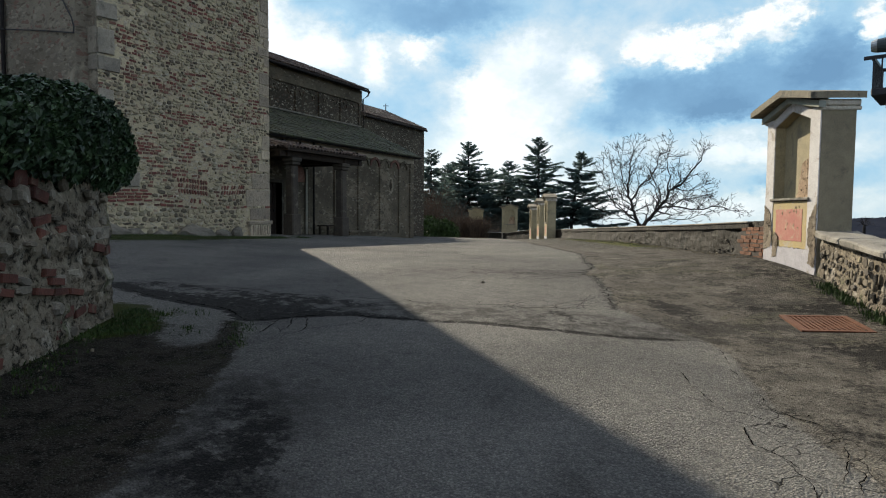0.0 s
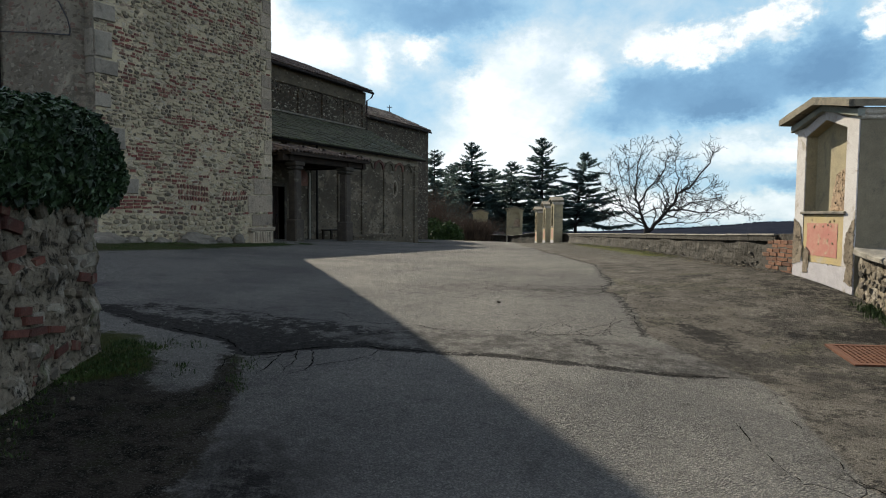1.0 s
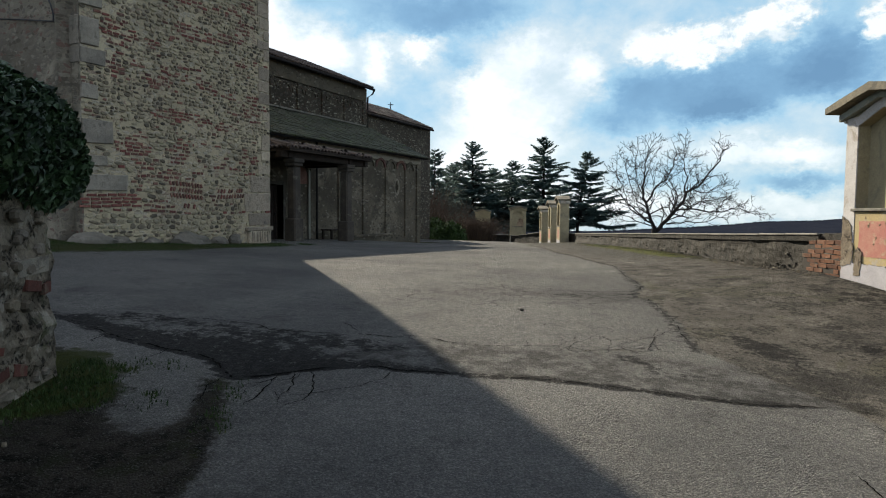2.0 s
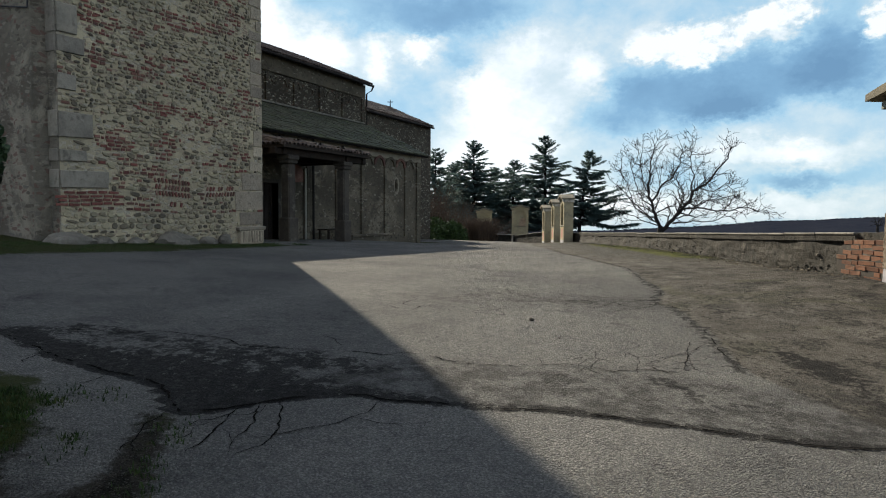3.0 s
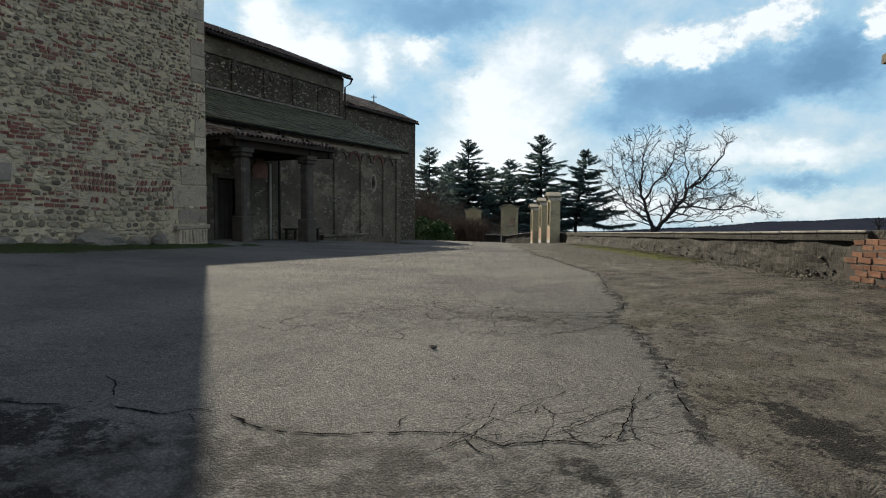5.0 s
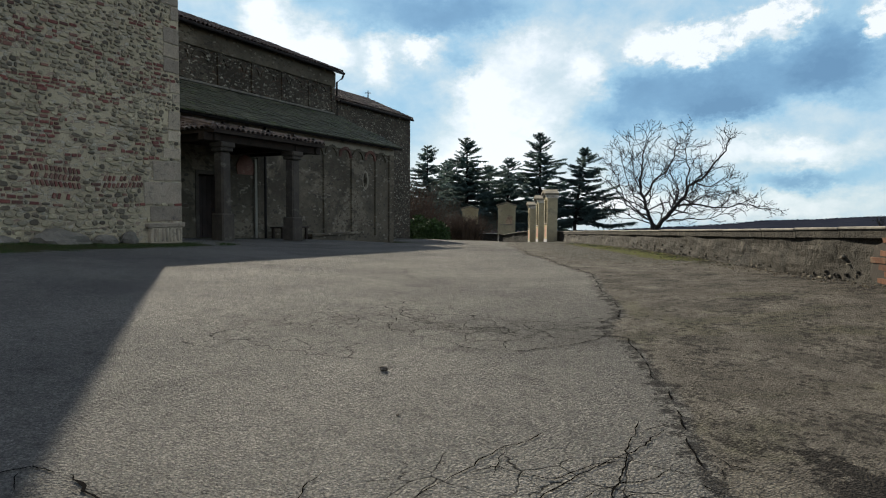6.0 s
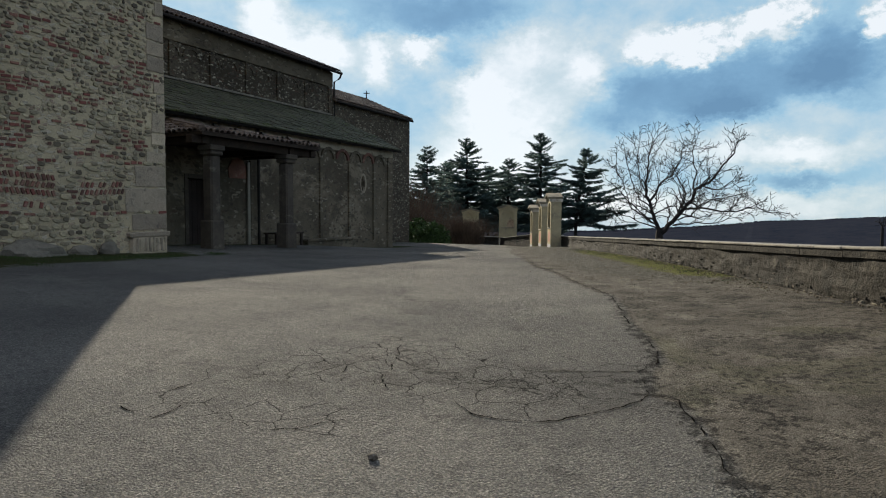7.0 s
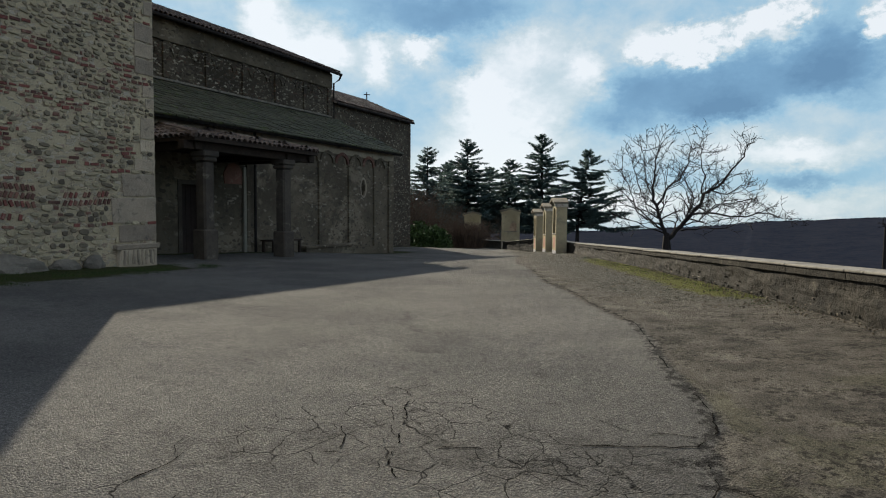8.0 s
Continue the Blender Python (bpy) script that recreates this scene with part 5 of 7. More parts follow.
# ---- parapet walls ----
def wall_sheet(pts, z_low, z_top, thick, rough_by=0.045, step=0.09, seed=0.0, back=0.0, rows_up=8):
    """A rough wall along a broken line of points (its inner face on the line, thick to the right of the way)."""
    bm = bmesh.new()
    samples = []
    for (ax, ay), (bx, by) in zip(pts, pts[1:]):
        n = max(2, int(math.hypot(bx - ax, by - ay) / step))
        for k in range(n):
            samples.append((ax + (bx - ax) * k / n, ay + (by - ay) * k / n, by - ay, ax - bx))
    samples.append((*pts[-1], *samples[-1][2:]))
    rings = []
    for x, y, nx_, ny_ in samples:
        d = math.hypot(nx_, ny_)
        nx_, ny_ = nx_ / d, ny_ / d
        lo, hi = z_low(x, y), z_top(x, y)
        ring = []
        for k in range(rows_up + 1):
            z = lo + (hi - lo) * k / rows_up
            e = noise.noise(Vector((x * 1.3, y * 1.3, z * 5.0 + seed))) * rough_by + noise.noise(Vector((x * 3.2, y * 3.2, z * 11.0 + seed))) * rough_by * 0.5 + noise.noise(Vector((x * 9, y * 9, z * 25.0 + seed))) * rough_by * 0.3 - 0.06 * (1 - k / rows_up) ** 2 + back
            ring.append(bm.verts.new((x + nx_ * e, y + ny_ * e, z)))
        ring.append(bm.verts.new((x + nx_ * thick, y + ny_ * thick, hi)))
        ring.append(bm.verts.new((x + nx_ * thick, y + ny_ * thick, lo - 1.5)))
        rings.append(ring)
    for p, q in zip(rings, rings[1:]):
        for i in range(len(p) - 1):
            bm.faces.new((p[i], q[i], q[i + 1], p[i + 1]))
    bm.faces.new(rings[0])
    bm.faces.new(rings[-1][::-1])
    bmesh.ops.recalc_face_normals(bm, faces=bm.faces)
    return bm


def north_top(x, y):
    return 1.36 - 0.035 * (y - 13.3) if y < 36 else 0.565 - 0.6 * min(1.0, max(0.0, (y - 41.0) / 5.5))


N_PTS = [(float(wall_x(y)), y) for y in (11.6, 12.35, 20.0, 28.0, 35.0, 41.5)] + [(-18.6, 47.2), (-23.0, 49.4), (-30.0, 51.0)]
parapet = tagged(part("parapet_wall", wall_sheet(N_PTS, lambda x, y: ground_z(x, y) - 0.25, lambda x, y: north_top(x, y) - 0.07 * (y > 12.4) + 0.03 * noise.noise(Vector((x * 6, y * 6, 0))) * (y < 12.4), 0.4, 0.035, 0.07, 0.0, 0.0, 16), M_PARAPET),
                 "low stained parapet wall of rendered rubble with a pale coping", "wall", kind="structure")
rnd = random.Random(8)
for i, ((ax, ay), (bx, by)) in enumerate(zip(N_PTS[1:], N_PTS[2:])):
    length = math.hypot(bx - ax, by - ay)
    s = 0.0
    while s < length - 0.05:
        w = min(rnd.uniform(0.9, 1.4), length - s)
        t0, t1 = s / length, (s + w - 0.012) / length
        x0, y0, x1, y1 = ax + (bx - ax) * t0, ay + (by - ay) * t0, ax + (bx - ax) * t1, ay + (by - ay) * t1
        z0, z1 = north_top(x0, y0), north_top(x1, y1)
        yaw = math.degrees(math.atan2(by - ay, bx - ax))
        pitch = -math.degrees(math.atan2(z1 - z0, w))
        # Front band wall-dark, slab pale: the sunlit top is put into the colours.
        bm = boxes(((0, -0.46, -0.035), (w - 0.012, 0.05, 0.0)), bevel=0.01)
        ob = part("coping_slab", bm, M_COPING, parapet)
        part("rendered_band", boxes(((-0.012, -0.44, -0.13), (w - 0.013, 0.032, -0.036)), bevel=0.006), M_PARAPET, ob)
        ob.matrix_local = pose(x0, y0, z0 + rnd.uniform(-0.006, 0.006), 0, pitch, yaw)
        s += w
# exposed bricks near the shrine
holder = thing("brick_patch", (float(wall_x(11.5)) - 0.0, 11.5, 0.0), "exposed red bricks in the broken parapet render", "bricks", turn=114.7)
rows = []
part("mortar_bed", prism(((0.05, 0.7), (1.22, 0.7), (1.34, 0.9), (1.28, 1.18), (1.0, 1.27), (0.15, 1.25)), 0.054, "y", -0.01), M_PILLAR, holder)
for k in range(8):
    x = 0.04 + rnd.uniform(0, 0.1)
    while x < 1.2 - 0.05 * abs(3 - k) - rnd.uniform(0, 0.12):
        w = rnd.choice((0.12, 0.2, 0.23, 0.25, 0.27)) * rnd.uniform(0.92, 1.05)
        if rnd.random() > 0.1:
            rows.append(("orange", x + w / 2, 0.76 + k * 0.072 + 0.014 * math.sin(x * 4) + rnd.uniform(-0.006, 0.006), w, rnd.uniform(0.054, 0.066), rnd.uniform(0.045, 0.058), rnd.uniform(-3, 3)))
        x += w + rnd.uniform(0.002, 0.009)
lay(holder, rows)
foot = thing("rubble_footing", (float(wall_x(12.9)), 12.9, 0.0), "rough stones showing along the foot of the parapet", "stones", turn=114.7)
rows = []
for k in range(240):
    x = rnd.uniform(0, 9.5)
    wx, wy = float(wall_x(12.9)) - 0.418 * x, 12.9 + 0.908 * x
    z = ground_z(wx, wy) + abs(rnd.gauss(0, 0.08)) - 0.03
    if z < north_top(wx, wy) - 0.16:
        rows.append((rnd.choice(("foot", "foot", "foot", "ruin")), x, z, rnd.uniform(0.025, 0.09), rnd.uniform(0.02, 0.05), rnd.uniform(0.02, 0.045), rnd.uniform(-20, 20)))
rows.sort(key=lambda r: r[1])
lay(foot, rows)

S_PTS = [(float(wall_x(y)), y) for y in (-3.0, 0.0, 4.0, 8.0, 10.15)]
south = tagged(part("rubble_wall", wall_sheet([(x + 0.03, y) for x, y in S_PTS], lambda x, y: ground_z(x, y) - 0.2, lambda x, y: 1.2 - 0.07 * (10.2 - y), 0.42, 0.03), M_RUIN_BED),
               "low rubble stone wall with a flat lichened coping", "wall", kind="structure")
stone_face = thing("rubble_facing", (float(wall_x(5.0)) - 0.01, 5.0, 0.0), "rounded field stones bedded in the low wall", "stones", turn=102.4)
rnd = random.Random(21)


def loose_kind(x, z, rnd):
    r = rnd.random()
    return ("ruin" if r < 0.5 else "cobble" if r < 0.8 else "foot" if r < 0.95 else "stone"), (0.03, 0.17), 0.3


rows = [(k, x, z + ground_z(float(wall_x(5.0 + x * 0.977)), 5.0 + x * 0.977) - 0.3, w, h * rnd.uniform(0.6, 1.2), d * 0.55, t) for k, x, z, w, h, d, t in courses(rnd, 5.2, 0.2, 1.1, loose_kind, (0.06, 0.13))]
rows = [r for r in rows if r[2] < 1.2 - 0.07 * (5.2 - r[1] * 0.977) - 0.1]
rows.sort(key=lambda r: -r[1])
lay(stone_face, rows)
for y in (9.2, 7.9, 6.6, 5.2, 3.9, 2.5, 1.1):
    bm = boxes(((0, -0.47, 0.0), (1.28 if y < 9 else 0.93, 0.07, 0.1)), bevel=0.02)
    roughen(bm, 0.03, 6.0, 3)
    ob = part("coping_slab", bm, M_COPING, south)
    ob.matrix_local = pose(float(wall_x(y)), y, 1.2 - 0.07 * (10.2 - y), 0, -4.0, 102.4)


# ---- ruined wall with ivy ----
LW = (-5.24, 3.66)
LD = Vector((0.57, -0.8216))


def left_low(x, y):
    return ground_z(x, y) - 0.25


def left_top(x, y):
    s = (Vector((x, y)) - Vector(LW)).dot(LD)
    return 1.72 + 0.05 * math.sin(s * 5) + 0.04 * math.sin(s * 11 + 1)


ruin = thing("old_wall", (LW[0], LW[1], 0.0), "ruined rubble and brick wall with crumbling plaster", "wall", turn=-55.25)
bm = wall_sheet([LW, tuple(Vector(LW) + LD * 7.0)], left_low, left_top, 0.5, 0.055, 0.04, 4.0, 0.012, 34)
m = ruin.matrix_world.inverted()
for v in bm.verts:
    v.co = m @ v.co
part("wall_core", bm, M_RUIN_BED, ruin)


RUIN_BRICKS = ((0.35, 1.05, 0.42, 0.62), (0.95, 1.2, 1.28, 1.42), (1.05, 1.45, 1.5, 1.7), (0.0, 0.2, 1.0, 1.1))


def ruin_kind(x, z, rnd):
    r = rnd.random()
    hollow = noise.noise(Vector((x * 1.4, z * 2.2, 8.0)))
    if any(a < x < b and c < z < d for a, b, c, d in RUIN_BRICKS) or (x > 2.0 and hollow > 0.25):
        return ("dull" if r < 0.9 else "ruin"), (0.11, 0.24), 0.1
    return ("ruin" if r < 0.5 else "cobble" if r < 0.74 else "dim" if r < 0.92 else "dull"), (0.045, 0.16), 0.8


rnd = random.Random(12)
rows = [(k, x, z + (rnd.uniform(-0.05, 0.05) if k != "dull" else 0.0), w, h * (1.05 if k == "dull" else rnd.uniform(0.7, 1.3)), (d * 0.5 + 0.012) if k == "dull" else d * 0.7 + 0.012, t) for k, x, z, w, h, d, t in courses(rnd, 6.5, 0.3, 1.68, ruin_kind, (0.07, 0.13), 0.022)]
rows = [r for r in rows if r[2] > ground_z(LW[0] + LD[0] * r[1], LW[1] + LD[1] * r[1]) - 0.05]
# a strip of sloping brick courses
rows = [r for r in rows if not (0.6 < r[1] < 1.85 and -0.08 < r[2] - 0.84 - 0.14 * (r[1] - 0.65) < 0.24)]
for k in range(3):
    x = 0.64 + 0.07 * (k % 2)
    while x < 1.75:
        w = rnd.uniform(0.15, 0.25)
        if rnd.random() < 0.8:
            rows.insert(0, ("dull" if rnd.random() < 0.85 else "dim", x + w / 2, 0.85 + 0.14 * (x - 0.65) + 0.076 * k + rnd.uniform(-0.014, 0.014), w, rnd.uniform(0.05, 0.066), rnd.uniform(0.022, 0.042), -8 + rnd.uniform(-6, 6)))
        x += w + 0.015
# pale rounded cobbles and a dressed block that stand out
rows = [("dim", 0.81, 1.25, 0.1, 0.14, 0.06, 8), ("dim", 1.07, 0.77, 0.12, 0.11, 0.06, -30), ("dim", 1.54, 1.6, 0.13, 0.15, 0.07, 5), ("dim", 1.75, 1.25, 0.12, 0.1, 0.06, 0), ("block", 0.24, 1.3, 0.4, 0.11, 0.02, 2), ("block", 1.0, 0.98, 0.16, 0.075, 0.03, -3)] + rows
lay(ruin, rows)


def leaf_card(size, rnd):
    """One ivy leaf: five points, folded along its rib."""
    f = rnd.uniform(0.1, 0.35)
    v = [(0, 0, 0), (0.42, 0.18, f * 0.5), (0.3, 0.5, f * 0.6), (0, 1.0, 0), (-0.3, 0.5, f * 0.6), (-0.42, 0.18, f * 0.5), (0, 0.45, -0.06)]
    v = [Vector(p) * size for p in v]
    return v, [(0, 1, 6), (1, 2, 6), (2, 3, 6), (3, 4, 6), (4, 5, 6), (5, 0, 6)]


def ivy_top(s):
    return float(np.interp(s, (-0.42, -0.1, 0.3, 0.7, 1.24, 1.9, 4.6), (2.3, 2.48, 2.54, 2.49, 2.4, 2.28, 2.2)))


def ivy_mass(owner):
    rnd = random.Random(31)
    soup = Soup()
    n = 0
    while n < 19000:
        s, h = rnd.uniform(-0.42, 4.6), rnd.uniform(1.5, 2.7)
        high = ivy_top(s) + 0.07 * noise.noise(Vector((s * 2.0, 9.0, 0.0))) + 0.06 * noise.noise(Vector((s * 9.0, 5.0, 0.0)))
        low = 1.73 + 0.08 * noise.noise(Vector((s * 3.0, 2.0, 0.0))) + 0.05 * noise.noise(Vector((s * 11.0, 2.0, 0.0))) - 0.09 * math.exp(-((s - 0.05) / 0.2) ** 2)
        bulge = 0.25 + 0.1 * noise.noise(Vector((s * 2.5, h * 2.5, 1.0)))
        u = (2 * h - high - low) / (high - low)
        if abs(u) > 1.05:
            continue
        across = math.sqrt(max(0.0, 1 - min(1.0, abs(u)) ** 3.5))
        d = rnd.choice((1, 1, 1, 1, -1)) * rnd.uniform(0.8, 1.06) * bulge * across - 0.1
        end = 1.0
        if s < 0.0:
            end = 1 - (s / 0.42) ** 4
            if rnd.random() > end or abs(u) > math.sqrt(max(end, 0)):
                continue
        v, f = leaf_card(rnd.uniform(0.032, 0.078), rnd)
        m = Matrix.Translation((s, d * (end if s < 0 else 1) , h)) @ pose(0, 0, 0, rnd.uniform(-50, 40) + 180, rnd.uniform(-40, 40), rnd.uniform(-70, 70) + (180 if d < -0.1 else 0)) @ pose(0, 0, 0, rnd.uniform(10, 75), 0, 0)
        soup.add([m @ p for p in v], f)
        n += 1
    return soup.make("ivy_leaves", M_IVY, owner, "glossy dark green ivy leaves")


ivy = thing("ivy", (LW[0], LW[1], 0.0), "dense dark ivy hanging over the top of the ruined wall", "ivy", turn=-55.25)
ivy_mass(ivy)
# A near-black sheet inside the leaves stands for the shade between them.
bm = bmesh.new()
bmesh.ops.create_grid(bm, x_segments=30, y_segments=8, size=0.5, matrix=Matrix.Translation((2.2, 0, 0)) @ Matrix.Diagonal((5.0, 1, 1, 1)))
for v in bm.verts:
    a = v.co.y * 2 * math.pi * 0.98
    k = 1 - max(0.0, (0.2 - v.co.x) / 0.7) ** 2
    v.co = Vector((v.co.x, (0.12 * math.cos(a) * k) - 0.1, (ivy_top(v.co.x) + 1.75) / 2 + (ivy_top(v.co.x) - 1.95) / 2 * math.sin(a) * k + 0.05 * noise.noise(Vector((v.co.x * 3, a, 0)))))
part("ivy_stems", bm, mottled("ivy_inner_shade", (0.01, 0.013, 0.007), (0.006, 0.008, 0.005), bump=0.3), ivy, "near-black sheet for the shade inside the ivy")


# ---- wayside shrines ----
def ragged(outline, amount, seed, depth, start):
    """A thin slab in the x-z plane with a torn outline."""
    pts = []
    for (ax, az_), (bx, bz) in zip(outline, (*outline[1:], outline[0])):
        n = max(2, int(math.hypot(bx - ax, bz - az_) / 0.025)) if amount else 1
        for k in range(n):
            x, z = ax + (bx - ax) * k / n, az_ + (bz - az_) * k / n
            e = 0.0 if k == 0 else amount
            pts.append((x + e * noise.noise(Vector((x * 17, z * 17, seed))) + e * 0.6 * noise.noise(Vector((x * 45, z * 45, seed + 3))),
                        z + e * noise.noise(Vector((x * 17, z * 17, seed + 9))) + e * 0.6 * noise.noise(Vector((x * 45, z * 45, seed + 5)))))
    return prism(pts, depth, "y", start)


def shrine(at, turn, w=1.6, d=0.46, arched=True, worn=True, over=0.22):
    """A small roadside shrine; its front looks along local -y, its origin is the middle of the front at the ground."""
    top = 2.33
    s = thing("wayside_shrine", at, "cream wayside shrine, flaking paint, empty niche and gabled slab roof" if worn else "weathered cream wayside shrine with an empty arched niche", "shrine", "wayside shrines", turn=turn)
    h = w / 2
    nl, nz0, nz1, na = h * 0.67, 1.05, 2.18, 2.36
    bm = bmesh.new()
    box(bm, (-h, 0.0, -0.5), (-nl, d, top - 0.0))
    box(bm, (nl, 0.0, -0.5), (h, d, top - 0.0))
    box(bm, (-nl, 0.0, -0.5), (nl, d, nz0))
    box(bm, (-nl, 0.15, nz0), (nl, d, top))
    if arched:
        ring = [(nl * math.cos(math.pi * k / 8), nz1 - 0.22 + nl * 0.66 * math.sin(math.pi * k / 8)) for k in range(9)]
    else:
        ring = [(nl, nz1), (0, na), (-nl, nz1)]
    prism([(nl, top), *ring, (-nl, top)] if arched else [(nl, top), *ring, (-nl, top), (0, top + 0.2)], d - 0.16, "y", 0.0, bm)
    prism(((-h, top), (h, top), (0, top + 0.22)), d - 0.16 if arched else 0.1, "y", 0.0 if arched else d - 0.1, bm)
    if not arched:
        for sx in (-1, 1):
            prism(((sx * h, top), (sx * nl, top), (0, top + 0.2), (0, top + 0.22)), d - 0.1, "y", 0.0, bm)
    bmesh.ops.remove_doubles(bm, verts=bm.verts, dist=0.0005)
    body = part("body", bm, M_CREAM, s)
    # white surround, proud of the front
    bm = bmesh.new()
    for sx in (-1, 1):
        box(bm, (min(sx * nl, sx * (h - 0.0)), -0.02, 0.12 if worn else 0.3), (max(sx * nl, sx * (h - 0.0)), 0.0 - 0.003, top - 0.02))
    prism([(nl, top - 0.02), *ring, (-nl, top - 0.02)] if arched else [(nl, top - 0.02), *ring, (-nl, top - 0.02), (0, top + 0.18)], 0.017, "y", -0.02, bm)
    part("surround", bm, M_LIMEWASH if not arched else M_CREAM, s, "worn plaster surround")
    part("sill", boxes(((-nl - 0.05, -0.05, nz0 - 0.04), (nl + 0.05, 0.1, nz0)), bevel=0.008), M_COPING, s, "thin stone sill")
    bm = ragged(((-nl, 0.3), (nl, 0.3), (nl, nz0 - 0.05), (-nl, nz0 - 0.05)), 0.02 if worn else 0.0, 3, 0.009, -0.012)
    part("ochre_panel", bm, M_OCHRE if worn else M_CREAM, s, "flaking ochre painted panel")
    bm = ragged(((-nl + 0.12, 0.4), (nl - 0.14, 0.4), (nl - 0.14, nz0 - 0.17), (-nl + 0.12, nz0 - 0.17)), 0.012 if worn else 0.0, 5, 0.004, -0.016)
    part("red_panel", bm, M_RED if worn else M_CREAM, s, "faded red painted panel")
    bm = ragged(((-h - 0.004, -0.4), (h + 0.004, -0.4), (h + 0.004, 0.29), (-h - 0.004, 0.3)), 0.02, 9, 0.02, -0.024)
    part("plinth", bm, M_LILAC if worn else M_WHITE, s, "pale limewashed plinth, chipped at the corner")
    for sx in (-1, 1):
        part("side_render", boxes(((min(sx * h, sx * (h + 0.006)), 0.0, -0.4), (max(sx * h, sx * (h + 0.006)), d - 0.004, top - 0.085))), M_CREAM if arched else M_SIDE, s, "rendered side wall")
    # fallen plaster shows a paler panel inside the niche
    bm = ragged(((-0.12, nz0 + 0.01), (nl - 0.005, nz0 + 0.01), (nl - 0.005, 1.62), (0.25, 1.66), (0.02, 1.58)), 0.015, 12, 0.006, 0.143)
    part("niche_patch", bm, M_PINK, s, "bare pinkish plaster at the back of the niche")
    if not arched:
        chips = random.Random(41)
        for k in range(34):
            in_niche = k < 18
            x, z = (chips.uniform(-0.06, nl - 0.05), chips.uniform(nz0 + 0.08, 1.6)) if in_niche else (chips.uniform(-nl + 0.1, nl - 0.1), chips.uniform(0.55, nz0 - 0.12))
            r = chips.uniform(0.006, 0.016) if in_niche else chips.uniform(0.008, 0.026)
            ring_ = [(x + r * chips.uniform(0.6, 1.2) * math.cos(math.pi * q / 3.5), z + r * chips.uniform(0.6, 1.2) * math.sin(math.pi * q / 3.5)) for q in range(7)]
            part("chip", prism(ring_, 0.004, "y", 0.139 if in_niche else -0.019), M_PINK if not in_niche else M_FLAKED if k % 3 else M_CRACK, s)
        # plaster fallen from the lower corners
        part("bare_patch", ragged(((nl + 0.07, 0.1), (h + 0.002, 0.05), (h + 0.002, 0.95), (nl + 0.17, 0.86), (nl + 0.08, 0.72), (nl + 0.05, 0.45), (nl + 0.12, 0.3)), 0.035, 21, 0.008, -0.03), M_FLAKED, s, "brown mortar where the plaster fell")
        part("bare_patch", ragged(((-h - 0.002, 0.22), (-nl - 0.02, 0.28), (-nl + 0.02, 0.5), (-nl - 0.02, 0.62), (-nl - 0.05, 0.82), (-h - 0.002, 0.95)), 0.035, 22, 0.008, -0.03), M_FLAKED, s)
        part("bare_patch", ragged(((-nl + 0.05, 0.12), (-nl + 0.2, 0.14), (-nl + 0.22, 0.45), (-nl + 0.12, 0.52), (-nl + 0.06, 0.4)), 0.03, 23, 0.006, -0.03), M_FLAKED, s)
    # cornice: sides and along the gable
    for sx in (-1, 1):
        part("cornice", boxes(((min(sx * h, sx * (h + 0.03)), -0.06, top - 0.08), (max(sx * h, sx * (h + 0.03)), d + 0.06, top - 0.02)),
                              ((min(sx * h, sx * (h + 0.045)), -0.06, top - 0.02), (max(sx * h, sx * (h + 0.045)), d + 0.04, top + 0.07)), bevel=0.015), M_WHITE if worn else M_CREAM, s)
        o, i = h + 0.08, 0.0
        bm = prism(((sx * o, top - 0.05), (sx * o, top + 0.04), (0, top + 0.24), (0, top + 0.15)), 0.09, "y", -0.09)
        part("raking_cornice", bm, M_MOULD if worn else M_CREAM, s, "faded grey-green raking moulding")
        o = h + (over if sx < 0 else over * 0.5)
        bm = prism(((sx * o, top + 0.07), (sx * o, top + 0.16), (0, top + 0.35), (0, top + 0.24)), d + over * 1.3, "y", -over)
        roughen(bm, 0.01, 6.0, 2)
        part("roof_slab", bm, M_ROOF_SLAB, s, "thick lichened roof slab")
    return s


shrine((0.406, 10.93, 0.72), -66.55, arched=False, worn=True)
for x, y in ((-10.72, 33.9), (-12.32, 37.4), (-14.12, 41.2)):
    shrine((x, y, ground_z(x, y) - 0.15), -65.3, w=1.22, d=0.46, worn=True, over=0.16)
for x, y, turn in ((-17.95, 47.2, 20.0), (-22.1, 49.9, 24.0)):
    shrine((x, y, ground_z(x, y) + (0.2 if y < 48 else 0.5)), turn, w=1.25, worn=False, over=0.14)

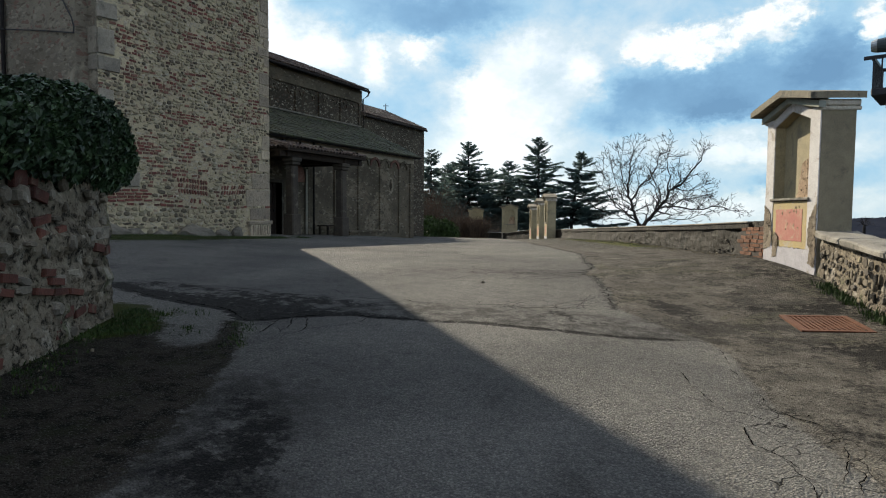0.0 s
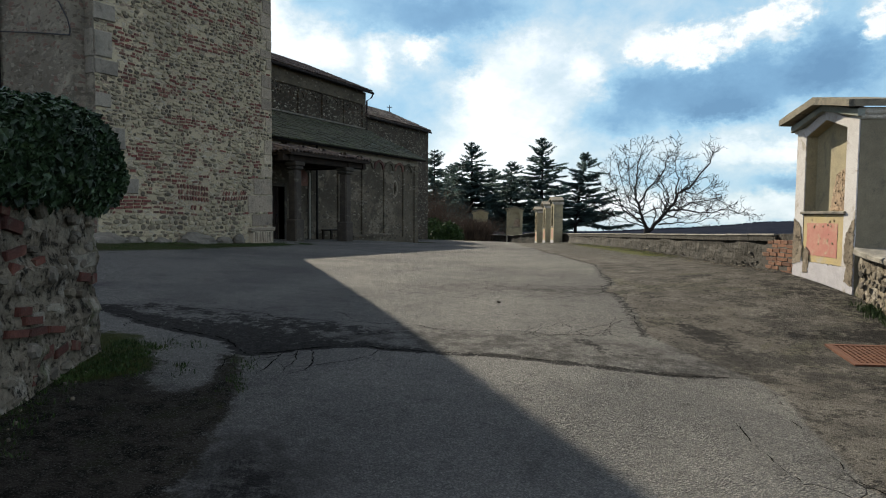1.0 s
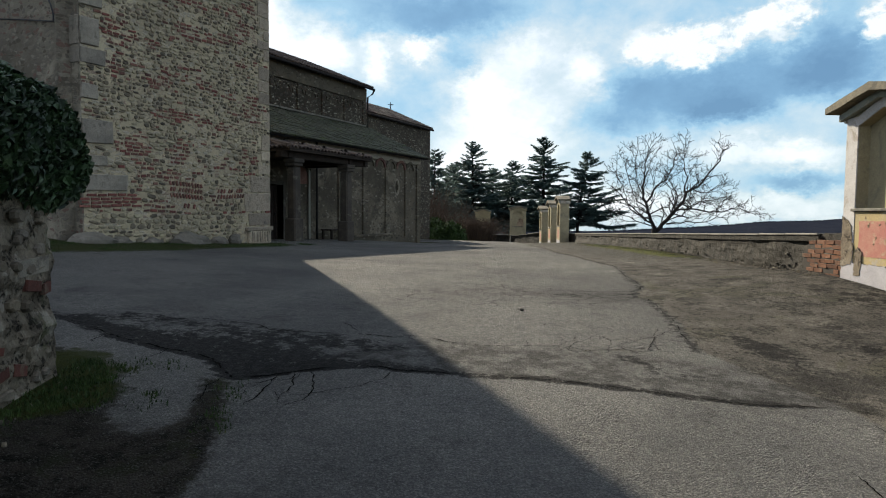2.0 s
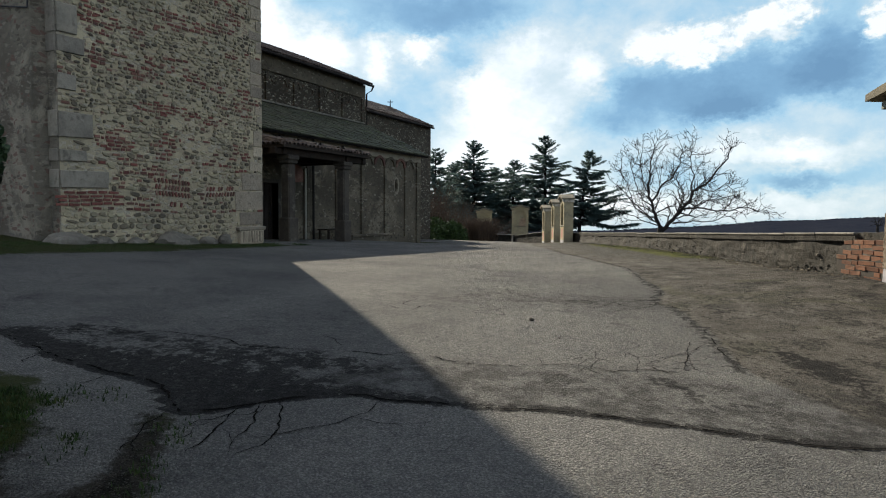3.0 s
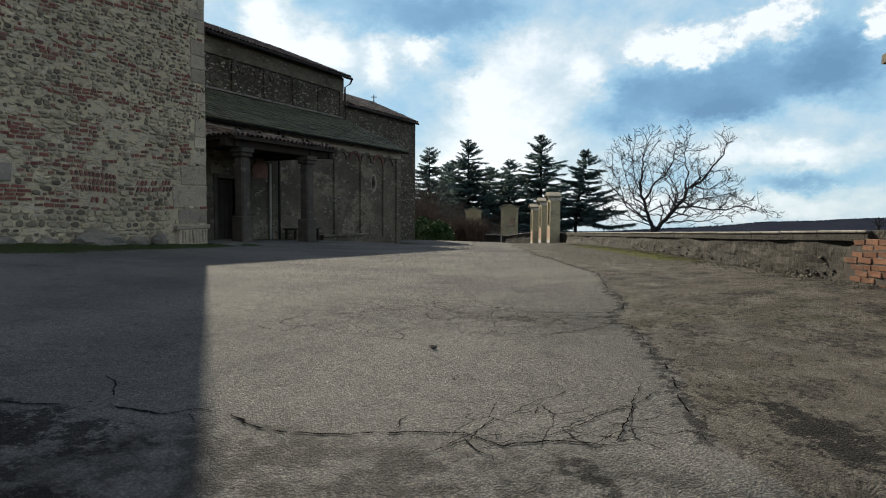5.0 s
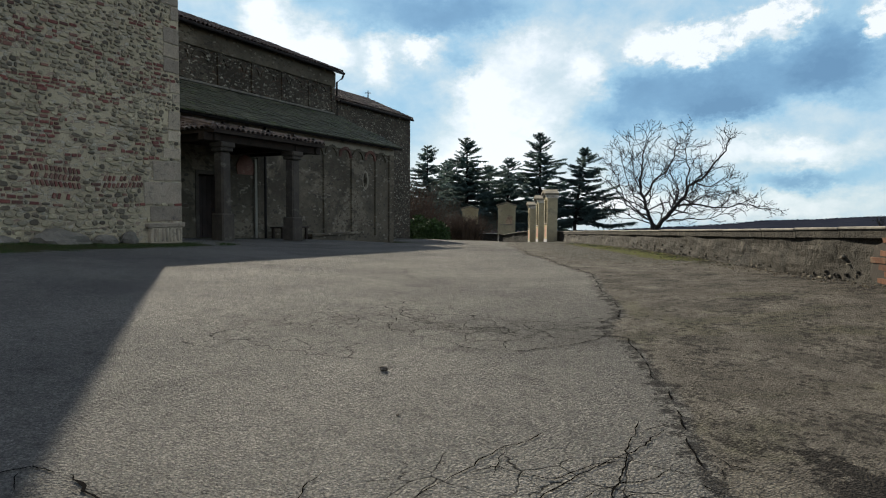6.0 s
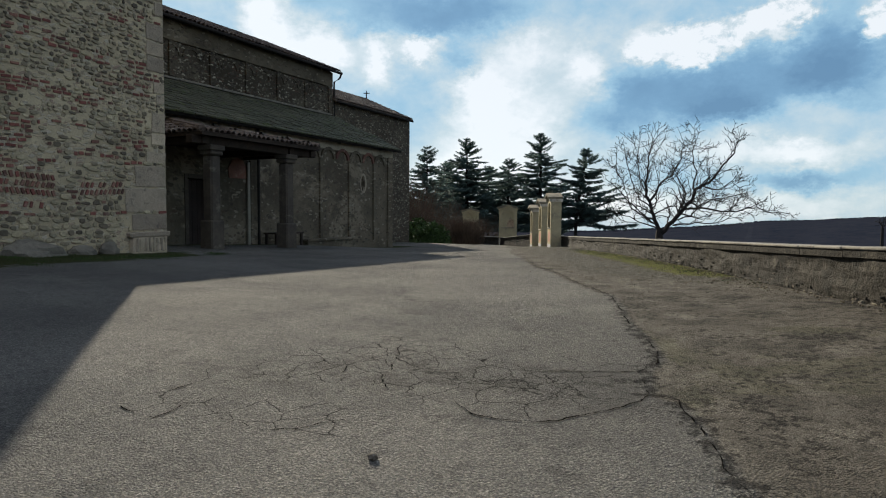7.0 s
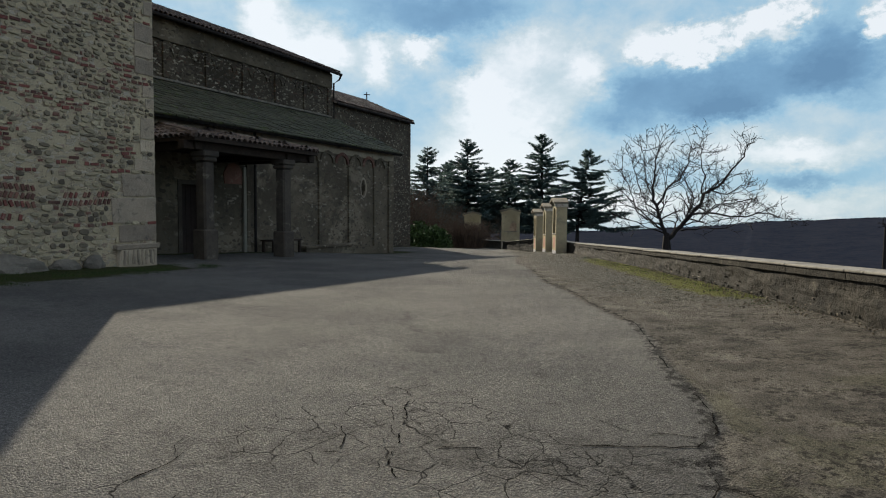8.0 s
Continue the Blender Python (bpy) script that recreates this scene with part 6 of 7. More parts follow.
# ---- cracks in the asphalt ----
def crack_ribbon(soup, pts, wide, rnd, wander=0.02, closed=0.0):
    """A ragged near-black ribbon along a broken line, painting a crack's shaded depth on the asphalt."""
    line = []
    for (ax, ay), (bx, by) in zip(pts, pts[1:]):
        n = max(2, int(math.hypot(bx - ax, by - ay) / 0.03))
        line += [(ax + (bx - ax) * k / n, ay + (by - ay) * k / n) for k in range(n)]
    line.append(pts[-1])
    verts = []
    for k, (x, y) in enumerate(line):
        (x1, y1), (x2, y2) = line[max(k - 1, 0)], line[min(k + 1, len(line) - 1)]
        d = math.hypot(x2 - x1, y2 - y1) or 1
        px, py = -(y2 - y1) / d, (x2 - x1) / d
        off = wander * (noise.noise(Vector((x * 4, y * 4, 0))) + 0.9 * noise.noise(Vector((x * 11, y * 11, 4))) + 0.5 * noise.noise(Vector((x * 29, y * 29, 7))))
        h = wide * max(0.38, 0.65 + 0.5 * noise.noise(Vector((x * 7, y * 7, 2))) + 0.25 * rnd.random()) * min(1, (len(line) - k) / 5, (k + 1) / 5)
        if closed and noise.noise(Vector((x * 3.3, y * 3.3, 9))) + 0.6 * noise.noise(Vector((x * 12, y * 12, 3))) < closed - 0.5:
            h = 0.0004
        for sd in (-1, 1):
            hs = h * rnd.uniform(0.35, 1.25)
            qx, qy = x + px * (off + sd * hs), y + py * (off + sd * hs)
            verts.append((qx, qy, ground_z(qx, qy) + 0.006))
    soup.add(verts, [(2 * k, 2 * k + 2, 2 * k + 3, 2 * k + 1) for k in range(len(line) - 1)])
    return line


def crack(wide, *pts, name="crack", hairs=0.5, closed=0.35, label="near-black ribbon for the shaded depth of a crack in the asphalt"):
    """One crack with hairlines running off it; hairs: how many for each 0.3 m."""
    rnd = random.Random(int(abs(pts[0][0]) * 1000 + abs(pts[-1][1]) * 100))
    soup = Soup()
    line = crack_ribbon(soup, pts, wide, rnd, 0.02, closed)
    for k in range(3, len(line) - 3):
        if rnd.random() < hairs * 0.1:
            (x, y), (x2, y2) = line[k], line[k + 1]
            a = math.atan2(y2 - y, x2 - x) + rnd.choice((-1, 1)) * rnd.uniform(0.5, 1.4)
            hair = [(x, y)]
            for _ in range(rnd.randrange(2, 5)):
                x, y = x + math.cos(a) * rnd.uniform(0.05, 0.13), y + math.sin(a) * rnd.uniform(0.05, 0.13)
                a += rnd.uniform(-0.6, 0.6)
                hair.append((x, y))
            crack_ribbon(soup, hair, wide * 0.45, rnd)
    soup.make(name, M_CRACK, ground, label, "")


crack(0.015, *JOINT, name="slab_joint", hairs=0.2, closed=0.15, label="ragged dark joint between two asphalt slabs")
crack(0.005, *EDGE[:5], name="slab_edge", closed=0.6)
crack(0.008, *OLD_EDGE[2:16], name="old_asphalt_edge", hairs=0.5, closed=0.5)
crack(0.0075, *OLD_EDGE[15:24], name="old_asphalt_edge", hairs=0.8, closed=0.5)
# the long crack across the forecourt and the net at its end
crack(0.0102, (-6.69, 5.11), (-6.44, 5.27), (-6.2, 5.3), (-6.03, 5.59), (-5.52, 5.69), (-5.29, 5.71), (-5.08, 5.6), (-4.87, 5.71), (-4.64, 5.77), (-4.43, 5.95), (-4.17, 6.0), (-3.98, 6.04), (-3.88, 6.19), (-3.7, 6.22), closed=0.02)
crack(0.0102, (-3.7, 6.22), (-3.47, 6.15), (-3.28, 6.17), (-3.02, 6.31), (-2.88, 6.43), (-2.68, 6.54), (-2.53, 6.64), (-2.42, 6.62), (-2.3, 6.6), (-2.14, 6.77), (-2.0, 6.83), (-1.82, 6.9), hairs=0.3, closed=0.02)
crack(0.0041, (-2.56, 6.34), (-2.5, 6.61), (-2.44, 6.91), (-2.36, 7.33), (-2.22, 7.63), hairs=0.1, closed=0.03)
crack(0.0041, (-2.57, 6.33), (-2.46, 6.61), (-2.32, 6.75), (-2.16, 6.83), (-2.08, 6.98), (-1.99, 7.27), (-1.85, 7.58), (-1.75, 7.95), hairs=0.1, closed=0.03)
crack(0.0041, (-2.39, 7.01), (-2.31, 7.14), (-2.08, 7.15), (-1.97, 7.36), (-1.8, 7.49), hairs=0.1, closed=0.03)
crack(0.0041, (-2.41, 6.46), (-2.25, 6.75), (-2.08, 6.79), (-1.91, 6.82), (-1.77, 6.97), (-1.6, 6.99), hairs=0.1, closed=0.03)
crack(0.0041, (-2.1, 6.75), (-2, 6.94), (-1.9, 7.16), (-1.71, 7.38), (-1.67, 7.54), hairs=0.1, closed=0.03)
crack(0.0041, (-1.94, 6.8), (-1.88, 7.04), (-1.78, 7.18), (-1.65, 7.16), (-1.48, 7.37), hairs=0.1, closed=0.03)
crack(0.0041, (-1.67, 7.48), (-1.57, 7.4), (-1.48, 7.37), (-1.4, 7.35), hairs=0.1, closed=0.03)
crack(0.0027, (-2.36, 7.33), (-2.3, 7.03), hairs=0.1, closed=0.03)
crack(0.0027, (-2.42, 6.77), (-2.33, 6.57), hairs=0.1, closed=0.03)
crack(0.0027, (-1.9, 7.16), (-1.88, 6.84), hairs=0.1, closed=0.03)
crack(0.0053, (-1.9, 7.97), (-1.87, 7.44), (-1.83, 6.92), hairs=0.12, closed=0.15)
crack(0.0070, (-4.84, 6.33), (-4.59, 6.21), (-4.29, 6.01), hairs=0.12, closed=0.02)
# the shallow sunk patch beside the old edge
crack(0.0095, (-2.45, 9.63), (-2.46, 9.47), (-2.54, 9.31), (-2.65, 9.18), (-2.76, 9.02), (-2.86, 8.89), (-2.95, 8.84), (-3.13, 8.8), (-3.28, 8.81), (-3.47, 8.98), hairs=0.8, closed=0.04)
crack(0.0095, (-2.52, 10.26), (-2.59, 10.12), (-2.7, 10.05), (-2.95, 9.95), (-3.32, 9.79), hairs=0.8, closed=0.04)
crack(0.0065, (-2.5, 10.31), (-2.58, 10.25), (-2.77, 10.24), (-3.0, 10.19), (-3.2, 10.31), (-3.46, 10.43), hairs=0.6)
crack(0.0065, (-5.27, 7.9), (-5.12, 7.91), (-4.87, 7.88), (-4.78, 7.89), (-4.77, 7.97), (-4.82, 8.1), (-4.78, 8.21), hairs=1.0)
crack(0.0065, (-4.54, 8.03), (-4.35, 8.08), (-4.13, 8.04), (-4.0, 8.14), (-3.9, 8.34), (-3.77, 8.46), hairs=0.7)
crack(0.0065, (-4.3, 8.33), (-4.17, 8.46), (-4.04, 8.66), hairs=0.7)
crack(0.0065, (-4.9, 10.2), (-4.77, 10.32), (-4.67, 10.32), (-4.61, 10.44), (-4.5, 10.59), hairs=1.0)
crack(0.0065, (-4.67, 10.32), (-4.53, 10.16), (-4.48, 9.97), (-4.35, 9.78), (-4.19, 9.41), (-4.07, 9.11), (-3.93, 8.95), hairs=1.2)
crack(0.0065, (-4.68, 9.47), (-4.53, 9.33), (-4.4, 9.1), (-4.56, 9.0), hairs=1.0)
crack(0.0065, (-5.09, 8.19), (-5.11, 8.33), (-5.1, 8.49), (-5.15, 8.68), hairs=1.0)
crack(0.0065, (-3.95, 9.26), (-3.92, 9.46), (-3.77, 9.5), (-3.55, 9.58), hairs=1.0)
# the broken corner of the near slab
crack(0.0073, (-4.04, 4.6), (-3.99, 4.44), (-4.01, 4.33), (-4.06, 4.28), (-4.06, 4.14), hairs=0.08, closed=0.03)
crack(0.0070, (-3.97, 4.66), (-3.88, 4.54), (-3.79, 4.41), (-3.73, 4.28), (-3.71, 4.2), (-3.68, 4.14), (-3.61, 4.05), hairs=0.08, closed=0.03)
crack(0.0073, (-3.91, 4.75), (-3.74, 4.58), (-3.62, 4.42), (-3.55, 4.3), (-3.54, 4.2), (-3.58, 4.11), (-3.58, 4.05), hairs=0.08, closed=0.03)
crack(0.0064, (-3.72, 4.2), (-3.63, 4.27), (-3.56, 4.38), (-3.49, 4.52), (-3.39, 4.66), (-3.37, 4.77), (-3.36, 4.91), (-3.42, 5.11), hairs=0.08, closed=0.03)
crack(0.0059, (-3.41, 4.76), (-3.31, 4.77), (-3.18, 4.79), (-3.01, 4.89), (-2.95, 4.99), hairs=0.08, closed=0.03)
crack(0.0087, (-4.03, 4.55), (-3.99, 4.43), (-3.91, 4.31), (-3.87, 4.23), (-3.81, 4.09), (-3.79, 3.98), (-3.76, 3.94), hairs=0.08, closed=0.03)
crack(0.0063, (-4, 4.2), (-3.94, 4.13), (-3.93, 4.07), (-3.97, 4.04), hairs=0.08, closed=0.03)
crack(0.0063, (-3.85, 3.98), (-3.8, 4.01), (-3.81, 4.09), hairs=0.08, closed=0.03)
crack(0.0063, (-3.85, 4.27), (-3.74, 4.2), (-3.68, 4.14), hairs=0.08, closed=0.03)
crack(0.0084, (-4.32, 4.3), (-4.27, 4.18), (-4.25, 4.08), (-4.16, 3.99), (-4.11, 3.91), (-4.07, 3.81), (-4.06, 3.76), hairs=0.08, closed=0.03)
crack(0.0070, (-4.09, 3.98), (-4.13, 3.92), (-4.04, 3.86), (-3.98, 3.82), hairs=0.08, closed=0.03)
crack(0.0049, (-3, 4.94), (-2.95, 4.84), hairs=0.08, closed=0.03)
crack(0.0049, (-3.52, 4.24), (-3.47, 4.2), (-3.43, 4.14), hairs=0.08, closed=0.03)
crack(0.0063, (-4, 4.42), (-3.91, 4.48), (-3.89, 4.57), (-3.93, 4.68), hairs=0.08, closed=0.03)
crack(0.0063, (-4.06, 4.14), (-4.01, 4.21), (-3.98, 4.29), (-3.94, 4.34), hairs=0.08, closed=0.03)
# along the drain
crack(0.0050, (-0.5, 4.86), (-0.35, 4.38), (-0.14, 3.98), (-0.06, 3.81), (0.01, 3.48), (0.1, 3.41), (0.19, 3.27), (0.25, 3.11), (0.26, 2.9), hairs=0.3)
crack(0.0050, (0.02, 3.76), (0.08, 3.74), (0.12, 3.86), (0.19, 3.87))
crack(0.0050, (0.25, 3.53), (0.31, 3.65), (0.42, 3.75), (0.44, 3.9))
crack(0.0050, (0.42, 3.75), (0.4, 3.46), (0.38, 3.19))
crack(0.0050, (0.4, 3.46), (0.46, 3.36), (0.43, 3.1))
crack(0.0108, (0.08, 4.2), (0.2, 4.07), (0.31, 4.02), (0.41, 3.93), (0.52, 3.9))
crack(0.0067, (-0.44, 6.08), (-0.16, 6.07), (0.29, 6.43), (0.65, 6.54), (0.84, 6.73))

# ---- drain grate ----
gc = (0.63, 7.42)
gz = ground_z(*gc) + 0.006
grate = thing("drain_grate", (*gc, gz), "rusty iron drain grate set in the asphalt", "grate")
slope_x, slope_y = (ground_z(gc[0] + 0.4, gc[1]) - ground_z(gc[0] - 0.4, gc[1])) / 0.8, (ground_z(gc[0], gc[1] + 0.4) - ground_z(gc[0], gc[1] - 0.4)) / 0.8
grate.matrix_world = pose(*gc, gz, math.degrees(math.atan(slope_y)), -math.degrees(math.atan(slope_x)), 15.0)
gl, gw = 0.33, 0.35
part("frame", boxes(((-gl, -gw, -0.03), (gl, -gw + 0.05, 0.012)), ((-gl, gw - 0.05, -0.03), (gl, gw, 0.012)), ((-gl, -gw + 0.05, -0.03), (-gl + 0.05, gw - 0.05, 0.012)), ((gl - 0.05, -gw + 0.05, -0.03), (gl, gw - 0.05, 0.012))), M_RUST, grate)
for k in range(13):
    part("bar", boxes(((-gl + 0.062 + k * 0.0455, -gw + 0.05, -0.02), (-gl + 0.08 + k * 0.0455, gw - 0.05, 0.008))), M_RUST, grate)
for k in range(12):
    part("cross_bar", boxes(((-gl + 0.05, -gw + 0.07 + k * 0.05, -0.022), (gl - 0.05, -gw + 0.085 + k * 0.05, 0.004))), M_RUST, grate)
# Black plate right under the bars, in place of a deep unlit pit.
part("pit", boxes(((-gl + 0.03, -gw + 0.03, -0.04), (gl - 0.03, gw - 0.03, -0.024))), M_CRACK, grate)

# ---- raised steel platform with a floodlight ----
plat = thing("steel_platform", (3.82, 17.0, ground_z(3.6, 17.0)), "black steel platform with railing on a post", "platform", turn=-14.0)
PZ = 4.3 - ground_z(3.6, 17.0)
part("deck", boxes(((-1.6, -0.8, PZ - 0.16), (1.2, 0.8, PZ)), bevel=0.02), M_IRON, plat)
part("bracket", boxes(((-1.35, -0.5, PZ - 0.42), (1.0, 0.5, PZ - 0.16)), bevel=0.02), M_IRON, plat)
part("post", boxes(((0.2, -0.15, -0.6), (0.5, 0.15, PZ - 0.42))), M_IRON, plat)
for y in (-0.78, 0.78):
    part("handrail", boxes(((-1.75, y - 0.04, PZ + 0.64), (1.2, y + 0.04, PZ + 0.71))), M_IRON, plat)
    for k in range(19):
        part("baluster", boxes(((-1.58 + k * 0.15, y - 0.012, PZ), (-1.55 + k * 0.15, y + 0.012, PZ + 0.64))), M_IRON, plat)
part("end_rail", boxes(((-1.62, -0.74, PZ + 0.64), (-1.56, 0.74, PZ + 0.71))), M_IRON, plat)
for k in range(9):
    part("baluster", boxes(((-1.6, -0.66 + k * 0.16, PZ), (-1.57, -0.64 + k * 0.16, PZ + 0.64))), M_IRON, plat)
part("notice_plate", boxes(((-0.95, -0.83, PZ + 0.3), (-0.62, -0.81, PZ + 0.6))), M_STEEL, plat, "small pale notice plate")
lamp = thing("floodlight", (3.82, 17.0, 5.01), "grey cylindrical floodlight on the platform rail", "floodlight", turn=-14.0)
bm = bmesh.new()
tube(bm, [(-1.6, 0, 0.38), (-1.45, 0, 0.38), (-0.4, 0, 0.36), (-0.2, 0, 0.34)], [0.15, 0.165, 0.165, 0.13], 16)
part("housing", bm, mottled("dark_grey_enamel", (0.06, 0.075, 0.078), (0.04, 0.05, 0.052), bump=0.05, rough=0.4), lamp)
bm = bmesh.new()
tube(bm, [(-1.72, 0, 0.38), (-1.6, 0, 0.38)], [0.12, 0.16], 16)
part("lens", bm, M_STEEL, lamp, "dull glass lens")
for x in (-1.35, -0.5):
    part("stand", boxes(((x - 0.05, -0.06, -0.0), (x + 0.05, 0.06, 0.24))), M_STEEL, lamp)
part("bracket", boxes(((-0.75, -0.1, 0.52), (-0.55, 0.1, 0.66)), bevel=0.02), M_IRON, lamp)


# ---- plants ----
def grow(bm, rnd, p, d, length, r, depth, droop=0.0, spread=40, stats=None):
    """A crooked limb with its branches."""
    n = 5 if depth > 2 else 4
    pts, rad = [p], [r]
    q, w = Vector(p), Vector(d)
    for k in range(n):
        w = (w + Vector((rnd.uniform(-1, 1), rnd.uniform(-1, 1), rnd.uniform(-0.85, 0.95))) * (0.17 if depth > 3 else 0.34) + Vector((0, 0, -droop))).normalized()
        q = q + w * length / n
        pts.append(q.copy())
        rad.append(r * (1 - 0.42 * (k + 1) / n))
    tube(bm, pts, rad, 6 if depth > 3 else 4 if depth > 1 else 3)
    if depth <= 0:
        return
    for k in range(1 if depth > 3 else 2, n + 1):
        for _ in range((rnd.random() < 0.74) if k < n else 2):
            side = Vector((rnd.uniform(-1, 1), rnd.uniform(-1, 1), rnd.uniform(-0.8, 0.8))).normalized()
            out_ = (pts[k] - Vector((0, 0, -0.4))).normalized()
            nd = (w * math.cos(radians(spread)) + side * math.sin(radians(spread + rnd.uniform(-8, 22))) + out_ * 0.25).normalized()
            grow(bm, rnd, pts[k], nd, length * rnd.uniform(0.5, 0.74), max(rad[k] * 0.7, 0.0115), depth - 1, droop * 0.8, spread)


def bare_tree(at, limbs, seed, label, foot=3.2):
    t = thing("bare_tree", at, label, "tree")
    rnd = random.Random(seed)
    bm = bmesh.new()
    tube(bm, [(0, 0, -foot), (0, 0, 0.0), (-0.03, 0, 0.5)], [0.42, 0.3, 0.2], 10)
    part("trunk", bm, M_BARK, t)
    for d, length, r, depth in limbs:
        bm = bmesh.new()
        grow(bm, rnd, Vector((0, 0, 0.35)), Vector(d).normalized(), length, r, depth, 0.0)
        part("limb", bm, M_BARK, t)
    return t


RIGHT, UP, AWAY = Vector((0.989, 0.15, 0)), Vector((0, 0, 1)), Vector((-0.15, 0.989, 0))
walnut = thing("bare_tree", (-6.6, 39.66, 0.68), "leafless walnut tree with crooked spreading limbs", "tree")
walnut_rnd = random.Random(9)
bm = bmesh.new()
tube(bm, [(0, 0, -3.2), (0, 0, -0.4), (-0.02, 0, 0.1), (0.0, 0, 0.3)], [0.36, 0.22, 0.16, 0.11], 10)
part("trunk", bm, M_BARK, walnut)


def walnut_limb(r0, r1, away, *way, twigs=1.0, long_=1.0):
    """A crooked limb through points (sideways, up), leaning away by a share of its length, set with spurs and twigs."""
    rnd = walnut_rnd
    r0, r1, way = r0 * 0.78, r1, [(a * 0.9, b * 0.91) for a, b in way]
    pts, run = [], 0.0
    for (ax, az_), (bx, bz) in zip(way, way[1:]):
        d = math.hypot(bx - ax, bz - az_)
        n = max(1, round(d / 0.28))
        for k in range(n):
            u = k / n
            pts.append(RIGHT * (ax + (bx - ax) * u) + UP * (az_ + (bz - az_) * u) + AWAY * (away * (run + d * u)) + Vector((rnd.uniform(-1, 1), rnd.uniform(-1, 1), rnd.uniform(-1, 1))) * (0.05 if pts else 0.0))
        run += d
    pts.append(RIGHT * way[-1][0] + UP * way[-1][1] + AWAY * (away * run))
    radii = [r0 + (r1 - r0) * (k / (len(pts) - 1)) ** 0.8 for k in range(len(pts))]
    bm = bmesh.new()
    tube(bm, pts, radii, 7)
    for k in range(2, len(pts)):
        u = k / (len(pts) - 1)
        ahead = (pts[k] - pts[k - 1]).normalized()
        for _ in range(2 if k == len(pts) - 1 else int(rnd.random() < twigs) + int(rnd.random() < twigs * 0.45)):
            side = Vector((rnd.uniform(-1, 1), rnd.uniform(-1, 1), rnd.uniform(-0.5, 1.0))).normalized()
            grow(bm, rnd, pts[k], (ahead * 0.55 + side * 0.9).normalized(), rnd.uniform(0.5, 1.15) * long_ * (1.15 - 0.4 * u), max(radii[k] * 0.45, 0.016), 2 if rnd.random() < 0.65 else 1, 0.0, 48)
    part("limb", bm, M_BARK, walnut)


walnut_limb(0.15, 0.02, 0.1, (0.0, 0.0), (-0.3, 0.78), (-0.52, 1.59), (-0.75, 2.15), (-0.81, 2.88), (-0.7, 4.32), (-0.5, 5.4))
walnut_limb(0.17, 0.025, -0.08, (0.05, 0.0), (0.69, 0.71), (1.27, 1.36), (1.77, 1.99), (1.83, 2.51), (2.26, 2.69), (2.82, 3.16), (3.24, 3.77), (3.65, 4.23), (3.9, 5.0))
walnut_limb(0.08, 0.012, -0.25, (1.27, 1.36), (2.15, 1.52), (2.88, 1.36), (3.89, 1.21), (4.44, 1.45), (5.0, 1.53), (5.42, 1.22), (6.04, 1.23), twigs=0.9, long_=0.85)
walnut_limb(0.09, 0.018, 0.3, (-0.53, 1.9), (0.03, 2.87), (0.62, 3.34), (1.04, 4.28), (1.24, 5.1), (1.75, 5.1))
walnut_limb(0.06, 0.014, -0.3, (-0.2, 0.5), (-1.0, 1.1), (-1.96, 2.07), (-2.77, 2.89), twigs=0.75)
walnut_limb(0.05, 0.012, 0.35, (-0.84, 1.0), (-1.63, 1.42), (-2.2, 3.1), (-2.7, 3.9), twigs=0.7)
walnut_limb(0.055, 0.012, -0.1, (-0.47, 1.43), (-1.16, 1.9), (-1.6, 3.0), (-2.0, 4.5), twigs=0.8)
walnut_limb(0.05, 0.012, 0.1, (-0.75, 2.15), (-1.2, 3.2), (-1.35, 4.4), (-1.2, 5.2), twigs=0.8)
walnut_limb(0.06, 0.012, 0.4, (0.7, 0.47), (1.29, 0.56), (2.17, 0.65), (3.19, 0.58), (3.89, 0.98), (4.5, 0.8), twigs=0.9, long_=0.8)
walnut_limb(0.06, 0.014, 0.2, (1.75, 2.51), (1.87, 3.48), (1.62, 4.58), (1.82, 5.12))
walnut_limb(0.05, 0.012, 0.15, (-0.1, 0.3), (-1.14, 0.69), (-2.25, 1.09), (-3.05, 1.35), twigs=0.8)
walnut_limb(0.06, 0.012, -0.4, (1.0, 1.1), (1.3, 2.2), (0.9, 3.1), (0.5, 3.9), twigs=0.8)
walnut_limb(0.055, 0.012, 0.25, (2.26, 2.69), (3.1, 2.5), (3.7, 2.9), (4.2, 2.6), twigs=0.8)
walnut_limb(0.05, 0.012, -0.35, (0.75, 0.75), (1.6, 1.0), (2.4, 1.9), (3.3, 2.0), (4.1, 2.2), twigs=0.9)


far_foot = (19.8, 158.6)
bare_tree((*far_foot, -0.9), [(tuple(RIGHT * math.sin(radians(a)) + UP * math.cos(radians(a))), 1.0, 0.09, 3) for a in (-60, -30, -5, 20, 45, 68)], 5,
          "leafless tree standing alone on the far slope", -0.9 - ground_z(*far_foot))


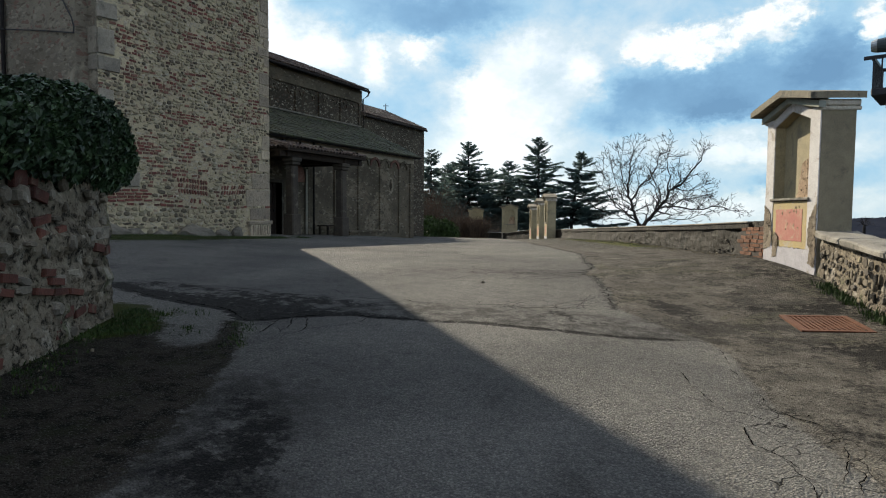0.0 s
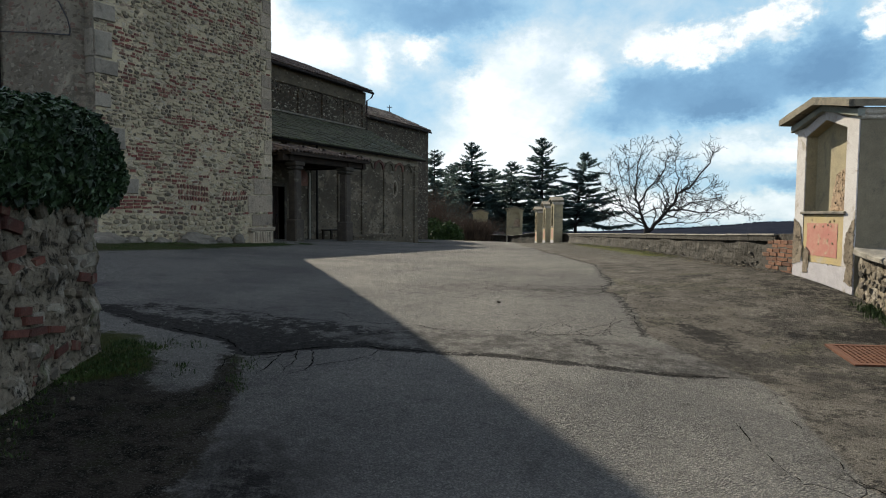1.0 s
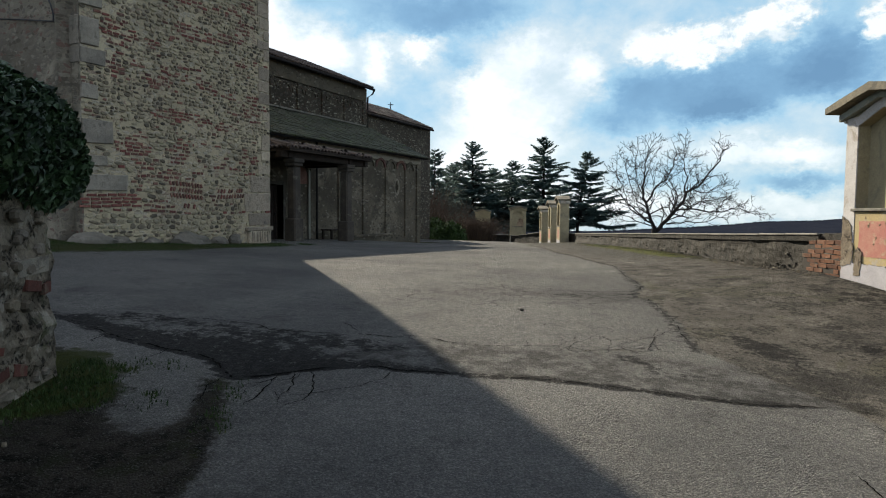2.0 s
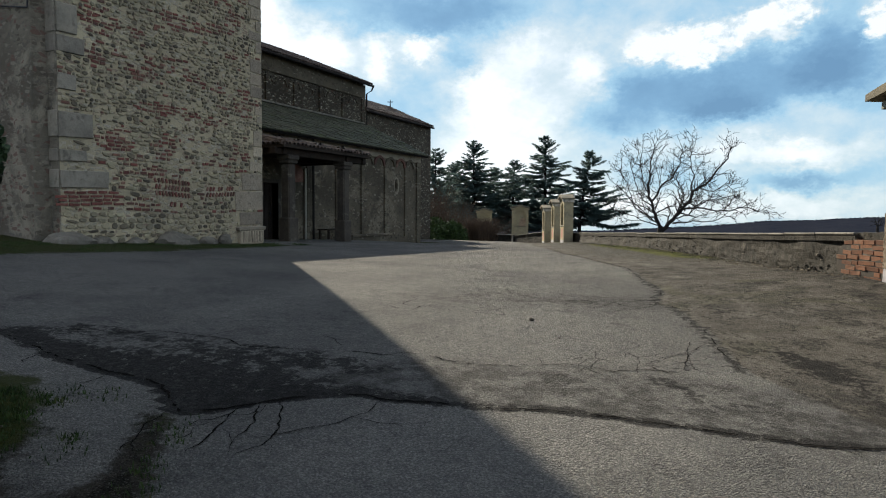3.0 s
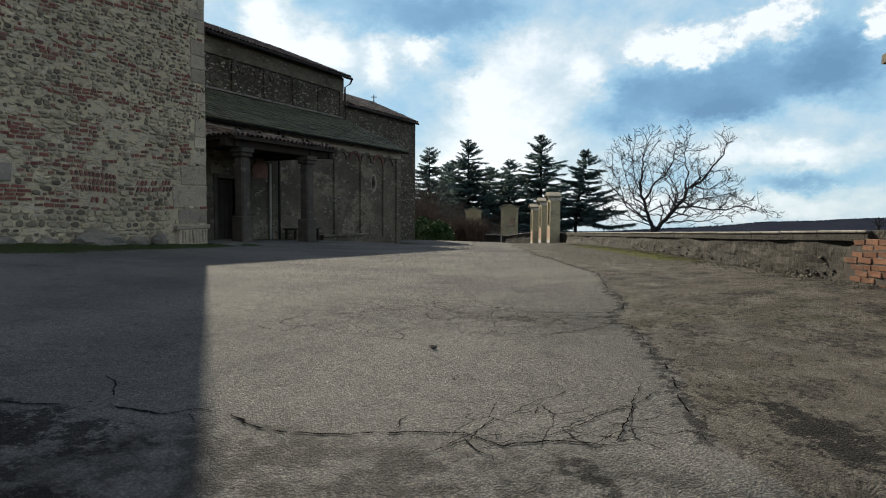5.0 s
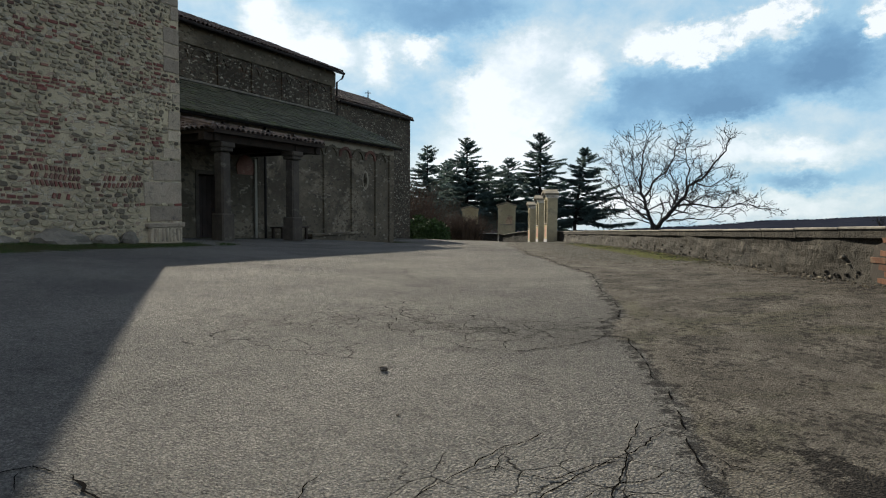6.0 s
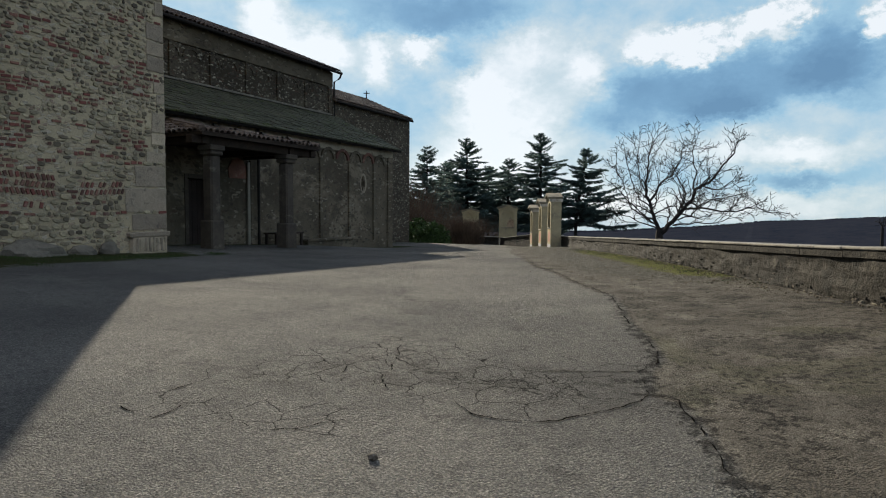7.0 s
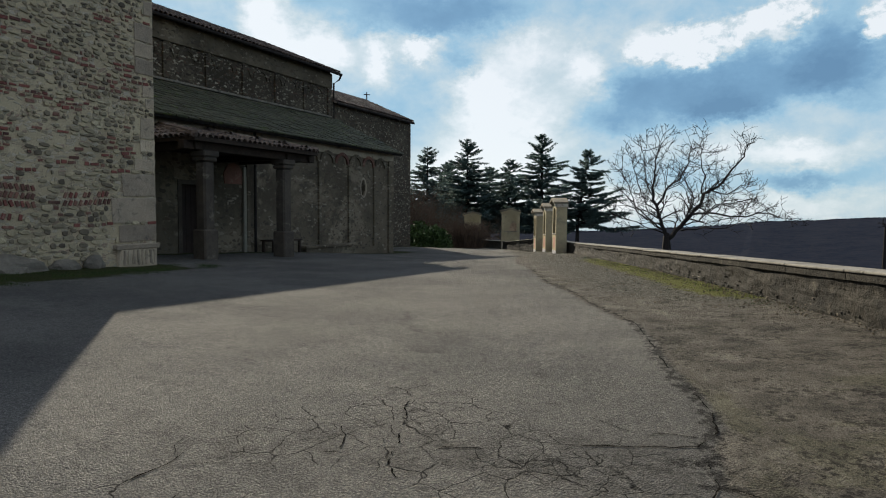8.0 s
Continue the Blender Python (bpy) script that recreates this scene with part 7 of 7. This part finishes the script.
def conifer(at, height_, spread, seed, lean=0.0, gaps=0.2, crown_from=0.08, tip=1.0):
    """A cedar: straight trunk, tiers of flat sagging limbs, each with sprays of short needles."""
    t = thing("cedar_tree", at, "tall dark green cedar with tiered drooping branches", "tree", "cedars beyond the wall")
    rnd = random.Random(seed)
    bm = bmesh.new()
    tube(bm, [(0, 0, -2), (0, 0, height_ * 0.3), (lean * 0.5, 0, height_ * 0.7), (lean, 0, height_)], [height_ * 0.022, height_ * 0.017, height_ * 0.009, 0.03], 8)
    part("trunk", bm, M_BARK, t)
    soup, limbs = Soup(), bmesh.new()
    count = int(height_ * 21)
    for q in range(count):
        u = crown_from + (0.985 - crown_from) * (q + rnd.random()) / count
        z = u * height_
        if rnd.random() < gaps or (noise.noise(Vector((u * 14, seed * 2.1, math.floor(rnd.random() * 2)))) < -0.05 and rnd.random() < 0.5):
            continue
        a = rnd.uniform(0, 2 * math.pi)
        uneven_ = 0.75 + 0.5 * noise.noise(Vector((math.cos(a) * 1.3 + seed, math.sin(a) * 1.3, u * 9)))
        length = spread * (1 - u) ** 0.9 * rnd.uniform(0.35, 1.2) * uneven_ * 1.25 + 0.25
        rise = rnd.uniform(0.2, 0.55) if u > 0.82 else rnd.uniform(-0.22, 0.16)
        p0 = Vector((lean * u, 0, z))
        end = p0 + Vector((math.cos(a) * length, math.sin(a) * length, length * rise + 0.1 * length))
        mid_ = (p0 + end) / 2 + Vector((0, 0, -length * rnd.uniform(0.0, 0.1)))
        tube(limbs, [p0, mid_, end], [0.05 * (1 - u) + 0.03, 0.04 * (1 - u) + 0.02, 0.01], 4)
        n = int(6 + length * 8)
        for j in range(n):
            s = 0.15 + 0.88 * (j + rnd.random()) / n
            c = p0.lerp(mid_, s * 2) if s < 0.5 else mid_.lerp(end, s * 2 - 1)
            wide = 0.32 + 0.17 * length * (0.2 + s * (1.1 - s))
            for _ in range(8):
                b = a + rnd.choice((-1, 1)) * rnd.uniform(0.2, 1.4)
                ln = wide * rnd.uniform(0.3, 0.95)
                tip_p = c + Vector((math.cos(b) * ln, math.sin(b) * ln, rnd.uniform(-0.75, 0.15) * ln))
                side = Vector((-math.sin(b), math.cos(b), rnd.uniform(-0.8, 0.8))) * ln * 0.15
                base_p = c + Vector((rnd.uniform(-0.1, 0.1), rnd.uniform(-0.1, 0.1), rnd.uniform(-0.12, 0.12)))
                m_p = base_p.lerp(tip_p, 0.5)
                soup.add([base_p, m_p + side, tip_p, m_p - side], [(0, 1, 2), (0, 2, 3)])
    part("branchwork", limbs, M_BARK, t)
    soup.make("crown", M_NEEDLE, t, "dark needles in flat tiers")
    return t


def at_az(a, r, z):
    return (-1.34 - math.sin(radians(a)) * r, 2.36 + math.cos(radians(a)) * r, z)


for a, r, top, spread, seed, lean, gaps, tip in ((28.0, 104, 5.9, 4.2, 11, 0.0, 0.3, 1), (24.5, 112, 6.65, 6.4, 12, 0.0, 0.12, 1), (20.9, 118, 4.9, 5.2, 13, 0.3, 0.2, 1),
                                            (18.0, 108, 7.0, 5.6, 14, 0.0, 0.2, 1), (14.9, 100, 5.6, 4.9, 15, 1.6, 0.26, 1), (31.5, 110, 4.6, 5.0, 16, 0.0, 0.1, 1), (26.3, 122, 4.6, 6.0, 17, 0, 0.1, 1),
                                            (22.6, 126, 4.2, 6.0, 18, 0, 0.1, 1)):
    zb = -4.0
    hgt = 1.65 + r * math.tan(radians(top)) - zb
    conifer(at_az(a, r, zb), hgt, spread * 1.85, seed, lean, gaps * 1.15, 0.24 if seed == 15 else 0.16)


def leaf_bush(name, at, size, n, seed, mat, label, leaf=0.09):
    rnd = random.Random(seed)
    b = thing(name, at, label, "bush")
    bm = bmesh.new()
    for k in range(7):
        a = rnd.uniform(0, 6.28)
        tube(bm, [(0, 0, -0.3), (math.cos(a) * size[0] * 0.3, math.sin(a) * size[1] * 0.3, size[2] * 0.5), (math.cos(a) * size[0] * 0.6, math.sin(a) * size[1] * 0.6, size[2] * 0.85)], [0.04, 0.025, 0.008], 4)
    part("stem_cluster", bm, M_BARK, b)
    soup = Soup()
    while n:
        v = Vector((rnd.gauss(0, 1), rnd.gauss(0, 1), rnd.gauss(0, 1))).normalized()
        k = 1 + 0.35 * noise.noise(v * 2.2 + Vector((seed, 0, 0)))
        q = Vector((v.x * size[0], v.y * size[1], abs(v.z) * size[2])) * k * rnd.uniform(0.55, 1.0)
        f = leaf * rnd.uniform(0.6, 1.3)
        m = Matrix.Translation(q) @ pose(0, 0, 0, rnd.uniform(0, 360), rnd.uniform(0, 360), rnd.uniform(0, 360))
        soup.add([m @ Vector(p) for p in ((0, 0, 0), (f * 0.4, f * 0.5, 0.1 * f), (0, f * 1.2, 0), (-f * 0.4, f * 0.5, 0.1 * f))], [(0, 1, 2), (0, 2, 3)])
        n -= 1
    soup.make("foliage", mat, b)
    return b


def twig_bush(name, at, size, n, seed, label):
    rnd = random.Random(seed)
    b = thing(name, at, label, "bush")
    soup = bmesh.new()
    for _ in range(n):
        a = rnd.uniform(0, 6.28)
        o = Vector((rnd.uniform(-0.5, 0.5) * size[0], rnd.uniform(-0.5, 0.5) * size[1], -0.2))
        e = o + Vector((math.cos(a) * size[0] * 0.35, math.sin(a) * size[1] * 0.35, size[2] * rnd.uniform(0.6, 1.15)))
        m_ = o.lerp(e, 0.5) + Vector((rnd.uniform(-0.15, 0.15), rnd.uniform(-0.15, 0.15), 0.1 * size[2]))
        tube(soup, [o, m_, e], [0.022, 0.015, 0.006], 3)
        for k in range(4):
            s = rnd.uniform(0.3, 0.95)
            c = o.lerp(m_, s * 2) if s < 0.5 else m_.lerp(e, s * 2 - 1)
            tube(soup, [c, c + Vector((rnd.uniform(-1, 1), rnd.uniform(-1, 1), rnd.uniform(0.1, 1.0))) * size[2] * 0.25], [0.01, 0.004], 3)
    part("twig_mass", soup, M_TWIG, b)
    return b


leaf_bush("green_bush", (-21.6, 42.6, ground_z(-21.6, 42.6)), (1.3, 1.0, 1.25), 5200, 2, M_BUSH, "dark evergreen bush by the end of the church", 0.16)
leaf_bush("green_bush", (-24.9, 46.5, ground_z(-24.9, 46.5)), (1.5, 1.2, 1.7), 4200, 5, M_BUSH, "tall dark evergreen bush behind the church", 0.18)
twig_bush("bare_bush", (-20.7, 46.0, ground_z(-20.7, 46.0)), (2.0, 1.6, 1.75), 460, 6, "bare reddish-brown shrub beside the shrine")
for k, (a, r, s, h) in enumerate(((27.5, 62, 5.0, 4.6), (24.5, 66, 5.5, 4.2), (21.5, 70, 5.0, 3.4), (29.5, 58, 4.5, 4.8), (18.5, 72, 5.0, 3.0))):
    x, y, _ = at_az(a, r, 0)
    twig_bush("thicket", (x, y, ground_z(x, y)), (s, s, h + 2.0), 420, 40 + k, "leafless grey-brown thicket beyond the wall")
for k, (a, r, h) in enumerate(((10.0, 60, 2.2), (5.0, 52, 1.8), (12.5, 66, 2.6), (1.5, 58, 1.6))):
    x, y, _ = at_az(a, r, 0)
    twig_bush("thicket", (x, y, ground_z(x, y)), (4.0, 3.0, h), 140, 60 + k, "leafless scrub on the slope below the wall")


# dark undergrowth between the cedars
for k, (a, r, sx, sz) in enumerate(((30.5, 84, 4.0, 5.5), (27.6, 88, 4.2, 5.2), (25.2, 92, 4.5, 5.6), (22.6, 95, 4.2, 4.6), (20.0, 92, 3.6, 4.2), (17.2, 94, 3.8, 4.4), (15.0, 96, 3.2, 3.4))):
    x, y, _ = at_az(a, r, 0)
    leaf_bush("undergrowth", (x, y, ground_z(x, y) - 0.3), (sx, sx, sz + 3.5), 2600, 80 + k, M_NEEDLE, "dark dense undergrowth below the cedars", 0.55)


def blades(name, spots, label, tall=(0.03, 0.09)):
    """Tufts of grass: spots are (x, y, count, radius)."""
    rnd = random.Random(len(spots))
    soup = Soup()
    for x, y, n, r in spots:
        for _ in range(n):
            a, q = rnd.uniform(0, 6.28), r * math.sqrt(rnd.random())
            px, py = x + math.cos(a) * q, y + math.sin(a) * q
            z, h, b, w = ground_z(px, py) - 0.005, rnd.uniform(*tall), rnd.uniform(0, 6.28), rnd.uniform(0.003, 0.007)
            lean_ = Vector((rnd.uniform(-1, 1), rnd.uniform(-1, 1), 0)) * h * 0.5
            c, s = math.cos(b) * w, math.sin(b) * w
            soup.add([(px - c, py - s, z), (px + c, py + s, z), (px + lean_.x * 0.4 + c * 0.6, py + lean_.y * 0.4 + s * 0.6, z + h * 0.6), (px + lean_.x, py + lean_.y, z + h)], [(0, 1, 2), (0, 2, 3)])
    return tagged(soup.make(name, M_GRASS), label, "grass")


rnd = random.Random(17)
spots = []
for k in range(170):
    s = rnd.uniform(-0.4, 0.7) if k < 110 else rnd.uniform(0.7, 3.4)
    q = abs(rnd.gauss(0, 0.3 if k < 110 else 0.16)) + 0.03
    spots.append((LW[0] + LD[0] * s + 0.82 * q, LW[1] + LD[1] * s + 0.57 * q, rnd.randrange(8, 40), rnd.uniform(0.04, 0.14)))
for k in range(26):
    t_ = rnd.random()
    spots.append((-4.2 + 0.6 * t_ + rnd.gauss(0, 0.06), 4.3 - 0.8 * t_ + rnd.gauss(0, 0.06), rnd.randrange(4, 12), 0.06))
blades("verge_grass", spots, "patchy short green grass along the ruined wall", (0.012, 0.042))
spots = []
for _ in range(900):
    y = rnd.uniform(7.0, 17.0)
    wide_ = float(np.interp(y, [8, 11, 15, 17], [2.1, 2.1, 1.3, 0.8]))
    x = -14.35 + wide_ * rnd.random() ** 1.3
    if noise.noise(Vector((x * 1.6, y * 1.1, 5.0))) > -0.08:
        spots.append((x, y, rnd.randrange(8, 26), 0.16))
blades("bank_grass", spots, "short patchy grass at the foot of the tower", (0.012, 0.045))
spots = []
for _ in range(300):
    y = rnd.uniform(15.5, 29)
    spots.append((float(wall_x(y)) - 0.05 - abs(rnd.gauss(0, 0.35)), y, rnd.randrange(6, 22), 0.14))
blades("parapet_grass", spots, "yellow-green grass along the foot of the parapet", (0.008, 0.03))
spots = [(float(wall_x(y)) - 0.06 - abs(rnd.gauss(0, 0.08)), y, rnd.randrange(10, 40), 0.08) for y in [rnd.uniform(7.2, 9.6) for _ in range(40)]]
blades("weeds", spots, "green weeds at the foot of the rubble wall", (0.03, 0.1))

# ---- loose pebbles on the verge and along the wall ----
rnd = random.Random(23)
soup = Soup()
for k in range(1100):
    if k >= 420:
        y = rnd.uniform(15.5, 30)
        x = float(wall_x(y)) - abs(rnd.gauss(0.4, 1.0))
    elif k < 24:
        s, q = rnd.uniform(-0.5, 3.5), abs(rnd.gauss(0, 0.25)) + 0.03
        x, y = LW[0] + LD[0] * s + 0.82 * q, LW[1] + LD[1] * s + 0.57 * q
    else:
        y = rnd.uniform(11.9, 22)
        x = float(wall_x(y)) - abs(rnd.gauss(0.05, 0.2))
    v, f = COBBLES[k % 10]
    sz = rnd.uniform(0.008, 0.03)
    m = Matrix.Translation((x, y, ground_z(x, y) + 0.0)) @ pose(0, 0, 0, 90, 0, rnd.uniform(0, 360)) @ Matrix.Diagonal((sz, sz * 0.7, sz, 1))
    soup.add([m @ Vector(p) for p in v], f)
tagged(soup.make("pebbles", M_STONE_DARK), "small loose pebbles and mortar crumbs", "pebbles")

# a loose stone on the asphalt
for x, y, r in ((-3.44, 8.03, 0.028), (-2.96, 7.41, 0.009)):
    bm = bmesh.new()
    bmesh.ops.create_icosphere(bm, subdivisions=2, radius=1.0)
    for v in bm.verts:
        d = v.co.normalized()
        v.co = d * r * (0.9 + 0.4 * noise.noise(d * 1.6 + Vector((x, y, 0))))
        v.co.z *= 0.75
    loose = part("loose_stone", bm, M_PILLAR)
    loose.matrix_world = pose(x, y, ground_z(x, y) + r * 0.5)
    tagged(loose, "small dark stone lying loose on the asphalt", "stone", "loose stones")

# ---- far woods ----
rnd = random.Random(29)
soup = Soup()
for k in range(2200):
    a, r = rnd.uniform(-14, 34), rnd.uniform(815, 900)
    x, y = -math.sin(radians(a)) * r, math.cos(radians(a)) * r
    z, s = ground_z(x, y), rnd.uniform(0.7, 1.7) * (0.5 + r / 1100)
    pts_ = []
    n = 6
    for j in range(n):
        b = 2 * math.pi * j / n + rnd.random()
        pts_.append((x + math.cos(b) * s * rnd.uniform(0.5, 0.8), y + math.sin(b) * s * rnd.uniform(0.5, 0.8), z + s * rnd.uniform(-0.1, 0.25)))
    tip_ = (x + rnd.uniform(-0.3, 0.3) * s, y, z + s * rnd.uniform(0.4, 0.75))
    soup.add([*pts_, tip_], [(j, (j + 1) % n, n) for j in range(n)])
tagged(soup.make("far_trees", M_WOODS), "dark leafless woods on the far hills, blued for haze", "woods")

# ---- roof coverings, last ----
tile_rows(roof_nave, -22.0, 9.08, -5.6, 2.3, 16.0, 32.85, 16, singles=240)
slab_rows(roof_aisle, -18.15, 4.8, -4.26, 1.98, 16.5, 32.5, 15, singles=300)
tile_rows(roof_choir, -22.1, 7.62, -3.7, 1.62, 32.8, 40.75, 11, singles=120)
